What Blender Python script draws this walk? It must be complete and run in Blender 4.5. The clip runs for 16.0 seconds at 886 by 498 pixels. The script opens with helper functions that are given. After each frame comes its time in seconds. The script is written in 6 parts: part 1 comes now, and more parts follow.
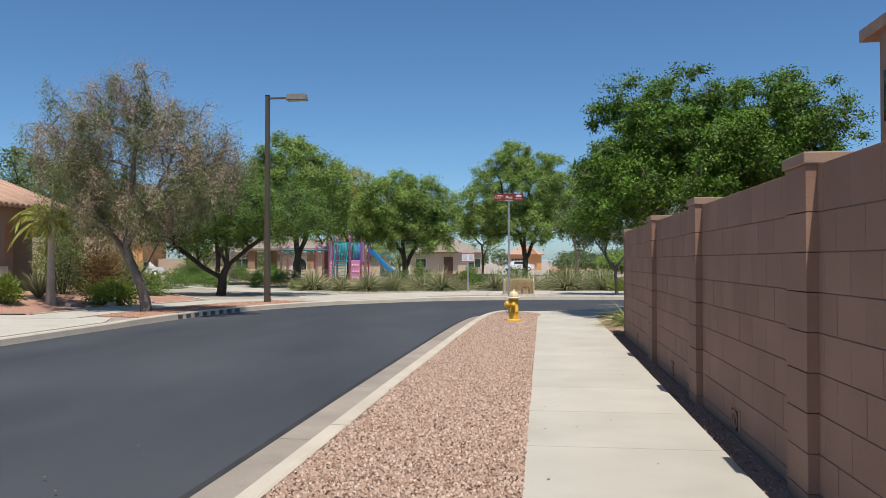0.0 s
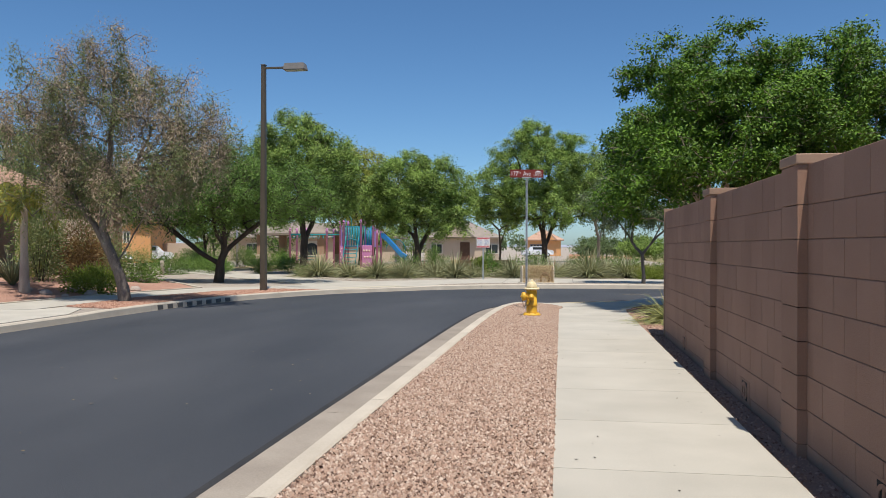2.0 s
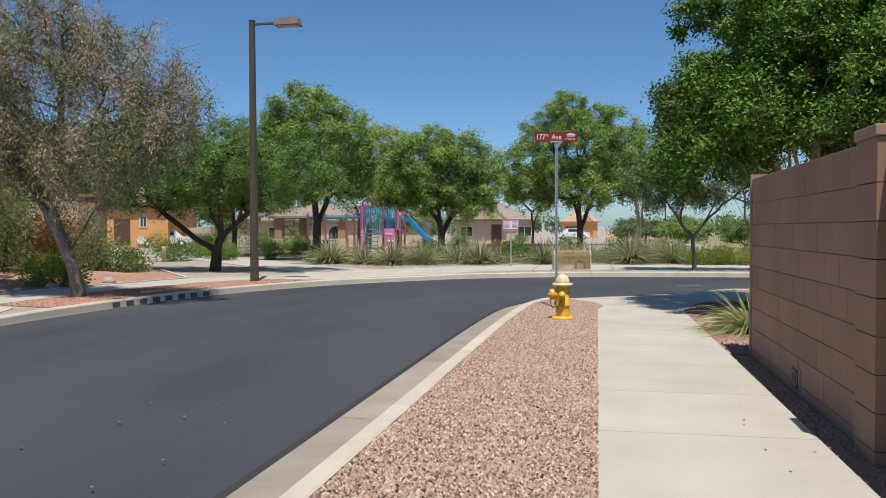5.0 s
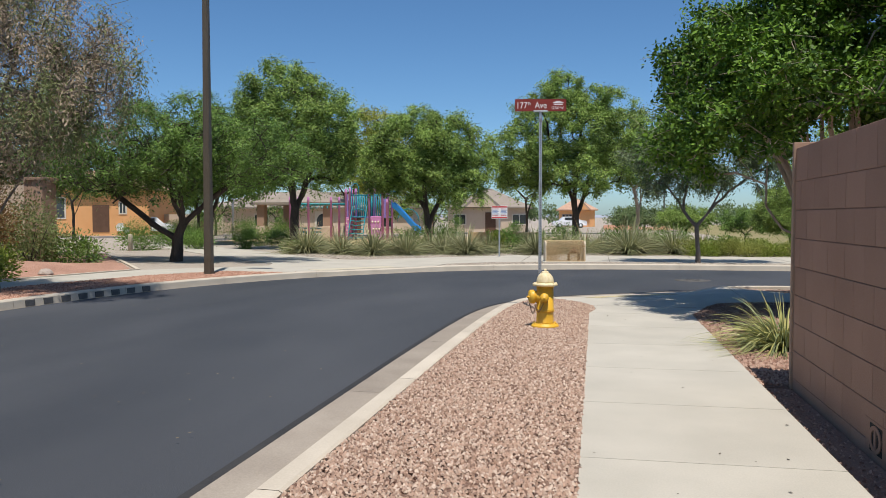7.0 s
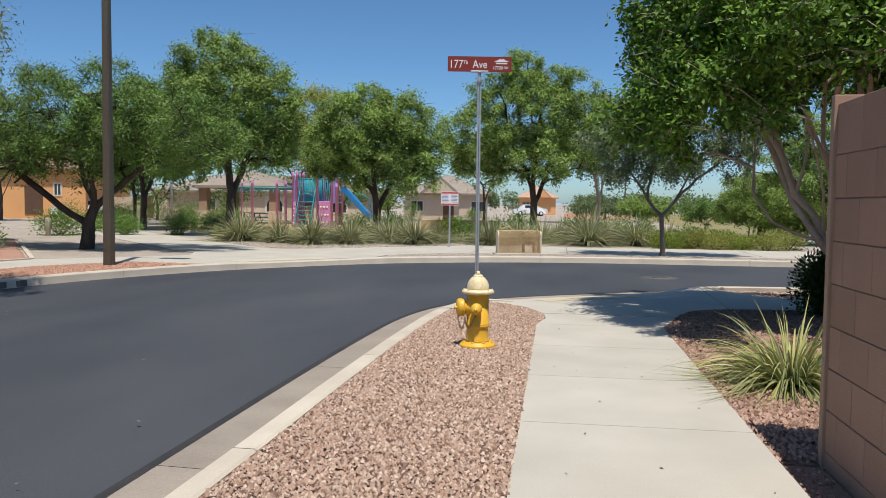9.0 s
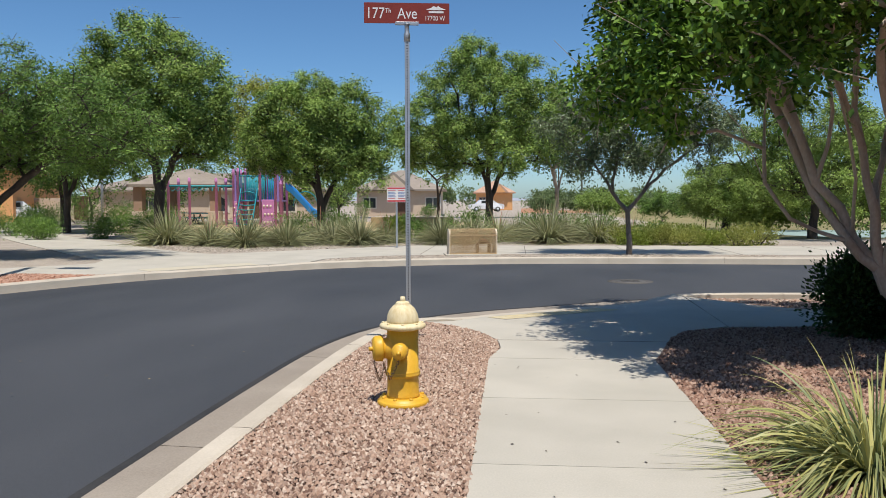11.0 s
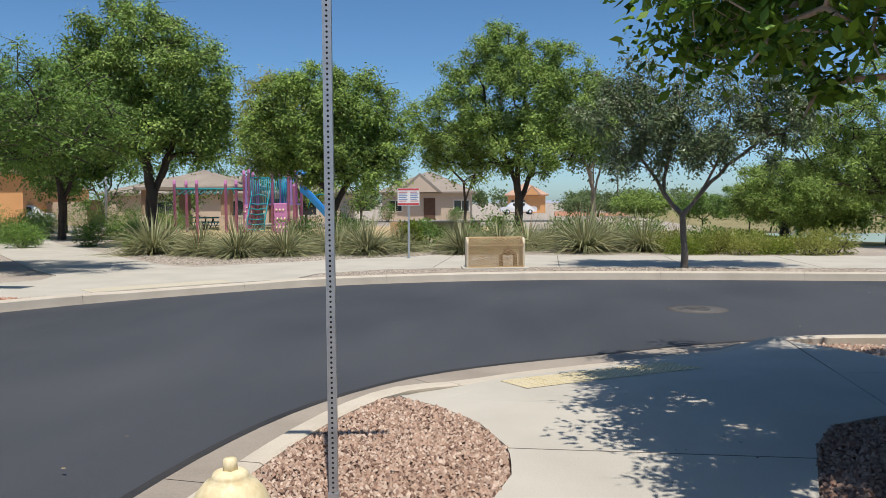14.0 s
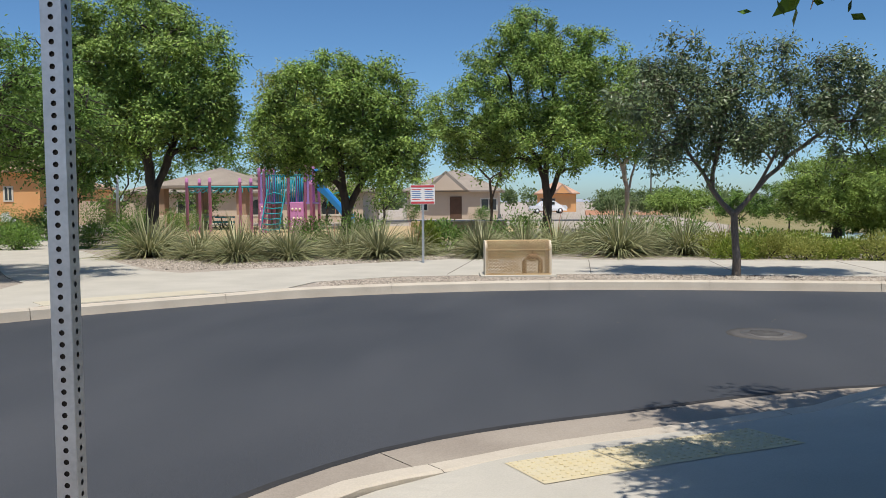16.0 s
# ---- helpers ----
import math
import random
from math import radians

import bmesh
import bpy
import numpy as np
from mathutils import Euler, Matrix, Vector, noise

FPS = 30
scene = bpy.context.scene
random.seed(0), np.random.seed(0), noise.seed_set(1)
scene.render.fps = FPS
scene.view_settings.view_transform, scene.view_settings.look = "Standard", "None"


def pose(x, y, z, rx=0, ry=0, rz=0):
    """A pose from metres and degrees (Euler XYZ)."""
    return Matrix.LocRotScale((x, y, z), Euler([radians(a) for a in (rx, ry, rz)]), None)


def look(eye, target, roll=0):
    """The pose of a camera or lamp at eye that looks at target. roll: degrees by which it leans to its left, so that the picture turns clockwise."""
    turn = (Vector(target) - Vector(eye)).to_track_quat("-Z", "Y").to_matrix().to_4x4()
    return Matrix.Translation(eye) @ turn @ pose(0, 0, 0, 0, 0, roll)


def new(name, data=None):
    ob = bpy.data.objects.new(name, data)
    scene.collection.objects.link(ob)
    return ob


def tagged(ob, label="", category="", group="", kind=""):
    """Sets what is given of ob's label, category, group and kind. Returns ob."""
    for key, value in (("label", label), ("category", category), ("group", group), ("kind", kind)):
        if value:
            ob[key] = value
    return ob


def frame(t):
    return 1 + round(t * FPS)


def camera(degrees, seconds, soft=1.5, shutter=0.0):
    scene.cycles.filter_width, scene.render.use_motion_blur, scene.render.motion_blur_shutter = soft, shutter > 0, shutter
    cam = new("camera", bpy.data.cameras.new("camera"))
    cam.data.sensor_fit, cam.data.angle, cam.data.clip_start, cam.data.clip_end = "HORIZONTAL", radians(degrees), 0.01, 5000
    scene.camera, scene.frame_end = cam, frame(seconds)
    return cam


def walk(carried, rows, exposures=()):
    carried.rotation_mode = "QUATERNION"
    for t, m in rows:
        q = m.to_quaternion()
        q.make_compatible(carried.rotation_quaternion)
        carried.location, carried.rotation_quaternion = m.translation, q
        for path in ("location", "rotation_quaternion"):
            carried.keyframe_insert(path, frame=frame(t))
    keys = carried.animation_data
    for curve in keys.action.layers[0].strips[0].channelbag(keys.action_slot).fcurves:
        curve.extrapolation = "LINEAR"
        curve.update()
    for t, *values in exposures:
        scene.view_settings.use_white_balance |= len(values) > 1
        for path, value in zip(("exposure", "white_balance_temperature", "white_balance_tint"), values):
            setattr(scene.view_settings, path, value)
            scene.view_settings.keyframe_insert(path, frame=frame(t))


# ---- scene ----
cam = camera(58.2, 16.0, soft=0.5)
METRES, EYE, TILT, LEAN, TURN = 20.3, 1.5, -1.15, 0.0, 7.1
ROWS = [
    (0.0, 0.0, 0.0, 0.0, 0.0, 2.01, 0.06),
    (0.5, 0.0032, 0.0333, 0.0011, 0.26, 1.78, -0.07),
    (1.0, 0.005, 0.0647, 0.002, 0.6, 1.59, -0.18),
    (1.5, 0.0083, 0.0975, 0.0018, 1.01, 1.37, -0.24),
    (2.0, 0.0119, 0.1284, 0.0023, 1.33, 0.96, -0.14),
    (2.5, 0.016, 0.1616, 0.0028, 1.88, 0.82, -0.19),
    (3.0, 0.0176, 0.1921, 0.004, 2.31, 0.4, -0.25),
    (3.5, 0.0219, 0.224, 0.0052, 4.44, 0.3, -0.27),
    (6.0, 0.041, 0.3872, 0.0081, 3.56, -0.75, 0.41),
    (6.5, 0.0471, 0.4183, 0.0083, 3.85, -0.95, 0.19),
    (7.0, 0.0536, 0.4485, 0.0087, 3.72, -1.16, -0.04),
    (7.5, 0.0626, 0.48, 0.0094, 4.23, -1.34, -0.3),
    (8.0, 0.0677, 0.5106, 0.0104, 3.94, -1.59, -0.47),
    (8.5, 0.0737, 0.5432, 0.0103, 3.24, -1.8, -0.65),
    (9.0, 0.0761, 0.5734, 0.0112, 1.02, -2.11, -0.7),
    (9.5, 0.0807, 0.6039, 0.0121, 0.49, -2.25, -0.16),
    (12.0, 0.0992, 0.7566, 0.0149, -3.11, -2.41, 0.11),
    (12.5, 0.1049, 0.7849, 0.0164, -0.52, -2.51, 0.7),
    (13.0, 0.1079, 0.8151, 0.0161, -0.19, -2.58, 0.53),
    (13.5, 0.1144, 0.8467, 0.0168, -0.03, -2.47, 0.5),
    (14.0, 0.1176, 0.8767, 0.0174, 0.36, -2.16, 0.36),
    (14.5, 0.1244, 0.9043, 0.0177, 1.32, -2.07, 0.37),
    (15.0, 0.1282, 0.9342, 0.0171, 1.78, -2.03, 0.19),
    (15.5, 0.1307, 0.9614, 0.0182, 2.07, -2.07, 0.16),
    (16.0, 0.1323, 0.9892, 0.0191, 2.53, -2.23, 0.38),
]
walk(cam, [(t, pose(0, 0, EYE, TILT, LEAN, TURN) @ pose(METRES * x, METRES * y, METRES * z, 90 + pitch, roll, yaw)) for t, x, y, z, yaw, pitch, roll in ROWS])

# ---------- world, sun, exposure ----------
SUN_TO = Vector((0.11, -0.35, 1.0)).normalized()
world = bpy.data.worlds.new("sky")
scene.world = world
world.use_nodes = True
wn = world.node_tree
sky = wn.nodes.new("ShaderNodeTexSky")
sky.sky_type = "NISHITA"
sky.sun_disc = False
sky.sun_elevation = math.asin(SUN_TO.z)
sky.sun_rotation = math.atan2(SUN_TO.x, SUN_TO.y)
sky.altitude = 300
sky.air_density = 0.7
sky.dust_density = 0.9
sky.ozone_density = 2.5
wn.nodes["Background"].inputs["Strength"].default_value = 0.125
deep = wn.nodes.new("ShaderNodeHueSaturation")
deep.inputs["Saturation"].default_value = 1.14
wn.links.new(sky.outputs[0], deep.inputs["Color"])
tint = wn.nodes.new("ShaderNodeMix")
tint.data_type, tint.blend_type = "RGBA", "MULTIPLY"
tint.inputs["Factor"].default_value = 1.0
tint.inputs[7].default_value = (0.90, 1.05, 1.08, 1)
wn.links.new(deep.outputs[0], tint.inputs[6])
wn.links.new(tint.outputs[2], wn.nodes["Background"].inputs["Color"])
sun_data = bpy.data.lights.new("sun", "SUN")
sun_data.energy, sun_data.angle, sun_data.color = 5.0, radians(0.53), (1.0, 0.95, 0.88)
sun_ob = new("sun", sun_data)
sun_ob.matrix_world = look(SUN_TO * 60, (0, 0, 0))
scene.view_settings.exposure = -0.04


# ---------- materials ----------
def lin(r, g, b):
    """Linear colour from 8-bit display values."""
    return tuple(((c / 255 + 0.055) / 1.055) ** 2.4 if c > 10 else c / 255 / 12.92 for c in (r, g, b)) + (1,)


def mat(name, a, b, scale=3.0, fine=60.0, rough=0.8, bump=0.0, bump_scale=80.0, metal=0.0, island=0.0, objvar=0.0, stretch=(1, 1, 1), fine_amount=0.35, spec=0.3):
    """A surface of two colours mixed by coarse and fine noise, with relief and variation by piece."""
    m = bpy.data.materials.new(name)
    m.use_nodes = True
    nt = m.node_tree
    n, l = nt.nodes, nt.links
    p = n["Principled BSDF"]
    p.inputs["Roughness"].default_value = rough
    p.inputs["Metallic"].default_value = metal
    p.inputs["Specular IOR Level"].default_value = spec
    mp = n.new("ShaderNodeMapping")
    mp.inputs["Scale"].default_value = stretch
    geo = n.new("ShaderNodeNewGeometry")
    l.new(geo.outputs["Position"], mp.inputs[0])
    n1 = n.new("ShaderNodeTexNoise")
    n1.inputs["Scale"].default_value = scale
    n1.inputs["Detail"].default_value = 4
    n2 = n.new("ShaderNodeTexNoise")
    n2.inputs["Scale"].default_value = fine
    n2.inputs["Detail"].default_value = 3
    for q in (n1, n2):
        l.new(mp.outputs[0], q.inputs["Vector"])
    add = n.new("ShaderNodeMath")
    add.operation = "MULTIPLY_ADD"
    l.new(n2.outputs["Fac"], add.inputs[0])
    add.inputs[1].default_value = fine_amount * 2
    l.new(n1.outputs["Fac"], add.inputs[2])
    ramp = n.new("ShaderNodeMapRange")
    ramp.inputs["From Min"].default_value = 0.3 + fine_amount * 0.6
    ramp.inputs["From Max"].default_value = 0.7 + fine_amount * 1.4
    l.new(add.outputs[0], ramp.inputs["Value"])
    fac = ramp.outputs[0]
    mix = n.new("ShaderNodeMix")
    mix.data_type = "RGBA"
    l.new(fac, mix.inputs["Factor"])
    mix.inputs[6].default_value, mix.inputs[7].default_value = a, b
    col = mix.outputs[2]
    for amount, socket in ((island, geo.outputs["Random Per Island"]), (objvar, None)):
        if amount:
            if socket is None:
                oi = n.new("ShaderNodeObjectInfo")
                socket = oi.outputs["Random"]
            hs = n.new("ShaderNodeHueSaturation")
            mr = n.new("ShaderNodeMapRange")
            mr.inputs["To Min"].default_value, mr.inputs["To Max"].default_value = 1 - amount, 1 + amount
            l.new(socket, mr.inputs["Value"])
            l.new(mr.outputs[0], hs.inputs["Value"])
            l.new(col, hs.inputs["Color"])
            col = hs.outputs[0]
    l.new(col, p.inputs["Base Color"])
    if bump:
        n3 = n.new("ShaderNodeTexNoise")
        n3.inputs["Scale"].default_value = bump_scale
        n3.inputs["Detail"].default_value = 4
        l.new(mp.outputs[0], n3.inputs["Vector"])
        bp = n.new("ShaderNodeBump")
        bp.inputs["Strength"].default_value = 1.0
        bp.inputs["Distance"].default_value = bump
        l.new(n3.outputs["Fac"], bp.inputs["Height"])
        l.new(bp.outputs[0], p.inputs["Normal"])
    return m


def leaf_mat(name, a, b, trans=0.3, rough=0.5, spec=0.3):
    """Foliage: two greens varied leaf by leaf, glossy skin, some light let through."""
    m = bpy.data.materials.new(name)
    m.use_nodes = True
    n, l = m.node_tree.nodes, m.node_tree.links
    p = n["Principled BSDF"]
    p.inputs["Roughness"].default_value = rough
    p.inputs["Specular IOR Level"].default_value = spec
    geo = n.new("ShaderNodeNewGeometry")
    mix = n.new("ShaderNodeMix")
    mix.data_type = "RGBA"
    l.new(geo.outputs["Random Per Island"], mix.inputs["Factor"])
    mix.inputs[6].default_value, mix.inputs[7].default_value = a, b
    tx = n.new("ShaderNodeTexNoise")
    tx.inputs["Scale"].default_value = 0.7
    l.new(geo.outputs["Position"], tx.inputs["Vector"])
    mr = n.new("ShaderNodeMapRange")
    mr.inputs["From Min"].default_value, mr.inputs["From Max"].default_value = 0.3, 0.7
    mr.inputs["To Min"].default_value, mr.inputs["To Max"].default_value = 0.75, 1.25
    l.new(tx.outputs["Fac"], mr.inputs["Value"])
    hs = n.new("ShaderNodeHueSaturation")
    l.new(mr.outputs[0], hs.inputs["Value"])
    l.new(mix.outputs[2], hs.inputs["Color"])
    l.new(hs.outputs[0], p.inputs["Base Color"])
    tr = n.new("ShaderNodeBsdfTranslucent")
    l.new(hs.outputs[0], tr.inputs["Color"])
    ms = n.new("ShaderNodeMixShader")
    ms.inputs[0].default_value = trans
    l.new(p.outputs[0], ms.inputs[1])
    l.new(tr.outputs[0], ms.inputs[2])
    l.new(ms.outputs[0], n["Material Output"].inputs["Surface"])
    return m


M = {}
M["asphalt"] = mat("asphalt", (0.028, 0.032, 0.039, 1), (0.081, 0.083, 0.089, 1), 0.42, 170, 0.75, 0.004, 220, fine_amount=0.4, stretch=(1, 0.35, 1))
M["asphalt_edge"] = mat("asphalt_worn", (0.075, 0.07, 0.066, 1), (0.12, 0.11, 0.1, 1), 1.5, 120, 0.85, 0.004, 200)
M["seam"] = mat("tar_seam", (0.022, 0.022, 0.023, 1), (0.05, 0.047, 0.045, 1), 2, 60, 0.8)
M["concrete"] = mat("concrete", (0.39, 0.36, 0.30, 1), (0.51, 0.47, 0.395, 1), 1.2, 90, 0.85, 0.0015, 150, objvar=0.04)
M["kerb"] = mat("kerb_concrete", (0.44, 0.38, 0.30, 1), (0.58, 0.51, 0.41, 1), 2.0, 70, 0.85, 0.002, 130, objvar=0.05)
M["gutter"] = mat("gutter_concrete", (0.24, 0.20, 0.16, 1), (0.36, 0.31, 0.25, 1), 1.5, 80, 0.85, 0.002, 130, objvar=0.05)
M["joint"] = mat("joint_dirt", (0.10, 0.085, 0.07, 1), (0.17, 0.14, 0.11, 1), 4, 80)
M["score"] = mat("scored_joint", (0.24, 0.215, 0.175, 1), (0.34, 0.305, 0.25, 1), 3, 60, 0.9)
M["tactile"] = mat("faded_yellow", (0.58, 0.47, 0.25, 1), (0.56, 0.50, 0.36, 1), 5, 60, 0.8)
M["tactile_worn"] = mat("worn_tactile", (0.47, 0.42, 0.30, 1), (0.54, 0.48, 0.37, 1), 5, 60, 0.85)
M["soil"] = mat("tan_soil", (0.27, 0.20, 0.14, 1), (0.38, 0.29, 0.21, 1), 0.15, 25, 0.95, 0.02, 40, fine_amount=0.6)
M["park_gravel"] = mat("tan_gravel", (0.24, 0.20, 0.165, 1), (0.52, 0.45, 0.37, 1), 0.8, 38, 0.95, 0.03, 38, fine_amount=1.3)
M["red_gravel"] = mat("red_gravel", (0.25, 0.125, 0.085, 1), (0.56, 0.34, 0.25, 1), 0.9, 36, 0.95, 0.03, 36, fine_amount=1.3)
M["pink_bed"] = mat("gravel_bed", (0.20, 0.125, 0.095, 1), (0.32, 0.21, 0.16, 1), 5, 90, 0.95, 0.02, 60, fine_amount=0.8)
M["lawn"] = mat("dry_lawn", (0.17, 0.155, 0.06, 1), (0.30, 0.25, 0.13, 1), 0.3, 20, 0.9, 0.03, 40, fine_amount=0.5)
M["court"] = mat("court_paint", (0.22, 0.30, 0.26, 1), (0.30, 0.37, 0.33, 1), 0.5, 30, 0.8)
M["sand"] = mat("play_sand", (0.42, 0.30, 0.16, 1), (0.5, 0.38, 0.22, 1), 0.6, 30, 0.95)
M["block"] = mat("painted_block", (0.27, 0.155, 0.105, 1), (0.37, 0.222, 0.155, 1), 1.3, 110, 0.9, 0.004, 140, objvar=0.07, fine_amount=0.4)
M["mortar"] = mat("painted_mortar", (0.20, 0.118, 0.084, 1), (0.26, 0.158, 0.118, 1), 3, 90, 0.95)
M["cap"] = mat("block_cap", (0.30, 0.19, 0.13, 1), (0.38, 0.26, 0.18, 1), 2, 90, 0.9, 0.002, 140)
# near-black colour that stands in for the shade inside hollows
M["dark"] = mat("hollow_shade", (0.012, 0.01, 0.009, 1), (0.02, 0.017, 0.015, 1))
M["yellow"] = mat("hydrant_yellow", (0.64, 0.345, 0.02, 1), (0.75, 0.435, 0.04, 1), 6, 50, 0.45, 0.001, 90, spec=0.5, fine_amount=0.25)
M["cream"] = mat("hydrant_cream", (0.60, 0.46, 0.22, 1), (0.84, 0.74, 0.50, 1), 14, 60, 0.5, 0.001, 90, spec=0.5, stretch=(1, 1, 0.3))
M["rust_chain"] = mat("chain_metal", (0.12, 0.07, 0.045, 1), (0.22, 0.15, 0.10, 1), 30, 150, 0.6, metal=0.4)
M["galv"] = mat("galvanised_steel", (0.36, 0.38, 0.40, 1), (0.50, 0.52, 0.54, 1), 12, 90, 0.45, metal=0.7)
M["sign_red"] = mat("sign_maroon", (0.20, 0.032, 0.022, 1), (0.25, 0.042, 0.03, 1), 6, 60, 0.45)
M["white"] = mat("white_sheet", (0.72, 0.70, 0.68, 1), (0.8, 0.79, 0.77, 1), 6, 60, 0.5)
M["notice_red"] = mat("notice_red", (0.48, 0.06, 0.07, 1), (0.55, 0.09, 0.09, 1), 6, 60, 0.5)
M["notice_blue"] = mat("notice_blue", (0.12, 0.2, 0.42, 1), (0.16, 0.25, 0.45, 1), 6, 60, 0.5)
M["pole"] = mat("bronze_paint", (0.075, 0.06, 0.042, 1), (0.12, 0.098, 0.072, 1), 3, 60, 0.5, stretch=(1, 1, 0.2))
M["lens"] = mat("lamp_lens", (0.45, 0.45, 0.42, 1), (0.55, 0.55, 0.5, 1), 5, 40, 0.2)
M["cage"] = mat("cage_tan", (0.42, 0.28, 0.14, 1), (0.55, 0.40, 0.22, 1), 3, 40, 0.6)
M["cage_rim"] = mat("cage_rim", (0.62, 0.52, 0.38, 1), (0.70, 0.60, 0.46, 1), 3, 40, 0.6)
M["brass"] = mat("pipe_bronze", (0.16, 0.09, 0.05, 1), (0.26, 0.15, 0.09, 1), 12, 60, 0.5, metal=0.5)
M["bark_grey"] = mat("bark_grey", (0.09, 0.073, 0.058, 1), (0.24, 0.2, 0.165, 1), 6, 50, 0.95, 0.02, 30, stretch=(1, 1, 0.25), fine_amount=0.6)
M["bark_pale"] = mat("bark_pale", (0.33, 0.25, 0.19, 1), (0.54, 0.44, 0.35, 1), 4, 45, 0.9, 0.008, 30, stretch=(1, 1, 0.4))
M["bark_dark"] = mat("bark_dark", (0.035, 0.028, 0.022, 1), (0.10, 0.08, 0.065, 1), 6, 50, 0.95, 0.02, 30, stretch=(1, 1, 0.3))
M["leaf_ficus"] = leaf_mat("leaf_ficus", (0.03, 0.075, 0.008, 1), (0.165, 0.29, 0.03, 1), 0.12, 0.5, 0.22)
M["leaf_dry"] = leaf_mat("leaf_dry", (0.28, 0.21, 0.14, 1), (0.46, 0.36, 0.25, 1), 0.25, 0.7)
M["leaf_olive"] = leaf_mat("leaf_olive", (0.13, 0.165, 0.06, 1), (0.24, 0.26, 0.10, 1), 0.25, 0.6)
M["leaf_mesq"] = leaf_mat("leaf_mesquite", (0.06, 0.125, 0.02, 1), (0.19, 0.30, 0.055, 1), 0.14, 0.5)
M["leaf_big"] = leaf_mat("leaf_shade_tree", (0.07, 0.14, 0.022, 1), (0.34, 0.46, 0.10, 1), 0.17, 0.5, 0.28)
M["leaf_rust"] = leaf_mat("leaf_rust", (0.13, 0.07, 0.03, 1), (0.26, 0.17, 0.06, 1), 0.2, 0.6)
M["leaf_yell"] = leaf_mat("leaf_yellow_green", (0.26, 0.3, 0.05, 1), (0.4, 0.42, 0.09, 1), 0.45, 0.55)
M["leaf_sumac"] = leaf_mat("leaf_small_tree", (0.075, 0.11, 0.042, 1), (0.18, 0.23, 0.10, 1), 0.16, 0.4, 0.4)
M["leaf_blue"] = leaf_mat("leaf_far", (0.12, 0.18, 0.07, 1), (0.21, 0.265, 0.11, 1), 0.4, 0.6)
M["leaf_hedge"] = leaf_mat("leaf_hedge", (0.02, 0.05, 0.012, 1), (0.05, 0.1, 0.02, 1), 0.2, 0.45)
M["leaf_shrub"] = leaf_mat("leaf_shrub", (0.12, 0.18, 0.02, 1), (0.27, 0.32, 0.05, 1), 0.3, 0.5)
M["leaf_lowgreen"] = leaf_mat("leaf_low_cover", (0.2, 0.23, 0.045, 1), (0.36, 0.36, 0.1, 1), 0.3, 0.6)
M["blade"] = leaf_mat("yucca_blade", (0.2, 0.225, 0.1, 1), (0.4, 0.38, 0.21, 1), 0.25, 0.5)
M["blade_near"] = leaf_mat("yucca_blade_striped", (0.21, 0.26, 0.12, 1), (0.52, 0.48, 0.17, 1), 0.25, 0.45)
M["blade_dry"] = leaf_mat("dry_blade", (0.26, 0.20, 0.11, 1), (0.36, 0.28, 0.16, 1), 0.2, 0.7)
M["palm"] = leaf_mat("palm_frond", (0.17, 0.21, 0.035, 1), (0.42, 0.38, 0.07, 1), 0.3, 0.5)
M["stalk"] = mat("flower_stalk", (0.30, 0.13, 0.08, 1), (0.4, 0.2, 0.13, 1), 5, 40)
M["stucco_tan"] = mat("stucco_tan", (0.54, 0.42, 0.31, 1), (0.62, 0.50, 0.39, 1), 0.8, 50, 0.95, 0.003, 90)
M["stucco_orange"] = mat("stucco_orange", (0.68, 0.34, 0.14, 1), (0.75, 0.40, 0.18, 1), 0.8, 50, 0.95, 0.003, 90)
M["stucco_brown"] = mat("stucco_brown", (0.34, 0.22, 0.15, 1), (0.42, 0.28, 0.20, 1), 0.8, 50, 0.95, 0.003, 90)
M["trim_white"] = mat("trim_white", (0.6, 0.54, 0.45, 1), (0.68, 0.62, 0.53, 1), 1, 40, 0.8)
M["roof_grey"] = mat("roof_grey_tile", (0.24, 0.20, 0.165, 1), (0.34, 0.29, 0.24, 1), 1.2, 20, 0.9, 0.01, 25)
M["roof_clay"] = mat("roof_clay_tile", (0.34, 0.20, 0.13, 1), (0.50, 0.33, 0.24, 1), 2.5, 30, 0.9, objvar=0.12)
M["glass"] = mat("dark_glass", (0.03, 0.035, 0.04, 1), (0.05, 0.055, 0.06, 1), 1, 10, 0.08, spec=0.8)
M["garage"] = mat("garage_door", (0.30, 0.22, 0.16, 1), (0.35, 0.26, 0.2, 1), 1, 20, 0.7)
M["gate_brown"] = mat("gate_brown", (0.10, 0.055, 0.035, 1), (0.15, 0.085, 0.055, 1), 2, 30, 0.8)
M["car_white"] = mat("car_paint_white", (0.7, 0.7, 0.7, 1), (0.75, 0.75, 0.75, 1), 1, 10, 0.2, spec=0.6)
M["tyre"] = mat("tyre_rubber", (0.02, 0.02, 0.02, 1), (0.03, 0.03, 0.03, 1), 5, 40, 0.8)
M["play_pink"] = mat("play_pink", (0.52, 0.2, 0.42, 1), (0.6, 0.26, 0.5, 1), 2, 30, 0.5)
M["play_teal"] = mat("play_teal", (0.02, 0.26, 0.32, 1), (0.03, 0.32, 0.38, 1), 2, 30, 0.5)
M["play_blue"] = mat("play_blue", (0.03, 0.22, 0.55, 1), (0.05, 0.28, 0.6, 1), 2, 30, 0.4)
M["play_purple"] = mat("play_purple", (0.26, 0.17, 0.46, 1), (0.32, 0.22, 0.5, 1), 2, 30, 0.5)
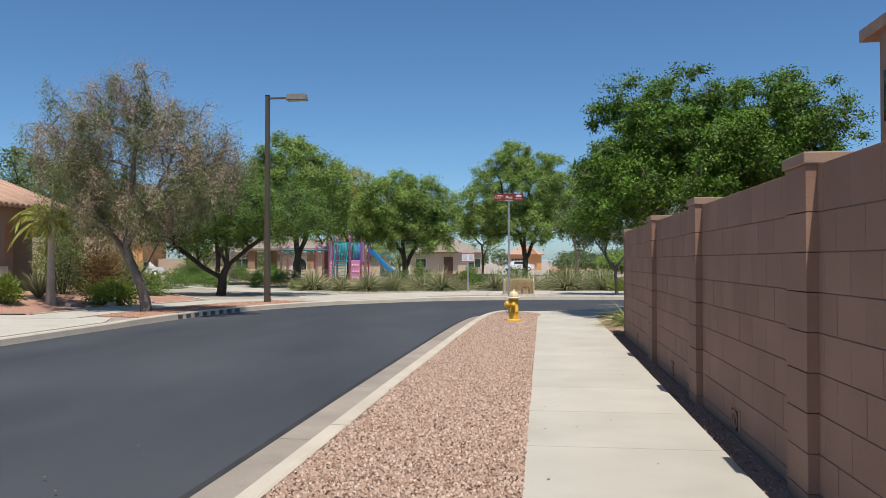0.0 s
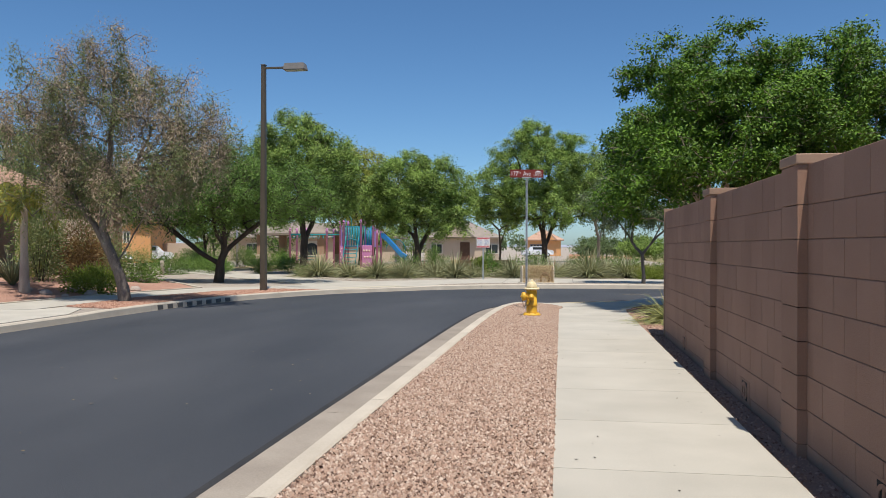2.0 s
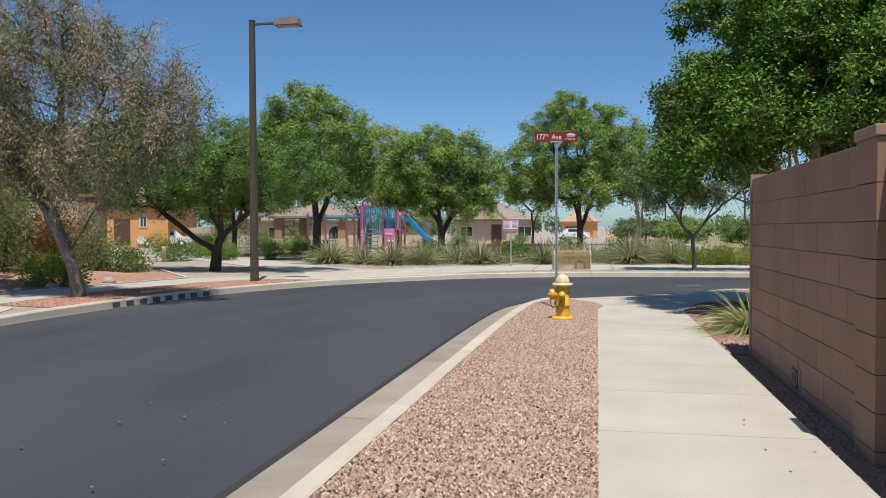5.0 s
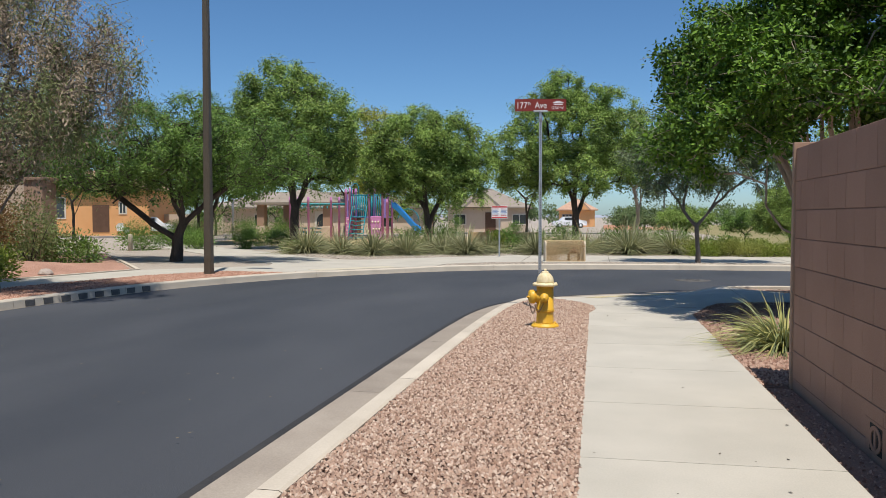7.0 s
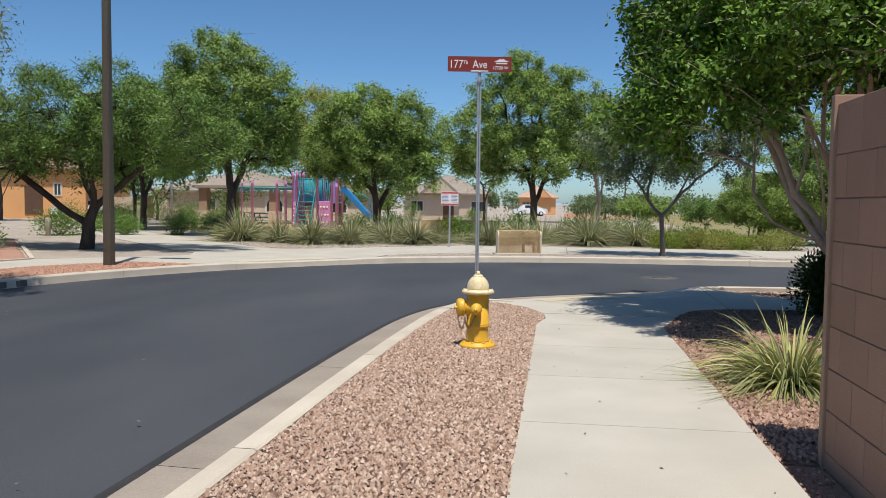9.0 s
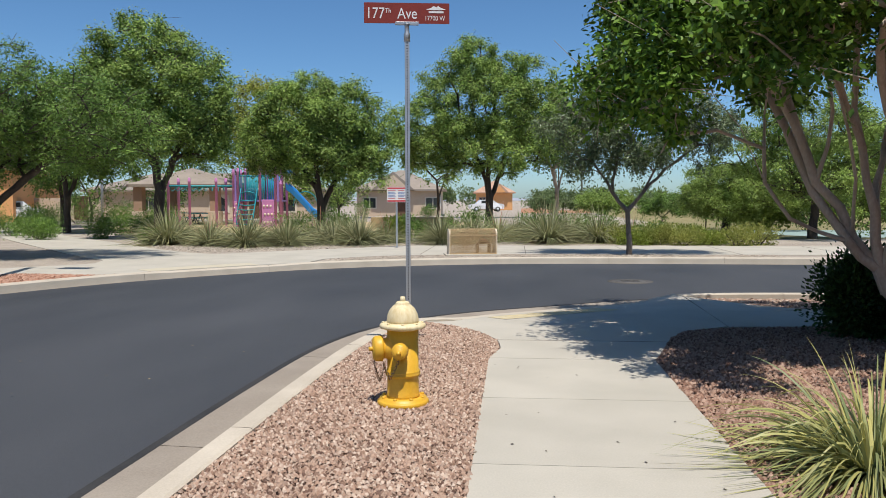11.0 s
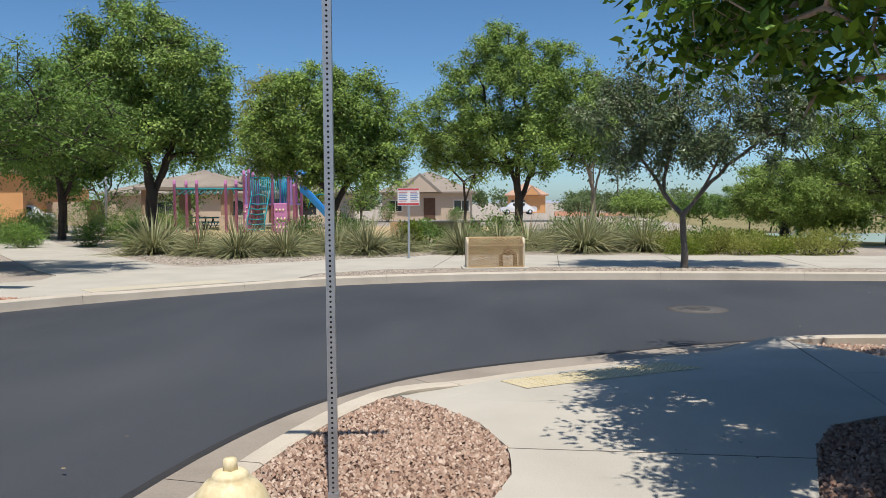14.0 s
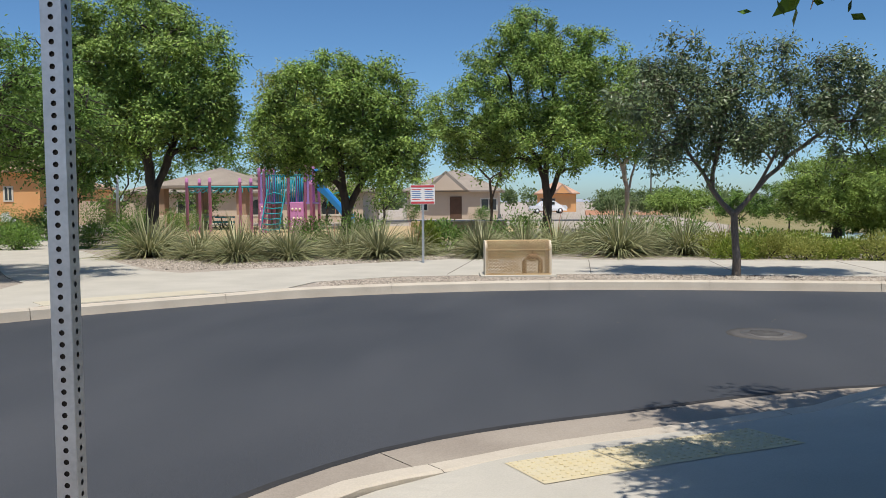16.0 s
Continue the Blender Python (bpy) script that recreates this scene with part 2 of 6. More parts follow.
# pale blue-grey: the haze of distance is mixed into the hill colour
M["hill"] = mat("haze_blue_hill", (0.30, 0.32, 0.38, 1), (0.34, 0.36, 0.42, 1), 0.002, 0.02, 1.0)
M["berm"] = mat("rust_berm", (0.36, 0.16, 0.09, 1), (0.46, 0.26, 0.16, 1), 0.3, 6, 0.95, 0.05, 8)
M["rock"] = mat("pale_boulder", (0.30, 0.24, 0.20, 1), (0.42, 0.35, 0.30, 1), 4, 40, 0.9, 0.01, 30, objvar=0.15)
M["iron"] = mat("cast_iron", (0.09, 0.085, 0.08, 1), (0.17, 0.16, 0.15, 1), 8, 60, 0.7, metal=0.2)


def gravel_mat(name, cols, rough=0.85):
    """Stones, each of its own colour out of a ramp."""
    m = bpy.data.materials.new(name)
    m.use_nodes = True
    n, l = m.node_tree.nodes, m.node_tree.links
    p = n["Principled BSDF"]
    p.inputs["Roughness"].default_value = rough
    p.inputs["Specular IOR Level"].default_value = 0.25
    geo = n.new("ShaderNodeNewGeometry")
    cr = n.new("ShaderNodeValToRGB")
    cr.color_ramp.interpolation = "LINEAR"
    els = cr.color_ramp.elements
    els[0].color, els[1].color = cols[0], cols[-1]
    for i, c in enumerate(cols[1:-1]):
        els.new((i + 1) / (len(cols) - 1)).color = c
    l.new(geo.outputs["Random Per Island"], cr.inputs[0])
    tx = n.new("ShaderNodeTexNoise")
    tx.inputs["Scale"].default_value = 120
    l.new(geo.outputs["Position"], tx.inputs["Vector"])
    mr = n.new("ShaderNodeMapRange")
    mr.inputs["To Min"].default_value, mr.inputs["To Max"].default_value = 0.7, 1.3
    l.new(tx.outputs["Fac"], mr.inputs["Value"])
    hs = n.new("ShaderNodeHueSaturation")
    l.new(mr.outputs[0], hs.inputs["Value"])
    l.new(cr.outputs[0], hs.inputs["Color"])
    l.new(hs.outputs[0], p.inputs["Base Color"])
    return m


M["grey_stones"] = gravel_mat("grey_gravel", [(0.16, 0.135, 0.11, 1), (0.31, 0.265, 0.215, 1), (0.43, 0.375, 0.31, 1), (0.25, 0.21, 0.165, 1)])
M["red_stones"] = gravel_mat("red_gravel_stones", [(0.19, 0.09, 0.058, 1), (0.37, 0.2, 0.135, 1), (0.47, 0.29, 0.21, 1), (0.29, 0.15, 0.10, 1)])
M["stones"] = gravel_mat("pink_gravel", [(0.11, 0.062, 0.046, 1), (0.30, 0.19, 0.135, 1), (0.43, 0.295, 0.22, 1), (0.32, 0.22, 0.16, 1), (0.56, 0.44, 0.35, 1), (0.21, 0.13, 0.095, 1)])
M["bed_stones"] = gravel_mat("brown_gravel", [(0.14, 0.075, 0.052, 1), (0.27, 0.155, 0.11, 1), (0.35, 0.22, 0.16, 1), (0.42, 0.29, 0.22, 1), (0.2, 0.115, 0.08, 1)])
M["lamp_grey"] = mat("lamp_housing", (0.17, 0.155, 0.14, 1), (0.23, 0.21, 0.19, 1), 5, 40, 0.5)
M["leaf_palo"] = leaf_mat("leaf_palo", (0.12, 0.20, 0.035, 1), (0.30, 0.40, 0.09, 1), 0.25, 0.55)


# ---------- helpers ----------
rng = np.random.default_rng(7)


def npmesh(name, verts, faces, material, smooth=False):
    """A mesh from arrays; every face has the same number of corners."""
    verts, faces = np.asarray(verts, dtype=np.float32), np.asarray(faces, dtype=np.int32)
    me = bpy.data.meshes.new(name)
    k = faces.shape[1]
    me.vertices.add(len(verts))
    me.vertices.foreach_set("co", verts.ravel())
    me.loops.add(faces.size)
    me.loops.foreach_set("vertex_index", faces.ravel())
    me.polygons.add(len(faces))
    me.polygons.foreach_set("loop_start", np.arange(0, faces.size, k, dtype=np.int32))
    me.polygons.foreach_set("loop_total", np.full(len(faces), k, dtype=np.int32))
    me.update(calc_edges=True)
    me.validate()
    me.materials.append(material)
    if smooth:
        me.polygons.foreach_set("use_smooth", np.ones(len(faces), dtype=bool))
    return me


def part(name, bm, material, parent=None, label=""):
    """Links a bmesh as one mesh object, under a thing if one is given."""
    if isinstance(bm, bmesh.types.BMesh):
        me = bpy.data.meshes.new(name)
        bmesh.ops.recalc_face_normals(bm, faces=bm.faces[:])
        bm.to_mesh(me)
        bm.free()
        me.materials.append(material)
    else:
        me = bm
    ob = new(name, me)
    if parent is not None:
        ob.parent = parent
    if label:
        tagged(ob, label)
    return ob


def thing(name, at, label, category, group="", kind=""):
    """An empty at a thing's base, which parents its parts."""
    ob = new(name)
    ob.empty_display_size = 0.1
    ob.matrix_basis = at if isinstance(at, Matrix) else Matrix.Translation(at)
    return tagged(ob, label, category, group, kind)


def box(x0, x1, y0, y1, z0, z1, bevel=0.0, bm=None):
    bm = bm or bmesh.new()
    r = bmesh.ops.create_cube(bm, size=1, matrix=Matrix.Translation(((x0 + x1) / 2, (y0 + y1) / 2, (z0 + z1) / 2)) @ Matrix.Diagonal((x1 - x0, y1 - y0, z1 - z0, 1)))
    if bevel:
        es = {e for v in r["verts"] for e in v.link_edges}
        bmesh.ops.bevel(bm, geom=list(es), offset=bevel, segments=2, affect="EDGES", profile=0.5)
    return bm


def lathe(profile, seg=24, bm=None, m=Matrix()):
    """Turns a list of (radius, height) about z."""
    bm = bm or bmesh.new()
    rings = []
    for r, z in profile:
        rings.append([bm.verts.new(m @ Vector((r * math.cos(2 * math.pi * i / seg), r * math.sin(2 * math.pi * i / seg), z))) for i in range(seg)])
    for a, b in zip(rings, rings[1:]):
        for i in range(seg):
            f = bm.faces.new((a[i], a[(i + 1) % seg], b[(i + 1) % seg], b[i]))
            f.smooth = True
    for ring in (rings[0], rings[-1]):
        bm.faces.new(ring)
    return bm


def pipe(points, radius, seg=8, bm=None, closed=False):
    """A round tube along points; radius may be a list."""
    bm = bm or bmesh.new()
    pts = [Vector(p) for p in points]
    rad = radius if isinstance(radius, (list, tuple)) else [radius] * len(pts)
    rings, n = [], len(pts)
    for i, p in enumerate(pts):
        a, b = (pts[(i - 1) % n], pts[(i + 1) % n]) if closed else (pts[max(i - 1, 0)], pts[min(i + 1, n - 1)])
        d = (b - a).normalized()
        u = d.cross(Vector((0, 0, 1)) if abs(d.z) < 0.95 else Vector((1, 0, 0))).normalized()
        v = d.cross(u)
        rings.append([bm.verts.new(p + (u * math.cos(2 * math.pi * k / seg) + v * math.sin(2 * math.pi * k / seg)) * rad[i]) for k in range(seg)])
    for a, b in zip(rings, rings[1:] + ([rings[0]] if closed else [])):
        for k in range(seg):
            bm.faces.new((a[k], a[(k + 1) % seg], b[(k + 1) % seg], b[k])).smooth = True
    if not closed:
        bm.faces.new(rings[0])
        bm.faces.new(rings[-1])
    return bm


def smooth_line(points, step=0.4):
    """A Catmull-Rom line through points, sampled about every step."""
    p = [np.array(q, float) for q in points]
    p = [2 * p[0] - p[1]] + p + [2 * p[-1] - p[-2]]
    out = []
    for i in range(1, len(p) - 2):
        n = max(1, int(np.linalg.norm(p[i + 1] - p[i]) / step)) if np.linalg.norm(p[i + 1] - p[i]) < 12 else 4
        for t in np.linspace(0, 1, n, endpoint=False):
            a, b, c, d = p[i - 1:i + 3]
            if max(np.linalg.norm(b - a), np.linalg.norm(c - b), np.linalg.norm(d - c)) > 12:
                out.append(b + (c - b) * t)
            else:
                out.append(0.5 * (2 * b + (c - a) * t + (2 * a - 5 * b + 4 * c - d) * t * t + (3 * b - a - 3 * c + d) * t ** 3))
    out.append(p[-2])
    return np.array(out)


def offset_line(line, d):
    """The line moved d metres to its right."""
    t = np.gradient(line, axis=0)
    t /= np.linalg.norm(t, axis=1)[:, None]
    return line + d * np.stack((t[:, 1], -t[:, 0]), axis=1)


def strip(rows, heights, bm=None):
    """A surface over parallel lines, each with its height or heights."""
    bm = bm or bmesh.new()
    vs = []
    for line, z in zip(rows, heights):
        zz = z if hasattr(z, "__len__") else [z] * len(line)
        vs.append([bm.verts.new((q[0], q[1], h)) for q, h in zip(line, zz)])
    for a, b in zip(vs, vs[1:]):
        for i in range(len(a) - 1):
            bm.faces.new((a[i], a[i + 1], b[i + 1], b[i]))
    return bm


def slab(poly, z0, z1, bm=None):
    """A flat piece with the outline poly, from z0 up to z1."""
    bm = bm or bmesh.new()
    lo = [bm.verts.new((p[0], p[1], z0)) for p in poly]
    hi = [bm.verts.new((p[0], p[1], z1)) for p in poly]
    bm.faces.new(hi)
    bm.faces.new(lo)
    for i in range(len(poly)):
        j = (i + 1) % len(poly)
        bm.faces.new((lo[i], lo[j], hi[j], hi[i]))
    return bm


def inside(poly, pts):
    """Which of pts lie inside the outline poly."""
    poly = np.asarray(poly, float)
    x, y = pts[:, 0], pts[:, 1]
    res = np.zeros(len(pts), bool)
    for (x0, y0), (x1, y1) in zip(poly, np.roll(poly, -1, axis=0)):
        cross = ((y0 > y) != (y1 > y)) & (x < (x1 - x0) * (y - y0) / (y1 - y0 + 1e-12) + x0)
        res ^= cross
    return res


# ---------- ground, road, kerbs, walks ----------
OUT_Z, OUT_ROAD, IN_ROAD = -0.07, -0.235, -0.13
ground = part("ground", slab([(-3000, -800), (3000, -800), (3000, 4500), (-3000, 4500)], -4.0, -3.2), M["soil"])
tagged(ground, "tan desert soil that reaches the horizon", "ground", kind="structure")

inner = smooth_line([(-2.4, -60), (-2.42, -10), (-2.42, 4), (-2.40, 9), (-2.345, 13), (-2.30, 16), (-2.255, 18.5), (-2.17, 21), (-2.03, 22.8), (-1.7, 24.1), (-1.05, 25.2), (-0.3, 25.85), (0.6, 26.4), (1.8, 27.15), (2.9, 27.6), (4.2, 27.78), (6, 27.8), (12, 27.8), (70, 27.8)])
outer = smooth_line([(-11.05, -60), (-11.05, -10), (-11.02, 8), (-10.98, 15), (-10.9, 19), (-10.72, 23), (-10.15, 26.3), (-9.2, 28.7), (-8.0, 30.7), (-6.45, 32.45), (-4.6, 34.05), (-1.9, 35.3), (0.9, 35.9), (4.2, 36.03), (8, 36.0), (14, 36.0), (70, 36.0)])


def resample(line, n):
    s = np.concatenate(([0], np.cumsum(np.linalg.norm(np.diff(line, axis=0), axis=1))))
    t = np.linspace(0, s[-1], n)
    return np.stack((np.interp(t, s, line[:, 0]), np.interp(t, s, line[:, 1])), axis=1)


def blend_lines(a, b, n=400):
    return resample(a, n), resample(b, n)


ra, rb = blend_lines(inner, outer, 260)
road_rows = [ra + (rb - ra) * f for f in np.linspace(0, 1, 9)]
crown_z = [IN_ROAD + (OUT_ROAD - IN_ROAD) * f + 0.05 * math.sin(math.pi * f) for f in np.linspace(0, 1, 9)]
road = part("road", strip(road_rows, crown_z), M["asphalt"])
tagged(road, "dark grey asphalt street with a faintly worn surface", "road", kind="structure")

# worn dusty band along the near gutter
worn = part("road_edge", strip([offset_line(inner, d) for d in (0.0, -0.03, -0.07)], [IN_ROAD + 0.003, IN_ROAD + 0.0045, IN_ROAD + 0.0045]), M["seam"])
tagged(worn, "dark tar seam along the gutter", "road", kind="structure")


def in_ramp(q):
    """1 in the sunk stretch of the near kerb, 0 outside it."""
    s = 0.0
    if q[0] > -1.35 and q[1] > 24.0 and q[0] < 2.75:
        s = min(1.0, max(0.0, (q[0] + 1.25) / 0.7)) * min(1.0, max(0.0, (2.6 - q[0]) / 0.7))
    return s * s * (3 - 2 * s)


# near gutter and kerb, cast in lengths
def kerb_run(name, line, g0, face, back, road_z, top_z, sink, label, length=3.05):
    """Gutter pan and kerb along a line: each cast length is a piece."""
    sgn = 1 if back > 0 else -1
    root = thing(name, (0, 0, 0), label, "kerb", kind="structure")
    s = np.concatenate(([0], np.cumsum(np.linalg.norm(np.diff(line, axis=0), axis=1))))
    off = [offset_line(line, d) for d in (0.0, g0, face, face + sgn * 0.03, back - sgn * 0.02, back, back)]
    marks = np.arange(s[0], s[-1], length)
    for k, a in enumerate(marks):
        b = min(a + length - 0.008, s[-1])
        if b - a < 0.3:
            continue
        mid = np.array([np.interp((a + b) / 2, s, line[:, 0]), np.interp((a + b) / 2, s, line[:, 1])])
        if not (-14 < mid[0] < 16 and 0 < mid[1] < 40) and k % 6:
            continue
        if not (-14 < mid[0] < 16 and 0 < mid[1] < 40):
            b = min(a + length * 6 - 0.008, s[-1])
            for c in marks[k + 1:k + 6]:
                cx, cy = np.interp(c + length / 2, s, line[:, 0]), np.interp(c + length / 2, s, line[:, 1])
                if -14 < cx < 16 and 0 < cy < 40:
                    b = min(b, c - 0.008)
                    break
        ss = np.linspace(a, b, 9)
        pts = [np.stack((np.interp(ss, s, o[:, 0]), np.interp(ss, s, o[:, 1])), axis=1) for o in off]
        drop = np.array([sink(q) for q in pts[2]])
        top = top_z - drop * (top_z - road_z - 0.035)
        part("gutter", strip([pts[0], pts[0], pts[1], pts[2]], [road_z - 0.1, road_z + 0.002, road_z - 0.004, road_z + 0.004]), M["gutter"], root)
        part("kerb", strip([pts[1], pts[2], pts[3], pts[4], pts[5], pts[6]], [road_z - 0.02, np.minimum(top - 0.03, top), top, top, top - 0.012, -0.4]), M["kerb"], root)
    return root


near_kerb = kerb_run("kerb_near", inner, 0.43, 0.46, 0.64, IN_ROAD, 0.012, in_ramp, "pale concrete kerb and gutter round the street corner")


def out_ramp(q):
    s = min(1.0, max(0.0, (q[0] + 8.3) / 0.9)) * min(1.0, max(0.0, (-4.7 - q[0]) / 0.9)) if q[1] > 29 else 0.0
    if q[1] < 20.6:
        s = min(1.0, (20.6 - q[1]) / 1.2)
    s *= 0.25
    return s * s * (3 - 2 * s)


far_kerb = kerb_run("kerb_far", outer, -0.03, -0.05, -0.24, OUT_ROAD, OUT_Z + 0.012, out_ramp, "pale concrete kerb along the park side of the street")

# near land: soil under the walks, gravel beds
near_edge = offset_line(inner, 0.6)
land = [tuple(q) for q in near_edge] + [(70, -60)]


def ramp_z(x, y):
    """Height of the near walk, which dips to the gutter at the corner ramp."""
    d = np.min(np.hypot(inner[:, 0] - x, inner[:, 1] - y))
    r = in_ramp((x, y - 0.0)) if y > 23.6 else 0.0
    f = min(1.0, max(0.0, (d - 0.62) / 1.25))
    return -0.095 * r * (1 - f)


near_land = part("ground_near", slab(land, -3.3, -0.115), M["pink_bed"])
tagged(near_land, "bare dirt under the gravel beside the sidewalk", "ground", kind="structure")


def walk_patch(name, left, right, n, parent, z=0.0, thick=0.1, dip=False, across=6):
    """A concrete panel between two edge lines."""
    l, r = resample(np.array(left, float), n), resample(np.array(right, float), n)
    rows = [l + (r - l) * f for f in np.linspace(0, 1, across)]
    zs = [[z + (ramp_z(q[0], q[1]) if dip else 0) for q in row] for row in rows]
    bm = strip([rows[0]] + rows + [rows[-1]], [z - thick] + zs + [z - thick])
    for end in (0, -1):
        vs = [bm.verts.new((row[end][0], row[end][1], zz[end])) for row, zz in zip(rows, zs)]
        vs += [bm.verts.new((row[end][0], row[end][1], z - thick)) for row in reversed(rows)]
        bm.faces.new(vs)
    return part(name, bm, M["concrete"], parent)


side = thing("pavement_near", (0, 0, 0), "pale concrete sidewalk with scored joints between gravel and block wall", "sidewalk", kind="structure")
WL, WR = -0.13, 1.42
ys = [21.77 - 1.524 * i for i in range(32)]
for a in ys[1:]:
    walk_patch("slab", [(WL, a), (WL, a + 1.516)], [(WR, a), (WR, a + 1.516)], 3, side, across=3)
joint_bed = part("joint_bed", slab([(WL + 0.01, -26), (WR - 0.01, -26), (WR - 0.01, 21.8), (WL + 0.01, 21.8)], -0.09, -0.007), M["score"], side)
# corner: the walk widens and runs down to the ramp
kb = offset_line(inner, 0.645)
kbi = [q for q in kb if q[1] > 23.98 and q[0] < 2.55 and q[0] > -1.2]
corner_l = [(WL + 0.0, 21.774), (-0.02, 22.3), (-0.06, 22.75), (-0.3, 23.32), (-0.66, 23.74), (-0.97, 23.93)] + [tuple(q) for q in kbi]
corner_r = [(WR, 21.774), (1.5, 22.0), (1.62, 22.4), (1.8, 23.0), (2.05, 23.48), (2.45, 23.75), (2.62, 23.83), (2.66, 25.0), (2.71, 26.85)]
walk_patch("slab", corner_l, corner_r, 40, side, dip=True, across=14)
walk_patch("slab", [(2.675, 25.2), (6, 25.45), (20, 25.5), (60, 25.5)], [(2.632, 23.83), (4, 24.0), (20, 24.02), (60, 24.02)], 30, side, across=3)
joint_line = part("joint_bed", slab([(2.64, 23.84), (2.69, 23.84), (2.735, 26.8), (2.685, 26.8)], -0.09, -0.006), M["joint"], side)
part("joint_line", slab([(-0.07, 22.744), (1.73, 22.744), (1.735, 22.754), (-0.075, 22.754)], -0.02, 0.0015), M["joint"], side)
tri = part("slab", slab([(2.735, 26.83), (2.68, 25.21), (4.2, 25.36), (3.6, 25.75)], -0.1, -0.002), M["concrete"], side)
# faded tactile plate with domes
tact = thing("tactile_plate", (0, 0, 0), "faded yellow tactile paving plates on the corner ramp", "tactile paving", kind="structure")
tdir = Vector((1.62, 0.98, 0)).normalized()
tn = Vector((-tdir.y, tdir.x, 0))
for k in range(3):
    o = Vector((-0.24, 24.93, 0)) + tdir * (0.62 * k)
    bm = bmesh.new()
    grid = [[o + tdir * (0.61 * i / 3) + tn * 0.02 - tn * (0.5 * j / 3) for j in range(4)] for i in range(4)]
    top = [[bm.verts.new((p.x, p.y, ramp_z(p.x, p.y) + 0.004)) for p in row] for row in grid]
    for i in range(3):
        for j in range(3):
            bm.faces.new((top[i][j], top[i + 1][j], top[i + 1][j + 1], top[i][j + 1]))
    for i in range(10):
        for j in range(8):
            p = o + tdir * (0.03 + 0.061 * i) - tn * (0.0 + 0.06 * j)
            lathe([(0.014, 0.0), (0.011, 0.005), (0.004, 0.0065)], 6, bm, Matrix.Translation((p.x, p.y, ramp_z(p.x, p.y) + 0.0035)))
    part("plate", bm, M["tactile"], tact)

# far side land and park ground
land_o = [tuple(q) for q in offset_line(outer, -0.2)] + [(600, 36.2), (600, 47), (9.5, 47), (9.5, 170), (600, 170), (600, 900), (-600, 900), (-600, -60)]
park = part("ground_park", slab(land_o, -3.3, OUT_Z - 0.02), M["park_gravel"])
tagged(park, "tan decomposed granite park ground beyond the street", "ground", kind="structure")


def flat(name, poly, z, m, label, category="ground", thick=0.3):
    return tagged(part(name, slab(poly, z - thick, z), M[m]), label, category, kind="structure")


ob_ = offset_line(outer, -0.245)
left_k = [tuple(q) for q in ob_ if 20.8 < q[1] < 31.3 and q[0] < -7.5]
corner_k = [tuple(q) for q in ob_ if q[1] >= 31.0 and q[0] < -4.9]
flat("pavement_far", [(-12.9, 20.4), (-12.85, 25.0), (-11.9, 28.6), (-10.55, 30.6), (-8.6, 30.35)] + corner_k + [(-4.95, 35.3), (-3.6, 36.5), (-1.8, 37.05), (0.5, 37.45), (40, 37.4), (40, 41.5), (4, 41.7), (-3.2, 41.65), (-6.1, 39.3), (-8.6, 36.9), (-9.6, 37.4), (-12.0, 39.8), (-15, 43.2), (-20, 48.5), (-25.5, 56), (-28, 56), (-25, 50.5), (-20, 44.5), (-15, 38.9), (-12.0, 35.6), (-10.75, 34.5), (-10.4, 33.4), (-10.9, 32.7), (-13.3, 30.6), (-14.4, 26.5), (-14.9, 21.8), (-14.9, 20.4)], OUT_Z, "concrete", "pale concrete park sidewalk curving round the corner", "sidewalk", 0.06)
flat("driveway", [(-11.3, 10), (-11.25, 19.4), (-11.9, 20.9), (-12.6, 21.3), (-12.9, 20.39), (-14.9, 20.39), (-14.9, 21.7), (-30, 21.7), (-30, 10)], OUT_Z - 0.004, "concrete", "pale concrete driveway apron", "driveway", 0.06)


def yard_z(x, y):
    """Height of the front yard, which swells into a low mound."""
    def ease(a):
        a = min(1.0, max(0.0, a))
        return a * a * (3 - 2 * a)
    edge = -14.95 + max(0.0, (y - 26.5)) * 0.28
    return OUT_Z + 0.008 + 0.46 * ease((edge - x) / 3.2) * ease((y - 21.9) / 1.5) * ease((34 - y) / 7) + 0.03 * noise.noise(Vector((x * 0.8, y * 0.8, 0)))


yl = [(-14.95, 21.85), (-14.45, 26.5), (-13.4, 30.7), (-17.0, 35.3), (-20.5, 39.9)]
yl = resample(np.array(yl), 40)
yrows = [yl + (np.array([(-40.0, q[1] * 0.98 + 1.0) for q in yl]) - yl) * f for f in (0, 0.01, 0.025, 0.04, 0.06, 0.08, 0.11, 0.15, 0.2, 0.3, 0.5, 1.0)]
yard = part("gravel_left", strip(yrows, [[OUT_Z - 0.1 if k == 0 else yard_z(q[0], q[1]) for q in row] for k, row in enumerate(yrows)]), M["red_gravel"])
tagged(yard, "red crushed rock front yard swelling into a low mound", "gravel bed", kind="structure")
part("border", strip([offset_line(yl, 0.06), offset_line(yl, 0.06), offset_line(yl, -0.06), offset_line(yl, -0.06)], [OUT_Z - 0.05, OUT_Z + 0.03, OUT_Z + 0.03, OUT_Z - 0.05]), M["kerb"], yard, "pale concrete edging")
flat("gravel_strip", left_k + [(-8.65, 30.25), (-10.5, 30.5), (-11.8, 28.5), (-12.75, 24.9), (-12.7, 21.5)], OUT_Z + 0.004, "red_gravel", "red crushed rock strip between kerb and sidewalk", "gravel bed", 0.05)


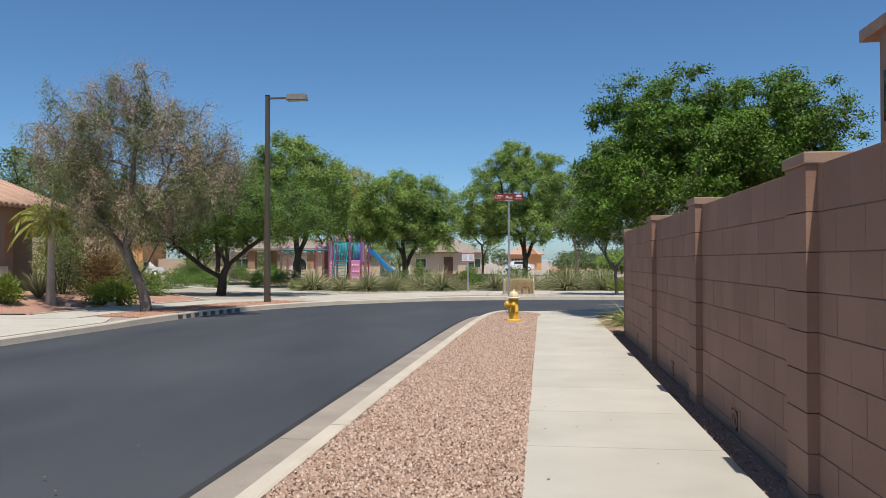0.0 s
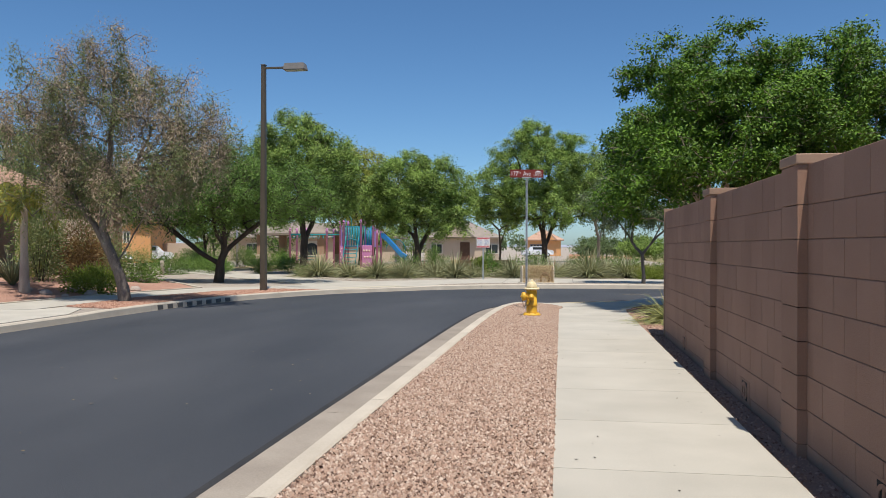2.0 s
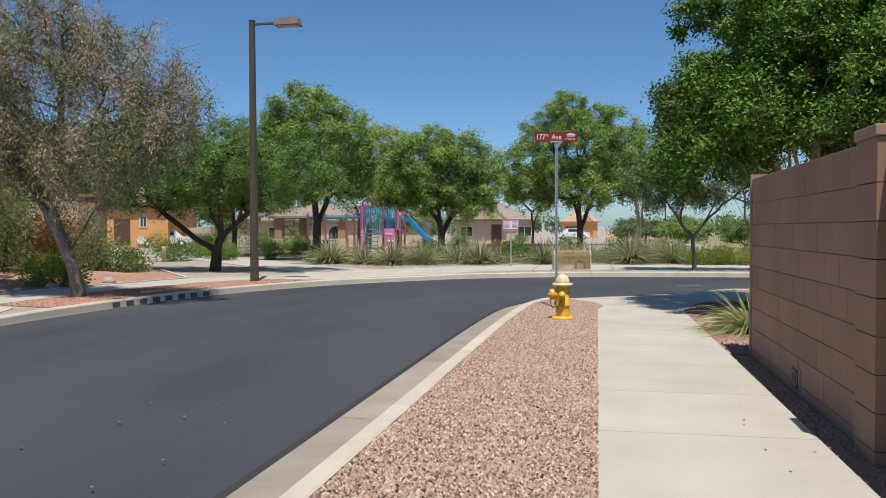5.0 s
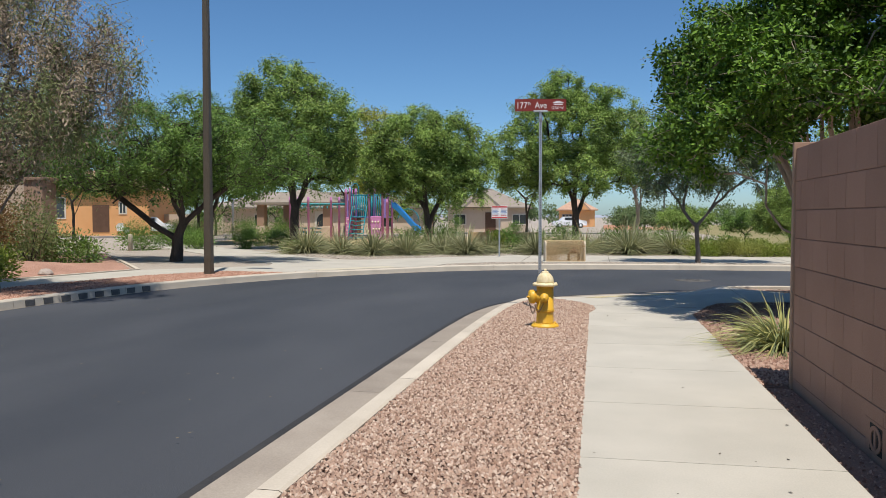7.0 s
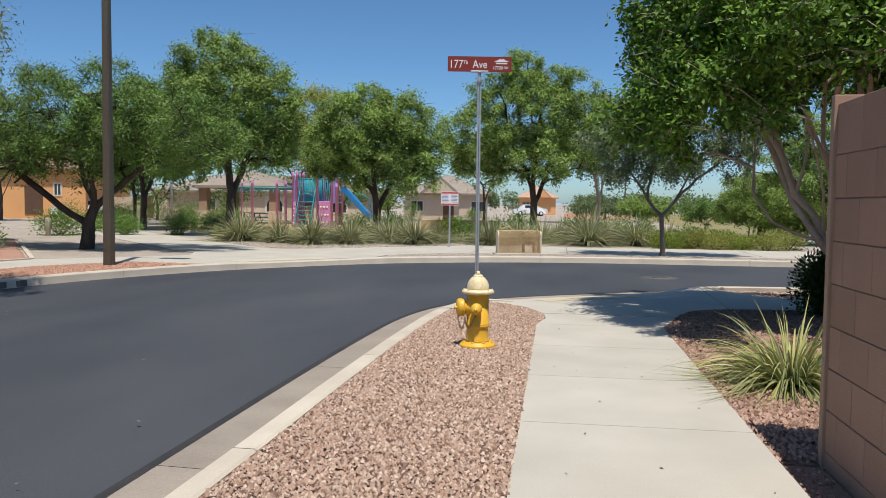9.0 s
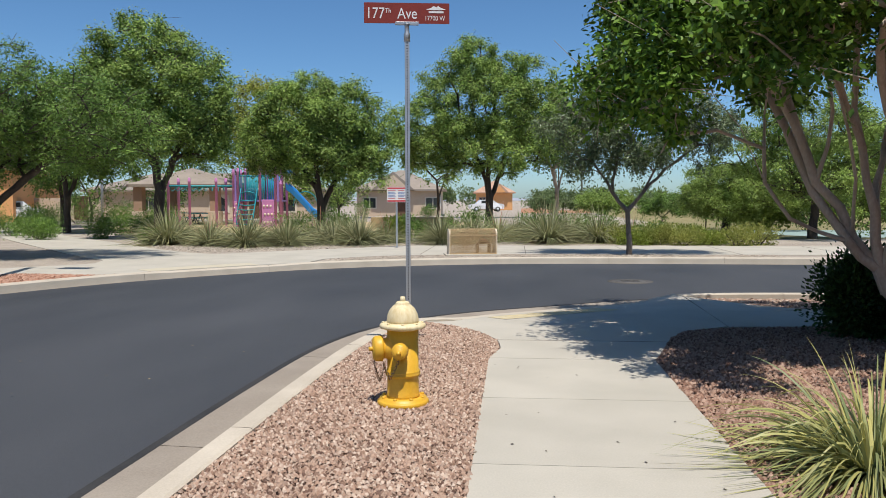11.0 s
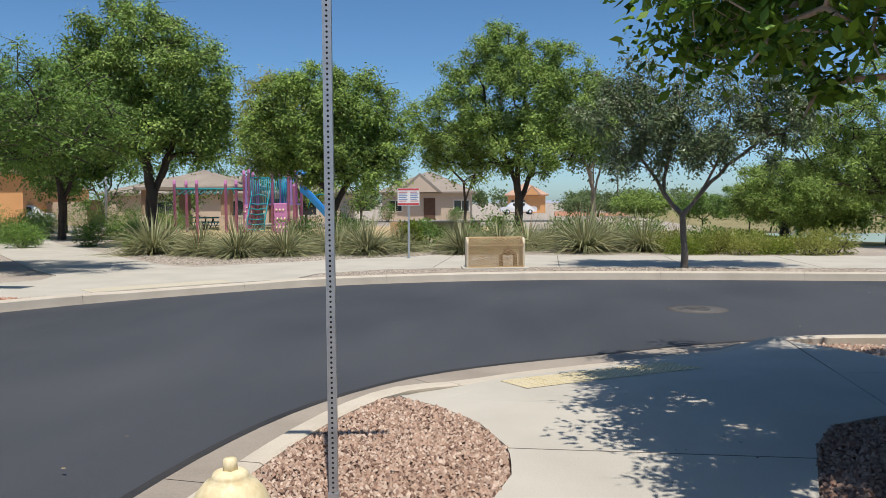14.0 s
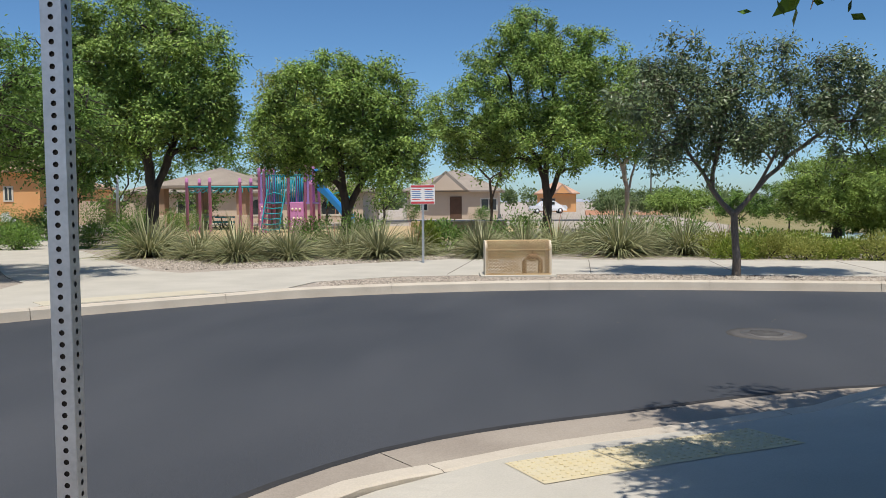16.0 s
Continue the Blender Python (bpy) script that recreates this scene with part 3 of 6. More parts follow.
def basin_z(x, y):
    """Height of the park ground, which sinks into a grassed basin at the east."""
    def ease(a):
        a = min(1.0, max(0.0, a))
        return a * a * (3 - 2 * a)
    if x < 9.5 or y < 47 or y > 170:
        return OUT_Z
    return OUT_Z - 0.02 - 2.5 * ease((x - 9.5) / 9.0) * ease((y - 47) / 26.0) * ease((170 - y) / 16.0)


bx_, by_ = [9.5, 10.5, 12, 13.5, 15, 17, 19, 24, 40, 80, 600], list(np.linspace(47, 80, 23)) + [100, 125, 150, 155, 160, 165, 170]
lawn = part("lawn", strip([[(x, y) for y in by_] for x in bx_], [[basin_z(x + 1e-6, min(max(y, 47.001), 169.99)) for y in by_] for x in bx_]), M["lawn"])
tagged(lawn, "dry yellow-green grass in a shallow park basin", "lawn", kind="structure")
flat("court", [(22.5, 99), (48, 99), (48, 122), (27.0, 122)], OUT_Z - 2.49, "court", "pale green basketball court slab", "court", 0.06)
flat("play_sand", [(-24, 52), (-3, 52), (-2, 70), (-24, 72)], OUT_Z + 0.01, "sand", "tan sand play area", "sand", 0.06)
flat("far_street", [(-200, 74), (2, 84.1), (2, 88.1), (-200, 80)], OUT_Z + 0.02, "asphalt", "grey street beyond the park", "road", 0.06)


# far corner tactile plate and walk joints
sline = resample(np.array([q for q in outer if -7.85 < q[0] < -5.75 and q[1] > 30]), 10)
flat("tactile_far", [tuple(q) for q in offset_line(sline, -0.30)] + [tuple(q) for q in offset_line(sline, -0.92)[::-1]], OUT_Z + 0.005, "tactile_worn", "worn pale yellow tactile plate on the park side ramp", "tactile paving", 0.02)
for k, x in enumerate(np.arange(-2.6, 12, 3.05)):
    flat("walk_joint", [(x, 37.45 if x > 0 else 37.1 + 0.15 * (x + 2.6)), (x + 0.018, 37.45 if x > 0 else 37.1 + 0.15 * (x + 2.6)), (x + 0.018, 41.55), (x, 41.55)], OUT_Z + 0.003, "joint", "dark scored joint across the park walk", "joint", 0.02)


# ---------- block wall ----------
wall = thing("wall_block", (0, 0, 0), "brown painted concrete block fence wall with square pilasters", "wall", kind="structure")
WX, TOP, COURSE, BLK = 1.68, 2.095, 0.2475, 0.415
Y0, Y1 = -9.0, 16.65
part("core", box(WX + 0.007, WX + 0.19, Y0, Y1 - 0.02, -0.3, TOP - 0.006), M["mortar"], wall)
PIL = [1.6, 5.34, 8.9, 12.3]
levels = [TOP] + [1.80 - COURSE * i for i in range(9)]
block_meshes = {}


def block(y0, y1, z0, z1, x=WX, depth=0.05):
    key = (round(y1 - y0, 3), round(z1 - z0, 3), depth)
    if key not in block_meshes:
        w, h = key[0] / 2 - 0.0022, key[1] / 2 - 0.0032
        bm = box(0, depth, -w, w, -h, h)
        es = [e for e in bm.edges if all(v.co.x < 0.001 for v in e.verts)]
        bmesh.ops.bevel(bm, geom=es, offset=0.003, segments=1, affect="EDGES")
        me = bpy.data.meshes.new("block")
        bmesh.ops.recalc_face_normals(bm, faces=bm.faces[:])
        bm.to_mesh(me)
        bm.free()
        me.materials.append(M["block"])
        block_meshes[key] = me
    ob = new("block", block_meshes[key])
    ob.parent = wall
    ob.location = (x + random.uniform(-0.0015, 0.0015), (y0 + y1) / 2, (z0 + z1) / 2)
    return ob


for i in range(len(levels) - 1):
    z1, z0 = levels[i], levels[i + 1]
    y = Y1 - (BLK / 2 if i % 2 else 0)
    if i % 2:
        block(y, Y1, z0, z1)
    while y > 3.4:
        block(y - BLK, y, z0, z1)
        y -= BLK
bm = bmesh.new()
for i in range(len(levels) - 1):
    y = 3.2
    while y > Y0:
        box(WX, WX + 0.05, y - BLK + 0.004, y - 0.004, levels[i + 1] + 0.004, levels[i] - 0.004, bm=bm)
        y -= BLK
tagged(part("block_rest", bm, M["block"], wall), kind="stuff")
PW = 0.42
for py in PIL:
    for i in range(len(levels) - 1):
        block(py - PW / 2, py + PW / 2, levels[i + 1], levels[i], WX - 0.07, 0.29)
    part("cap", box(WX - 0.085, WX + 0.26, py - PW / 2 - 0.015, py + PW / 2 + 0.015, TOP, TOP + 0.075, 0.008), M["cap"], wall)
part("cap", box(WX - 0.02, WX + 0.21, Y1 - 0.03, Y1 + 0.03, -0.1, TOP + 0.05, 0.006), M["cap"], wall)
# ornamental vent blocks at the foot: a ring and two slots before a near-black panel that paints the openings' shade
for wy in (7.28, 10.65, 14.48):
    vent = part("vent_block", box(WX - 0.004, WX + 0.02, wy - 0.2, wy + 0.2, 0.0, 0.215, 0.003), M["block"], wall)
    vent_shade = part("vent_hollow", box(WX - 0.006, WX + 0.01, wy - 0.11, wy + 0.11, 0.02, 0.195), M["dark"], vent)
    bm = bmesh.new()
    n = 24
    rows_ = []
    for r, x in ((0.06, WX - 0.004), (0.06, WX - 0.012), (0.09, WX - 0.012), (0.09, WX - 0.004)):
        rows_.append([bm.verts.new((x, wy + 1.2 * r * math.cos(2 * math.pi * j / n), 0.107 + r * 0.95 * math.sin(2 * math.pi * j / n))) for j in range(n)])
    for p, q in zip(rows_, rows_[1:]):
        for j in range(n):
            bm.faces.new((p[j], p[(j + 1) % n], q[(j + 1) % n], q[j]))
    part("vent_ring", bm, M["block"], vent)
    part("vent_bar", box(WX - 0.015, WX - 0.002, wy - 0.015, wy + 0.015, 0.04, 0.175, 0.004), M["block"], vent)
part("return_wall", box(WX + 0.2, 9.0, Y1 - 0.22, Y1 - 0.02, -0.3, TOP - 0.01), M["block"], wall)


# ---------- gravel stones ----------
def stones(name, pts, rmin, rmax, z, label, parent=None, m="stones"):
    """Loose angular stones, strewn over the given places."""
    n = len(pts)
    h = rng.uniform(rmin, rmax, n)
    turn = rng.uniform(0, 2 * math.pi, n)
    ca, sa = np.cos(turn)[:, None], np.sin(turn)[:, None]
    lx = h[:, None] * np.array((-1.0, 1.0, 1.0, -1.0, -0.45, 0.45)) * rng.uniform(0.75, 1.3, (n, 6))
    ly = h[:, None] * np.array((-0.8, -0.8, 0.8, 0.8, 0.0, 0.0)) * rng.uniform(0.7, 1.3, (n, 6)) + rng.normal(0, 0.18, (n, 6)) * h[:, None]
    lz = h[:, None] * np.array((-0.6, -0.6, -0.6, -0.6, 0.75, 0.75)) * rng.uniform(0.5, 1.3, (n, 6))
    tilt = rng.normal(0, 0.35, (n, 1))
    lz = lz + lx * tilt + ly * rng.normal(0, 0.35, (n, 1))
    v = np.stack((lx * ca - ly * sa, lx * sa + ly * ca, lz), 2)
    v += np.concatenate((pts, (z + rng.uniform(-0.004, 0.008, (n, 1)))), axis=1)[:, None, :]
    tris = np.array([(0, 1, 5), (0, 5, 4), (1, 2, 5), (2, 3, 4), (2, 4, 5), (3, 0, 4)])
    f = tris[None] + (np.arange(n) * 6)[:, None, None]
    ob = part(name, npmesh(name, v.reshape(-1, 3), f.reshape(-1, 3), M[m]), None, parent)
    return tagged(ob, label, "gravel", kind="stuff")


def scatter(poly, spacing):
    """Places in an outline, about spacing apart, jittered."""
    poly = np.asarray(poly, float)
    lo, hi = poly.min(0), poly.max(0)
    gx, gy = np.meshgrid(np.arange(lo[0], hi[0], spacing), np.arange(lo[1], hi[1], spacing))
    p = np.stack((gx.ravel(), gy.ravel()), 1) + rng.uniform(-0.6, 0.6, (gx.size, 2)) * spacing
    return p[inside(poly, p)]


kback = [tuple(q) for q in offset_line(inner, 0.65) if 2.0 < q[1] < 23.9 and q[0] < -0.9]
strip_poly = kback + [(-0.97, 23.95), (-0.67, 23.74), (-0.31, 23.32), (-0.07, 22.76), (-0.03, 22.3), (-0.128, 21.7), (-0.128, 2.0)]
flat("gravel_base", [(x, y) for x, y in strip_poly], -0.022, "pink_bed", "packed base under the pink gravel", "ground", 0.05)
stones("gravel_strip_stones", scatter(strip_poly, 0.0205), 0.0072, 0.0142, -0.003, "pink crushed rock between kerb and sidewalk")
bed_poly = [(1.418, 16.63), (1.418, 21.7), (1.5, 22.0), (1.62, 22.4), (1.8, 23.0), (2.05, 23.48), (2.5, 23.72), (4.0, 23.96), (7.5, 23.98), (7.5, 16.63)]
flat("bed_base", bed_poly, -0.02, "pink_bed", "packed base under the gravel bed", "ground", 0.05)
near_bed = [p for p in bed_poly if p[0] < 5] + [(5.4, 23.97), (5.4, 16.63)]
stones("gravel_bed_stones", scatter(near_bed, 0.0295), 0.0095, 0.0175, -0.003, "brown-pink crushed rock bed beside the sidewalk", m="bed_stones")
foot_poly = [(1.43, 2.0), (1.43, 16.62), (1.67, 16.62), (1.67, 2.0)]
flat("foot_base", foot_poly, -0.03, "pink_bed", "dirt strip along the foot of the wall", "ground", 0.04)
stones("wall_foot_stones", scatter(foot_poly, 0.05), 0.006, 0.013, -0.026, "scattered gravel along the foot of the wall", m="bed_stones")
wedge = [(2.8, 26.9), (3.65, 25.85), (4.3, 25.5), (9, 25.55), (9, 26.95)]
stones("gravel_wedge_stones", scatter(wedge, 0.04), 0.014, 0.024, -0.05, "pink crushed rock beyond the corner walk")
isl = [tuple(q) for q in offset_line(outer, -0.27) if -4.7 < q[0] < 7.5 and q[1] > 33] + [(7.5, 37.38), (0.5, 37.42), (-1.8, 37.0), (-3.5, 36.45), (-4.9, 35.25)]
stones("verge_stones", scatter(isl, 0.045), 0.016, 0.03, OUT_Z - 0.015, "grey-tan gravel between kerb and park walk", m="grey_stones")
bed2 = [(-9.2, 37.7), (-6.1, 39.5), (-3.2, 41.8), (-2.0, 42.0), (-2.0, 43.0), (-12.5, 43.0), (-12.5, 40.6), (-10.5, 38.6)]
stones("park_bed_stones", scatter(bed2, 0.07), 0.02, 0.04, OUT_Z - 0.015, "grey-tan gravel round the yuccas", m="grey_stones")
stones("kerb_strip_stones", scatter(left_k + [(-8.65, 30.25), (-10.5, 30.5), (-11.8, 28.5), (-12.75, 24.9), (-12.7, 21.5)], 0.05), 0.014, 0.028, OUT_Z + 0.006, "red crushed rock along the far kerb", m="red_stones")


# ---------- plants ----------
def tubes(edges, seg=6):
    """Tapered round branches for rows of (x0, y0, z0, r0, x1, y1, z1, r1)."""
    e = np.asarray(edges, float)
    a, ra_, b, rb_ = e[:, :3], e[:, 3], e[:, 4:7], e[:, 7]
    d = b - a
    d /= np.linalg.norm(d, axis=1)[:, None] + 1e-9
    ref = np.where(np.abs(d[:, 2:3]) < 0.9, np.array([[0, 0, 1.0]]), np.array([[1.0, 0, 0]]))
    u = np.cross(d, ref)
    u /= np.linalg.norm(u, axis=1)[:, None] + 1e-9
    w = np.cross(d, u)
    t = np.linspace(0, 2 * math.pi, seg, endpoint=False)
    circ = u[:, None] * np.cos(t)[None, :, None] + w[:, None] * np.sin(t)[None, :, None]
    v = np.concatenate((a[:, None] + circ * ra_[:, None, None], b[:, None] + circ * rb_[:, None, None]), 1)
    k = np.arange(seg)
    f = np.stack((k, (k + 1) % seg, (k + 1) % seg + seg, k + seg), 1)
    faces = f[None] + (np.arange(len(e)) * 2 * seg)[:, None, None]
    return v.reshape(-1, 3), faces.reshape(-1, 4)


def leaves(pos, direc, length, width, normal=None):
    """Pointed leaves at pos along direc: one kite each."""
    n = len(pos)
    direc = direc / (np.linalg.norm(direc, axis=1)[:, None] + 1e-9)
    s = np.cross(direc, rng.normal(size=(n, 3)) + np.array((0.05, -0.35, 0.75)) if normal is None else normal)
    s /= np.linalg.norm(s, axis=1)[:, None] + 1e-9
    L, W = length[:, None], width[:, None]
    v = np.stack((pos, pos + 0.45 * L * direc + 0.5 * W * s, pos + L * direc, pos + 0.45 * L * direc - 0.5 * W * s), 1)
    return v.reshape(-1, 3), np.arange(4 * n).reshape(n, 4)


def tree(label, base, stems, crowns, clumps, per, clump_r, leaf, aspect, leaf_m, bark_m, category="tree", droop=0.2, r_tip=0.012, shell=0.55, flat_=0.6, group="", leaf2=None, share2=0.0, seg=6, power=0.47, cut=None, name="tree", gap=0.0, lump_=0.55, wild=0.5):
    """A tree: stems are polylines from the base, crowns are ellipsoids (centre, radii) filled with twig clumps, each joined by a branch."""
    base = np.array(base, float)
    pos, par = [], []

    def add_node(p, q):
        pos.append(np.array(p, float))
        par.append(q)
        return len(pos) - 1
    root = add_node((0, 0, -0.15), -1)
    main = []
    for st in stems:
        prev = min(range(len(pos)), key=lambda i: np.linalg.norm(pos[i] - np.array(st[0], float))) if len(pos) > 1 else root
        line = [np.array(q, float) for q in st]
        for a, b in zip(line, line[1:]):
            k = max(2, int(np.linalg.norm(b - a) / 0.3))
            for t in np.linspace(0, 1, k, endpoint=False)[(1 if a is line[0] else 0):]:
                prev = add_node(a + (b - a) * t + rng.normal(0, 0.018, 3), prev)
                main.append(prev)
        prev = add_node(line[-1], prev)
        main.append(prev)
    vols = np.array([c[3] * c[4] * c[5] for c in crowns])
    pick = rng.choice(len(crowns), clumps, p=vols / vols.sum())
    cc = []
    for k in pick:
        c = crowns[k]
        d = rng.normal(size=3)
        d /= np.linalg.norm(d)
        r = (shell + (1 - shell) * rng.random() ** 0.6) if rng.random() < 0.8 else rng.random() ** 0.5
        lump = 1 + lump_ * noise.noise(Vector(d * 2.1 + base * 0.37 + np.array(c[:3])))
        cc.append(np.array(c[:3]) + d * np.array(c[3:6]) * r * lump)
    if gap:
        cc = [c for c in cc if noise.noise(Vector((c + base) * 0.9)) > gap - 0.5]
    cc.sort(key=lambda c: min(np.linalg.norm(c - pos[i]) for i in main[::3]))
    tips = []
    for c in cc:
        P = np.array(pos[1:])
        cost = np.linalg.norm(P - c, axis=1) + 1.2 * np.maximum(0, P[:, 2] - c[2] + 0.1) + 0.10 * np.linalg.norm(P - pos[main[-1]], axis=1)
        cost[:max(2, len(main) // 6)] += 2.0
        j = int(np.argmin(cost)) + 1
        a = pos[j]
        dist = np.linalg.norm(c - a)
        k = max(2, int(dist / 0.45))
        prev = j
        for t in np.linspace(0, 1, k + 1)[1:]:
            p = a + (c - a) * t + np.array((0, 0, 0.12 * dist * math.sin(math.pi * t))) + rng.normal(0, 0.03 * (1 if t < 1 else 0), 3)
            prev = add_node(p, prev)
        tips.append(prev)
    load = np.zeros(len(pos))
    for i in tips:
        load[i] += 1
    for i in range(len(pos) - 1, 0, -1):
        load[par[i]] += load[i]
    rad = r_tip * np.maximum(load, 0.6) ** power
    flare = {0: 1.35, 1: 1.15}
    edges = []
    for i in range(1, len(pos)):
        a, b = pos[par[i]], pos[i]
        r0, r1 = min(rad[par[i]], rad[i] * 1.5) * flare.get(par[i], 1), rad[i] * flare.get(i, 1)
        u = (b - a) / (np.linalg.norm(b - a) + 1e-9)
        edges.append((*(a - u * 0.4 * r0), r0, *(b + u * 0.4 * r1), r1))
    # twigs in each clump
    for i in tips:
        for _ in range(3):
            d = rng.normal(0, 0.6, 3) * np.array((1, 1, 0.6))
            edges.append((*pos[i], rad[i] * 0.8, *(pos[i] + d * clump_r * 0.8), rad[i] * 0.35))
    th = thing(name, tuple(base), label, category, group)
    v, f = tubes(edges, seg)
    part("trunk", npmesh("trunk", v, f, M[bark_m], True), None, th)
    C = np.array([pos[i] for i in tips])
    idx = np.repeat(np.arange(len(C)), per)
    d = rng.normal(0, 1, (len(idx), 3))
    inner_ = rng.random(len(idx)) < 0.33
    reach = np.where(inner_, 0.6 * rng.random(len(idx)), rng.random(len(idx)) ** 0.4)
    d *= (reach / np.linalg.norm(d, axis=1))[:, None]
    size = rng.uniform(0.65, 1.2, len(C))[idx][:, None]
    squash = rng.uniform(0.75, 1.2, (len(C), 3))[idx]
    d[:, 2] = np.where((d[:, 2] < 0) & (rng.random(len(d)) < 0.55), -d[:, 2], d[:, 2])
    off = d * squash * clump_r * size * np.array((1, 1, flat_))
    p = C[idx] + off
    p[:, 2] -= droop * np.abs(rng.normal(0, 0.5, len(p))) * clump_r * 2
    if cut is not None:
        keep = cut(p + base)
        p, off = p[keep], off[keep]
    outn = off / (np.linalg.norm(off, axis=1)[:, None] + 1e-6)
    nrm = 0.7 * outn + rng.normal(0, wild, p.shape) + np.array((0, -0.15, 0.6))
    direc = np.cross(nrm, rng.normal(0, 1, p.shape)) + outn * 0.5 + np.array((0, 0, -droop * 1.2))
    L = leaf * rng.uniform(0.6, 1.3, len(p)) * np.where(inner_[:len(p)], 1.4, 1.0)
    if leaf2:
        who = (np.arange(len(C)) % 100 < share2 * 100)[idx[:len(p)]] if cut is None else rng.random(len(p)) < share2
        for mname, sel in ((leaf_m, ~who), (leaf2, who)):
            v, f = leaves(p[sel], direc[sel], L[sel], L[sel] * aspect, nrm[sel])
            part("crown", npmesh("crown", v, f, M[mname]), None, th)
    else:
        v, f = leaves(p, direc, L, L * aspect, nrm)
        part("crown", npmesh("crown", v, f, M[leaf_m]), None, th)
    return th


def ball_crown(label, base, rx, ry, rz, n, leaf, aspect, leaf_m, name="shrub", category="shrub", group="", lift=0.35, stems=7):
    """A low bush: short stems under a leafy mound."""
    th = thing(name, base, label, category, group)
    edges = []
    for k in range(stems):
        a = 2 * math.pi * k / stems + rng.uniform(-0.3, 0.3)
        edges.append((0.05 * math.cos(a), 0.05 * math.sin(a), -0.06, 0.018, 0.55 * rx * math.cos(a), 0.55 * ry * math.sin(a), rz * 1.1, 0.006))
    v, f = tubes(edges, 5)
    part("branchwork", npmesh("branchwork", v, f, M["bark_dark"], True), None, th)
    nc = max(14, n // 60)
    d = rng.normal(size=(nc, 3))
    d /= np.linalg.norm(d, axis=1)[:, None]
    r = rng.uniform(0.35, 1.0, (nc, 1))
    c = d * r * np.array((rx, ry, rz)) * (0.8 + 0.3 * rng.random((nc, 1))) + np.array((0, 0, rz * (1 - 0.1)))
    c[:, 2] = np.maximum(c[:, 2], 0.06)
    idx = rng.integers(0, nc, n)
    off = np.clip(rng.normal(0, 0.16, (n, 3)), -0.27, 0.27) * max(rx, rz)
    p = c[idx] + off
    p[:, 2] = np.maximum(p[:, 2], 0.02)
    direc = off + d[idx] * 0.15 + rng.normal(0, 0.12, p.shape) + np.array((0, 0, 0.1))
    L = leaf * rng.uniform(0.6, 1.3, n) * 1.15
    v, f = leaves(p, direc, L, L * aspect)
    part("foliage", npmesh("foliage", v, f, M[leaf_m]), None, th)
    return th


def blade_mesh(name, n, length, width, spread, material, sag=0.55, seed=1, segs=5, r0=0.07, lo=0.1):
    """Long narrow blades that spring from one crown and arch over."""
    g = np.random.default_rng(seed)
    az = g.uniform(0, 2 * math.pi, n)
    el = np.radians(90 - spread * np.sqrt(g.uniform(lo, 1, n)))
    L = length * g.uniform(0.55, 1.15, n)
    s = sag * g.uniform(0.4, 1.5, n) * (np.cos(el) + 0.15)
    t = np.linspace(0, 1, segs + 1)
    out = np.stack((np.cos(az), np.sin(az)), 1)
    hor = L[:, None] * (np.cos(el)[:, None] * t + 0.12 * s[:, None] * t ** 2)
    ver = L[:, None] * (np.sin(el)[:, None] * t - s[:, None] * t ** 2.2)
    start = r0 * np.sqrt(g.uniform(0, 1, n))
    x = out[:, 0:1] * (start[:, None] + hor)
    y = out[:, 1:2] * (start[:, None] + hor)
    z = np.maximum(ver, 0.012 + 0.02 * g.random((n, 1)))
    c = np.stack((x, y, z), 2)
    tw = g.normal(0, 0.5, n)
    side_ = np.stack((-out[:, 1] * np.cos(tw), out[:, 0] * np.cos(tw), np.sin(tw)), 1)
    w = width * g.uniform(0.7, 1.2, n)[:, None] * (1 - t ** 1.6 * 0.96) * 0.5
    v = np.stack((c + side_[:, None] * w[:, :, None], c - side_[:, None] * w[:, :, None]), 2)
    m = 2 * (segs + 1)
    k = np.arange(segs) * 2
    f = np.stack((k, k + 1, k + 3, k + 2), 1)[None] + (np.arange(n) * m)[:, None, None]
    return npmesh(name, v.reshape(-1, 3), f.reshape(-1, 4), M[material])


# street tree with dry grey-brown foliage
tree("drooping street tree with dry grey-brown leaves and leaning trunk", (-12.18, 23.42, OUT_Z),
     [[(0, 0, 0), (-0.22, 0.05, 0.75), (-0.62, 0.1, 1.6), (-0.8, 0.15, 2.0)], [(-0.62, 0.1, 1.6), (-1.5, 0.0, 2.9), (-2.2, -0.1, 4.4)], [(-0.8, 0.15, 2.0), (-0.75, 0.3, 3.4), (-0.5, 0.2, 5.2), (-0.45, 0.2, 6.6)], [(-0.8, 0.15, 2.0), (0.1, -0.2, 3.3), (0.9, -0.3, 4.6)], [(-0.3, 0.05, 0.95), (-0.05, 0.5, 1.9), (0.5, 1.0, 3.2)]],
     [(-2.1, 0, 5.7, 1.6, 1.7, 1.5), (-0.5, 0, 6.35, 1.5, 1.6, 1.5), (0.9, 0, 5.6, 1.5, 1.7, 1.4), (-1.7, 0, 4.0, 1.9, 1.8, 1.3), (1.5, 0, 4.1, 1.7, 1.6, 1.1), (2.4, 0.1, 4.7, 1.0, 1.1, 1.0), (-3.0, 0, 5.3, 0.95, 1.0, 1.2), (-0.4, 0.1, 3.3, 2.0, 1.5, 0.9)],
     520, 215, 0.46, 0.07, 0.3, "leaf_dry", "bark_grey", droop=0.9, r_tip=0.0082, shell=0.25, flat_=1.2, leaf2="leaf_olive", share2=0.45, power=0.455)

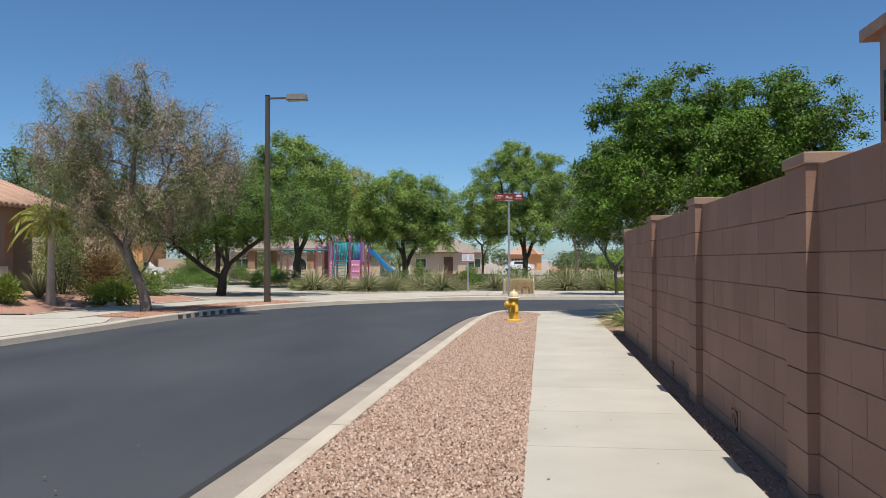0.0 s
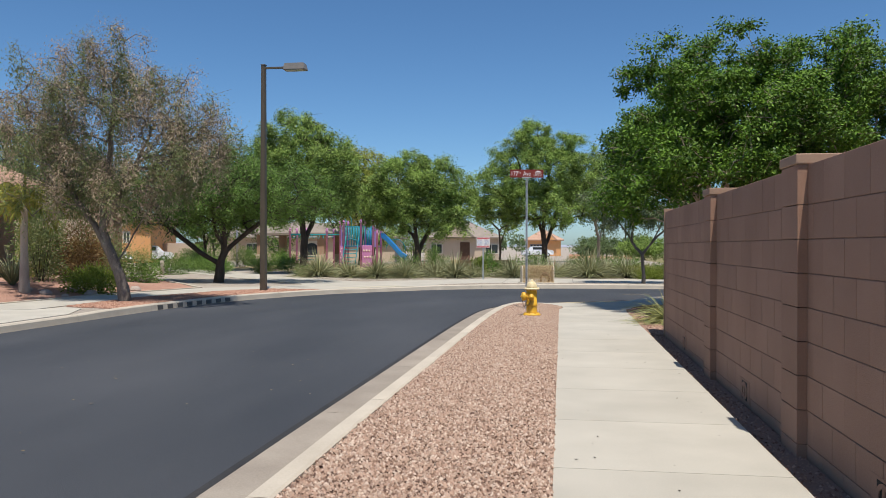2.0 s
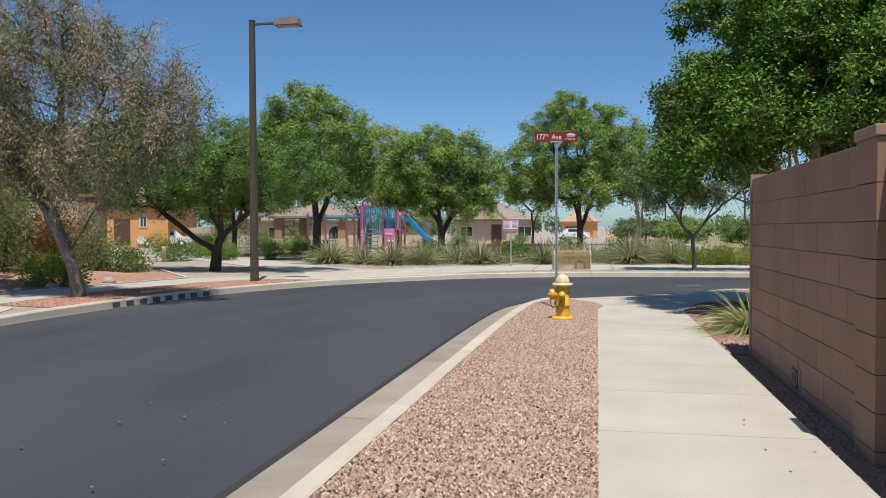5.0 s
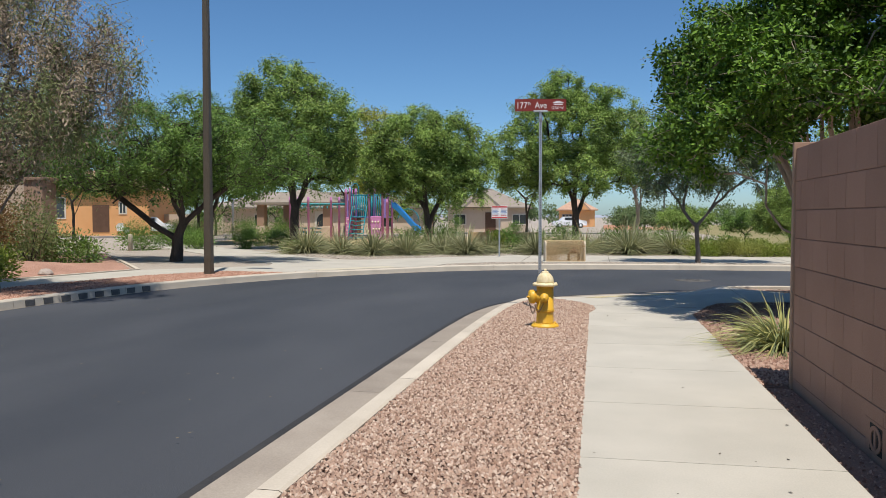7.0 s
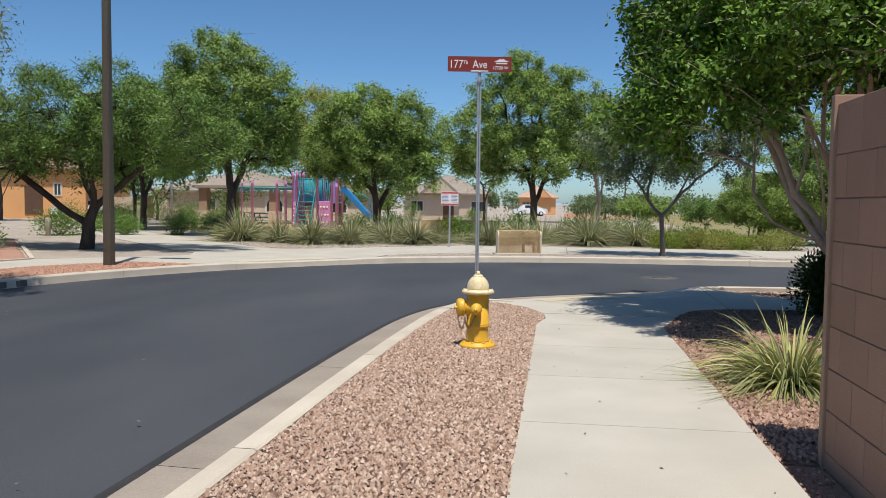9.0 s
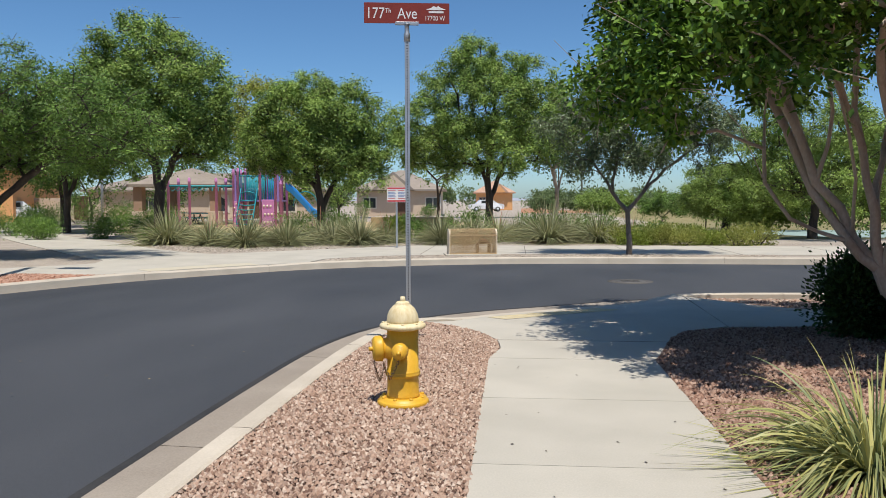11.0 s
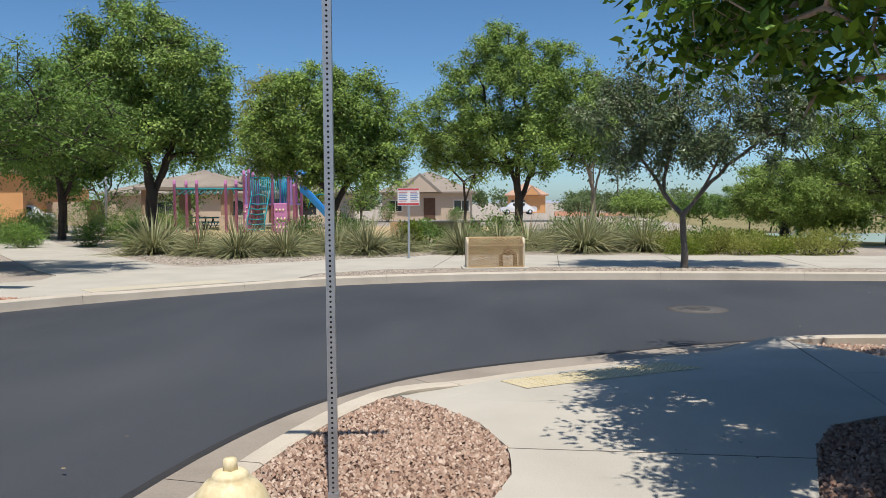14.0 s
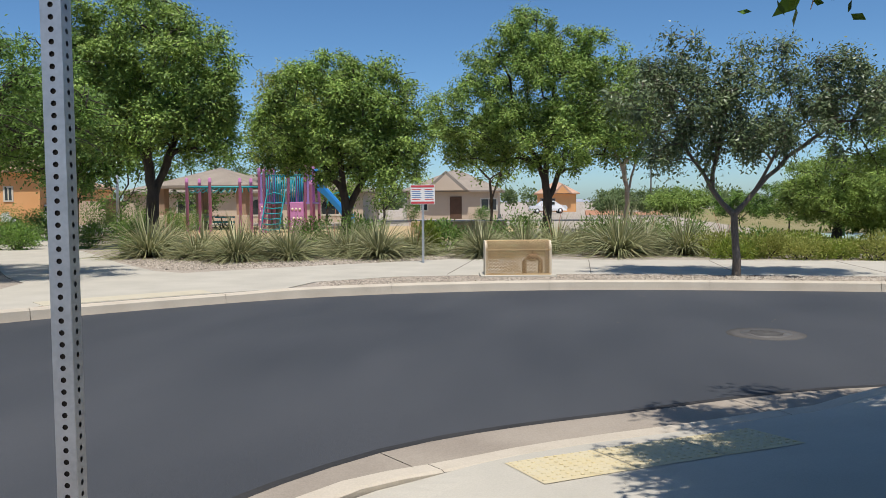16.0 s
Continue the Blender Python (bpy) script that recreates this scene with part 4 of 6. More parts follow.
# ficus over the corner walk
tree("broad dense dark-green tree with pale forking limbs at the corner", (4.05, 22.6, -0.02),
     [[(0, 0, 0), (-0.12, 0.0, 0.5), (-0.25, 0.03, 0.8)], [(-0.25, 0.03, 0.8), (-0.62, 0.0, 1.05), (-1.2, -0.05, 1.33), (-1.43, -0.05, 1.66), (-1.72, -0.05, 2.22), (-2.1, -0.1, 2.8), (-2.4, -0.1, 3.5)],
      [(-0.25, 0.03, 0.8), (-0.5, 0.1, 1.15), (-0.85, 0.15, 1.7), (-1.05, 0.2, 2.25), (-1.3, 0.3, 3.0), (-1.5, 0.4, 4.2)], [(-0.25, 0.03, 0.8), (-0.42, -0.1, 1.4), (-0.6, -0.2, 2.0), (-0.7, -0.3, 2.7), (-0.65, -0.3, 4.4)],
      [(-0.12, 0, 0.5), (0.05, -0.2, 1.5), (-0.2, -0.55, 2.5), (-0.5, -1.0, 3.6)], [(-0.12, 0, 0.5), (0.5, 0.1, 1.5), (1.2, 0.2, 3.0), (1.9, 0.2, 4.6)], [(-0.42, -0.1, 1.4), (0.1, 0.7, 2.6), (0.2, 1.5, 4.2)],
      [(-0.62, 0.0, 1.05), (-0.95, 0.35, 1.9), (-1.5, 0.7, 3.2)], [(-0.25, 0.03, 0.8), (-0.2, -0.3, 1.6), (-0.37, -0.45, 2.1), (-0.3, -0.4, 3.0), (-0.35, -0.3, 4.6)], [(-0.85, 0.15, 1.7), (-0.75, 0.0, 2.4), (-0.95, -0.1, 3.4)], [(-1.43, -0.05, 1.66), (-1.35, 0.2, 2.4), (-1.25, 0.1, 3.6)], [(-0.5, 0.1, 1.15), (-0.62, -0.25, 1.75), (-0.95, -0.5, 2.5), (-1.4, -0.9, 3.3)], [(-0.42, -0.1, 1.4), (-0.2, 0.1, 2.1), (-0.05, 0.2, 3.2)], [(-1.05, 0.2, 2.25), (-1.45, 0.1, 2.8), (-1.9, 0.2, 3.4)], [(-0.37, -0.45, 2.1), (-0.75, -0.9, 2.8), (-0.9, -1.6, 3.5)], [(-0.6, -0.2, 2.0), (-1.0, -0.6, 2.7), (-1.5, -1.0, 3.3)], [(0.5, 0.1, 1.5), (0.4, -0.2, 2.6), (0.6, -0.2, 4.4)]],
     [(-1.5, 0.2, 4.75, 1.5, 2.0, 1.75), (0.0, 0, 4.95, 1.9, 2.2, 1.65), (1.8, 0, 4.95, 1.9, 2.2, 1.65), (3.3, 0, 4.75, 1.3, 1.8, 1.75), (-2.2, 0.3, 3.8, 0.85, 1.7, 1.2), (-2.25, 0.0, 3.1, 0.65, 1.2, 0.7), (-2.3, -0.8, 3.1, 0.65, 1.0, 0.8), (-1.7, -1.2, 3.5, 0.9, 1.1, 0.9), (0.2, -1.3, 4.3, 2.6, 1.5, 1.3), (-1.9, 1.5, 3.8, 1.1, 1.4, 1.1), (-2.0, 1.3, 3.0, 0.8, 1.0, 0.6), (-1.4, 2.0, 4.4, 1.3, 1.2, 1.2), (0.8, 0.8, 3.6, 2.2, 1.5, 0.9), (-1.0, 1.0, 3.3, 1.0, 1.0, 0.8), (-2.55, -0.9, 2.85, 0.6, 0.8, 0.7), (-2.7, 0.0, 2.75, 0.6, 0.8, 0.65), (-2.3, -1.7, 2.8, 0.75, 0.7, 0.7), (-1.5, -2.0, 3.5, 1.0, 0.8, 0.7), (-0.4, -2.1, 3.6, 1.2, 0.9, 0.9), (0.9, -2.0, 3.7, 1.2, 0.9, 0.9), (-2.2, -1.2, 2.8, 0.55, 0.7, 0.5), (-1.2, -2.4, 3.35, 1.0, 0.7, 0.55), (-0.1, -2.5, 3.5, 1.0, 0.7, 0.6), (-2.0, -2.1, 3.1, 0.7, 0.6, 0.5), (-2.6, -0.6, 2.55, 0.45, 0.6, 0.45), (-2.5, 0.4, 2.55, 0.5, 0.6, 0.45), (-0.6, 1.6, 3.2, 1.2, 1.0, 0.8), (0.3, -0.2, 3.5, 1.2, 1.2, 0.7), (-0.9, 0.4, 3.5, 1.0, 1.2, 0.7), (0.9, 1.8, 3.1, 1.3, 1.0, 0.9)],
     1450, 225, 0.4, 0.073, 0.5, "leaf_ficus", "bark_pale", gap=0.31, droop=0.12, r_tip=0.0056, shell=0.4, flat_=0.8, power=0.43, lump_=0.3, wild=0.7)

# park trees
tree("spreading fine-leaved mesquite with dark forking trunk", (-14.75, 35.25, OUT_Z),
     [[(0, 0, 0), (0.1, 0, 0.8), (0.3, 0, 1.3)], [(0.1, 0, 0.8), (-0.9, 0.1, 1.3), (-2.0, 0.1, 2.1), (-3.0, 0, 3.0)], [(0.3, 0, 1.3), (1.0, 0.2, 2.0), (2.2, 0.2, 2.8)], [(0.3, 0, 1.3), (-0.3, 0.4, 2.3), (-0.6, 0.4, 3.6)], [(0.3, 0, 1.3), (0.5, -0.5, 2.4), (0.7, -0.6, 3.8)]],
     [(-2.6, 0, 3.7, 2.3, 2.4, 1.4), (0, 0, 4.5, 2.7, 2.5, 1.45), (2.6, 0, 3.9, 2.4, 2.4, 1.3), (4.3, 0, 3.3, 1.4, 1.5, 0.9), (-4.0, 0, 3.5, 1.3, 1.5, 1.0), (0.6, 0, 3.3, 3.8, 2.2, 0.9)],
     480, 220, 0.6, 0.09, 0.3, "leaf_mesq", "bark_dark", droop=0.3, r_tip=0.0105, flat_=0.5, power=0.46, lump_=0.4)
BIG = [
    ("tall full green shade tree behind the playground", (-14.5, 46.0), [(-0.5, 0, 7.1, 2.0, 2.2, 2.0), (-1.6, 0, 5.6, 1.3, 1.9, 1.9), (1.6, 0, 6.0, 1.3, 1.9, 1.8), (2.0, 0, 4.6, 1.0, 1.6, 1.2), (0.2, 0, 4.3, 2.5, 2.0, 1.1)], "leaf_big", 440, 100),
    ("full green shade tree beside the play structure", (-8.7, 50.0), [(-0.9, 0, 5.4, 2.0, 2.2, 1.9), (1.0, 0, 5.2, 1.8, 2.1, 1.9), (-2.4, 0, 4.2, 1.1, 1.7, 1.4), (2.2, 0, 4.0, 1.0, 1.5, 1.4), (0.0, 0, 3.7, 2.6, 2.1, 1.1), (1.5, -0.6, 2.9, 1.3, 1.2, 0.7)], "leaf_big", 400, 100),
    ("broad green shade tree in the park", (-1.2, 56.0), [(-0.5, 0, 7.0, 2.9, 2.7, 2.4), (-3.3, 0, 5.5, 1.6, 2.1, 2.1), (1.9, 0, 6.4, 2.0, 2.3, 2.1), (-0.3, -0.3, 8.5, 1.9, 1.8, 1.3), (0.3, -0.5, 4.6, 3.1, 2.2, 1.5), (2.9, 0, 4.8, 1.5, 1.6, 1.6), (0.9, -1.3, 4.1, 2.0, 1.3, 1.1), (-2.8, 0, 3.9, 1.4, 1.6, 1.2)], "leaf_big", 500, 110),
    ("yellow-green park tree behind the others", (-16.3, 66.0), [(0, 0, 7.6, 2.2, 2.3, 2.3), (0.3, 0, 5.2, 2.4, 2.2, 1.9), (2.0, 0, 6.0, 1.8, 1.8, 1.8)], "leaf_yell", 340, 90),
    ("green park tree far behind the playground", (-20.5, 73.0), [(0, 0, 6.0, 3.4, 2.6, 2.6)], "leaf_big", 140, 80),
    ("green park tree with pale leaning trunk", (2.6, 62.0), [(0, 0, 6.3, 2.3, 2.2, 2.1), (1.5, 0, 5.3, 1.9, 1.8, 1.7), (-1.2, 0, 5.2, 1.8, 1.8, 1.6)], "leaf_blue", 230, 90),
    ("shade tree among the park trees", (-22.0, 52.0), [(0, 0, 5.6, 2.8, 2.6, 2.2), (2.2, 0, 4.6, 1.9, 1.8, 1.6), (-2.2, 0, 4.6, 1.8, 1.8, 1.6)], "leaf_mesq", 230, 90),
    ("olive-green tree behind the front yard", (-24.0, 37.0), [(0, 0, 4.8, 2.9, 2.6, 1.9), (2.6, 0, 4.4, 1.8, 1.8, 1.5)], "leaf_blue", 190, 80),
    ("grey-green yard tree behind the wall", (-30.0, 40.0), [(0, 0, 4.8, 3.2, 2.8, 2.2)], "leaf_blue", 160, 80),
    ("low shade tree near the street lamp", (-27.0, 60.0), [(0, 0, 4.9, 3.2, 2.6, 2.2)], "leaf_mesq", 140, 80),
    ("dark leafy tree before the far houses", (-17.2, 74.0), [(0, 0, 4.0, 2.6, 2.0, 2.4)], "leaf_big", 110, 80),
    ("dark leafy tree before the far houses", (-25.8, 73.0), [(0, 0, 3.9, 3.0, 2.0, 2.3)], "leaf_mesq", 110, 80),
    ("dark leafy tree before the far houses", (-14.2, 78.5), [(0, 0, 3.8, 2.4, 2.0, 2.4)], "leaf_big", 100, 80),
    ("dark leafy tree before the far houses", (-31.5, 71.5), [(0, 0, 4.2, 3.2, 2.0, 2.6)], "leaf_mesq", 110, 80),
    ("dark leafy tree before the far houses", (-39.5, 64.0), [(0, 0, 5.0, 3.4, 2.4, 2.2)], "leaf_mesq", 120, 80),
    ("thin park tree behind the notice sign", (-5.2, 70.0), [(0, 0, 5.0, 2.4, 2.2, 1.9)], "leaf_big", 120, 80),
]
for label, (bx, by), crowns, lm, nc, per in BIG:
    full = nc > 350
    if full:
        crowns = [(c[0] * 1.06, c[1], c[2] + 0.05, c[3] * 1.1, c[4] * 1.06, c[5] * 1.06) for c in crowns]
    if not full:
        crowns = [(c[0] * 1.08, c[1], c[2], c[3] * 1.15, c[4] * 1.1, c[5] * 1.08) for c in crowns]
    hz = max(1.6, min(c[2] - c[5] * 0.75 for c in crowns))
    tp = crowns[0]
    lx = -0.35 if "pale" not in label else -1.0
    stems_ = [[(0, 0, 0), (0.05, 0, hz * 0.5), (lx * 0.2, 0, hz * 0.85)], [(lx * 0.2, 0, hz * 0.85), (tp[0] - 0.9, 0.2, tp[2] * 0.75), (tp[0] - 1.1, 0.2, tp[2])], [(lx * 0.2, 0, hz * 0.85), (tp[0] + 0.8, -0.1, tp[2] * 0.7), (tp[0] + 0.9, -0.2, tp[2] + 0.4)], [(0.05, 0, hz * 0.5), (0.7, 0.5, hz * 1.1), (1.2, 0.6, tp[2] * 0.8)]]
    tree(label, (bx, by, OUT_Z), stems_, crowns, int(nc * (1.0 if by < 60 else 0.75)), int(per * (2.3 if full else 1.5 if by < 62 else 0.9)), 0.6 if full else 0.84, 0.112 if full else 0.17, 0.46, lm, "bark_pale" if "pale" in label else "bark_dark", droop=0.35, r_tip=0.012, flat_=0.62, group="park trees", lump_=0.3 if full else 0.55, shell=0.6)
tree("small multi-branched tree with grey-green leaves on the park verge", (3.39, 37.38, OUT_Z),
     [[(0, 0, 0), (-0.02, 0, 0.7), (-0.05, 0, 1.25)], [(-0.05, 0, 1.25), (-0.5, 0.1, 1.8), (-1.0, 0.1, 2.6), (-1.25, 0.1, 3.4)], [(-0.05, 0, 1.25), (0.35, -0.1, 1.75), (0.75, -0.1, 2.6), (1.0, -0.1, 3.6)], [(0.35, -0.1, 1.75), (1.0, 0.1, 2.4), (1.9, 0.1, 3.1)], [(-0.5, 0.1, 1.8), (-0.35, 0.1, 2.7), (-0.15, 0.1, 3.8)]],
     [(-1.2, 0, 3.7, 1.25, 1.3, 1.15), (0.3, 0, 3.6, 1.5, 1.4, 1.1), (1.7, 0, 3.7, 1.2, 1.3, 1.0), (2.3, 0, 3.6, 0.8, 0.9, 0.8), (-1.1, 0, 4.5, 0.4, 0.5, 0.6), (-0.2, 0, 2.9, 1.9, 1.2, 0.55)],
     200, 210, 0.40, 0.078, 0.42, "leaf_sumac", "bark_grey", droop=0.45, r_tip=0.0066, shell=0.3, flat_=0.85, power=0.46)
RIGHT = [((12.1, 47.5), 3.9, 6.2, "leaf_palo"), ((10.6, 55.0), 2.3, 3.3, "leaf_palo"), ((13.6, 60.0), 2.6, 3.4, "leaf_palo"), ((17.0, 57.0), 4.4, 5.5, "leaf_palo"), ((26.5, 127.0), 5.5, 6.4, "leaf_mesq"), ((22.0, 135.0), 4.5, 5.4, "leaf_mesq"), ((9.5, 98.0), 3.0, 2.6, "leaf_palo"), ((5.5, 104.0), 4.4, 2.7, "leaf_blue"), ((25.0, 76.0), 5.0, 6.8, "leaf_mesq"), ((34.0, 120.0), 5.6, 6.5, "leaf_mesq")]
for k, ((bx, by), r, h, lm) in enumerate(RIGHT):
    tree("spreading green desert tree on the park lawn", (bx, by, basin_z(bx, by)),
         [[(0, 0, 0), (0.1, 0, h * 0.25)], [(0.1, 0, h * 0.25), (-0.5 * r, 0, h * 0.6)], [(0.1, 0, h * 0.25), (0.45 * r, 0.1, h * 0.62)], [(0.1, 0, h * 0.25), (0, 0.3 * r, h * 0.7)]],
         [(0, 0, h * 0.72, r * 0.8, r * 0.8, h * 0.3), (-0.55 * r, 0, h * 0.55, r * 0.5, r * 0.55, h * 0.24), (0.55 * r, 0, h * 0.57, r * 0.5, r * 0.55, h * 0.26), (0, -0.4 * r, h * 0.42, r * 0.7, r * 0.4, h * 0.16)],
         (300 if by < 60 else 100), (220 if by < 60 else 130), 0.55 if by < 60 else 0.9, 0.11 if by < 60 else 0.26, 0.34, lm, "bark_dark", droop=0.3, r_tip=0.012, flat_=0.6, group="park lawn trees", seg=5)
for k in range(26):
    bx, by = -60 + 7.3 * k + rng.uniform(-3, 3), 175 + 60 * rng.random()
    ball_crown("distant green tree near the horizon", (bx, by, OUT_Z), rng.uniform(3, 5), 3.5, rng.uniform(1.6, 2.8), 900, 0.55, 0.6, "leaf_blue", "far_tree", "tree", "distant trees")

# red yuccas along the park walk
yuc = [blade_mesh("leaves", 560, 1.65, 0.034, 66, "blade", 0.6, s, 5, lo=0.03) for s in (3, 4, 5)]
dry = [blade_mesh("dry_leaves", 90, 0.8, 0.035, 88, "blade_dry", 0.7, s + 20, lo=0.7) for s in (3, 4, 5)]
YUC = [(-12.3, 41.9, 1.25), (-10.5, 41.3, 0.85), (-9.0, 40.7, 1.1), (-7.7, 41.2, 1.0), (-7.1, 43.4, 1.0), (-5.3, 41.9, 1.1), (-11.4, 43.6, 1.0), (-9.6, 43.2, 1.0), (-2.45, 42.6, 1.0), (-1.4, 43.9, 1.0), (-0.5, 45.2, 1.1), (1.35, 43.6, 1.35), (3.2, 44.0, 1.15), (4.6, 45.5, 0.9), (-6.2, 44.2, 1.0), (0.2, 46.5, 0.9), (2.4, 46.8, 0.9), (-8.3, 42.4, 0.9), (-6.4, 42.6, 0.95), (-4.6, 43.3, 0.85), (2.2, 45.2, 1.0), (-3.0, 45.0, 0.95), (-12.9, 44.0, 1.0)]
for k, (x, y, s) in enumerate(YUC):
    th = thing("yucca", pose(x, y, OUT_Z - 0.02, 0, 0, 57 * k) @ Matrix.Diagonal((s, s, s * 0.92, 1)), "grey-green clump of narrow arching yucca leaves beside the park walk", "yucca", "yuccas along the park walk")
    part("leaves", yuc[k % 3], None, th)
    part("dry_leaves", dry[k % 3], None, th, "straw-coloured dead leaves")
    if k % 3 == 1:
        for j in range(2):
            a = 2.1 * j + k
            bm = pipe([(0.05 * math.cos(a), 0.05 * math.sin(a), 0.2), (0.2 * math.cos(a), 0.2 * math.sin(a), 0.9), (0.42 * math.cos(a), 0.42 * math.sin(a), 1.5)], [0.012, 0.009, 0.005], 5)
            part("flower_stalk", bm, M["stalk"], th, "rusty flower stalk")
for k, (x, y, rx, rz) in enumerate([(-3.85, 44.6, 0.75, 0.62), (-4.35, 43.9, 0.5, 0.5), (-8.4, 44.6, 0.8, 0.6), (5.2, 44.2, 0.8, 0.36), (6.6, 44.8, 0.8, 0.3), (2.6, 49.5, 0.9, 0.5), (-20.5, 47.0, 1.0, 0.5), (-22.5, 48.5, 1.1, 0.5), (-24.0, 52.5, 1.2, 0.6), (-13.6, 43.5, 0.55, 0.22), (-21.5, 62.0, 1.3, 0.7), (-24.5, 64.0, 1.4, 0.8), (-1.8, 46.6, 0.9, 0.65), (0.9, 47.6, 0.9, 0.6), (3.6, 46.2, 0.9, 0.55), (-7.0, 45.8, 0.8, 0.6), (-26.5, 57.0, 1.2, 0.7), (-18.0, 50.5, 1.0, 0.5), (-19.2, 45.2, 0.9, 0.5), (-17.2, 46.6, 0.8, 0.45), (-16.2, 48.6, 0.9, 0.5), (-24.8, 54.8, 1.2, 0.7), (-22.6, 56.8, 1.2, 0.7), (-20.0, 58.0, 1.1, 0.6), (-29.5, 66.0, 1.5, 0.8), (-27.2, 68.5, 1.4, 0.8), (-33.0, 62.0, 1.5, 0.8), (-7.6, 86.0, 1.0, 0.6), (-13.2, 84.0, 0.8, 0.9)]):
    ball_crown("round green shrub in the park bed", (x, y, OUT_Z), rx, rx, rz, 2400, 0.08, 0.4, "leaf_shrub" if k % 3 == 1 and y < 46 else "leaf_mesq", group="park shrubs")
for k, (x, y) in enumerate([(4.4, 42.6), (5.2, 42.9), (6.0, 42.4), (6.9, 42.7), (7.7, 42.2), (5.6, 43.7), (7.4, 43.6), (8.5, 42.6), (4.9, 44.6), (6.3, 45.2), (3.9, 43.4)]):
    ball_crown("low yellow-green ground cover beside the park walk", (x, y, OUT_Z), 0.75, 0.6, (0.2, 0.34, 0.26)[k % 3], 2200, 0.07, 0.4, "leaf_lowgreen" if k % 3 else "leaf_shrub", group="low ground cover")

# near corner yucca, hedge
near_y = thing("yucca", (2.1, 18.8, -0.02), "large yellow-striped clump of arching yucca leaves beside the block wall", "yucca")
part("leaves", blade_mesh("leaves", 700, 1.08, 0.021, 68, "blade_near", 1.05, 11, 10, r0=0.15, lo=0.04), None, near_y)
part("dry_leaves", blade_mesh("dry_leaves", 60, 0.5, 0.025, 89, "blade_dry", 0.6, 12, 6, lo=0.6), None, near_y, "straw-coloured dead leaves")
hedge = ball_crown("dense dark-green clipped bush under the corner tree", (4.05, 23.35, -0.02), 0.64, 0.5, 0.5, 28000, 0.048, 0.55, "leaf_hedge", "bush", "bush")

# front yard plants
pm = thing("palm", (-16.2, 24.65, yard_z(-16.2, 24.65)), "young palm with yellow-green drooping fronds in the red gravel", "palm")
part("trunk", lathe([(0.2, -0.1), (0.17, 0.08), (0.135, 0.5), (0.11, 1.2), (0.1, 2.3), (0.08, 2.75)], 12), M["bark_pale"], pm)
part("spear", pipe([(0, 0, 2.6), (0.03, 0, 3.4), (0.06, 0, 4.2)], [0.05, 0.035, 0.02], 6), M["palm"], pm, "upright unopened frond")
for k in range(15):
    az, up = 2.4 * k, 1.25 - 0.075 * k
    spine = []
    for t in np.linspace(0, 1, 9):
        rr = 1.35 * t * (1 - 0.12 * t)
        spine.append(np.array((rr * math.cos(az), rr * math.sin(az), 2.7 + 1.5 * t * up - 1.2 * t * t)))
    P, D = [], []
    for a, b in zip(spine[1:], spine[2:]):
        for s in np.linspace(0, 1, 5, endpoint=False):
            for sg in (-1, 1):
                P.append(a + (b - a) * s)
                D.append((b - a) / np.linalg.norm(b - a) + sg * np.array((-math.sin(az), math.cos(az), 0)) * 0.8 + np.array((0, 0, -0.7)))
    v, f = leaves(np.array(P), np.array(D), rng.uniform(0.35, 0.5, len(P)), np.full(len(P), 0.035))
    fr = part("frond", npmesh("frond", v, f, M["palm"]), None, pm)
    part("spine", pipe(spine, 0.014, 5), M["palm"], fr)
for k, (x, y, rx, rz, lm, nn, lb) in enumerate([(-15.0, 26.3, 0.95, 0.42, "leaf_shrub", 4000, "rounded bright green shrub in the red gravel"), (-16.75, 23.1, 0.6, 0.4, "leaf_shrub", 2500, "rounded bright green shrub in the red gravel"), (-17.7, 29.4, 1.2, 1.3, "leaf_rust", 4000, "tall rust-brown shrub before the yard wall"), (-16.4, 28.0, 0.7, 0.9, "leaf_rust", 3000, "rust-brown shrub before the yard wall"), (-19.4, 32.0, 1.4, 0.6, "leaf_mesq", 3500, "leafy green shrub beside the yard wall"), (-17.6, 33.2, 1.2, 0.5, "leaf_mesq", 3500, "leafy green shrub beside the yard wall"), (-21.5, 44.0, 1.2, 0.5, "leaf_mesq", 2500, "leafy green shrub beside the park path"), (-17.3, 27.0, 0.8, 1.3, "leaf_olive", 4000, "olive-green bush beside the porch"), (-17.6, 31.4, 1.3, 1.1, "leaf_olive", 4000, "tall olive-green shrub before the yard wall"), (-22.3, 33.0, 1.5, 1.3, "leaf_yell", 4000, "tall yellow-green shrub before the yard wall"), (-18.4, 28.4, 0.9, 1.9, "leaf_palo", 3500, "tall yellow-green shrub before the yard wall")]):
    ball_crown(lb, (x, y, yard_z(x, y) if x < -14.9 else OUT_Z), rx, rx, rz, nn, 0.09, 0.4, lm, group="front yard shrubs")
agv = thing("grass_clump", (-17.0, 25.2, yard_z(-17.0, 25.2)), "tall green clump of stiff narrow leaves beside the palm", "yucca")
part("leaves", blade_mesh("leaves", 160, 1.35, 0.035, 42, "blade", 0.2, 31), None, agv)
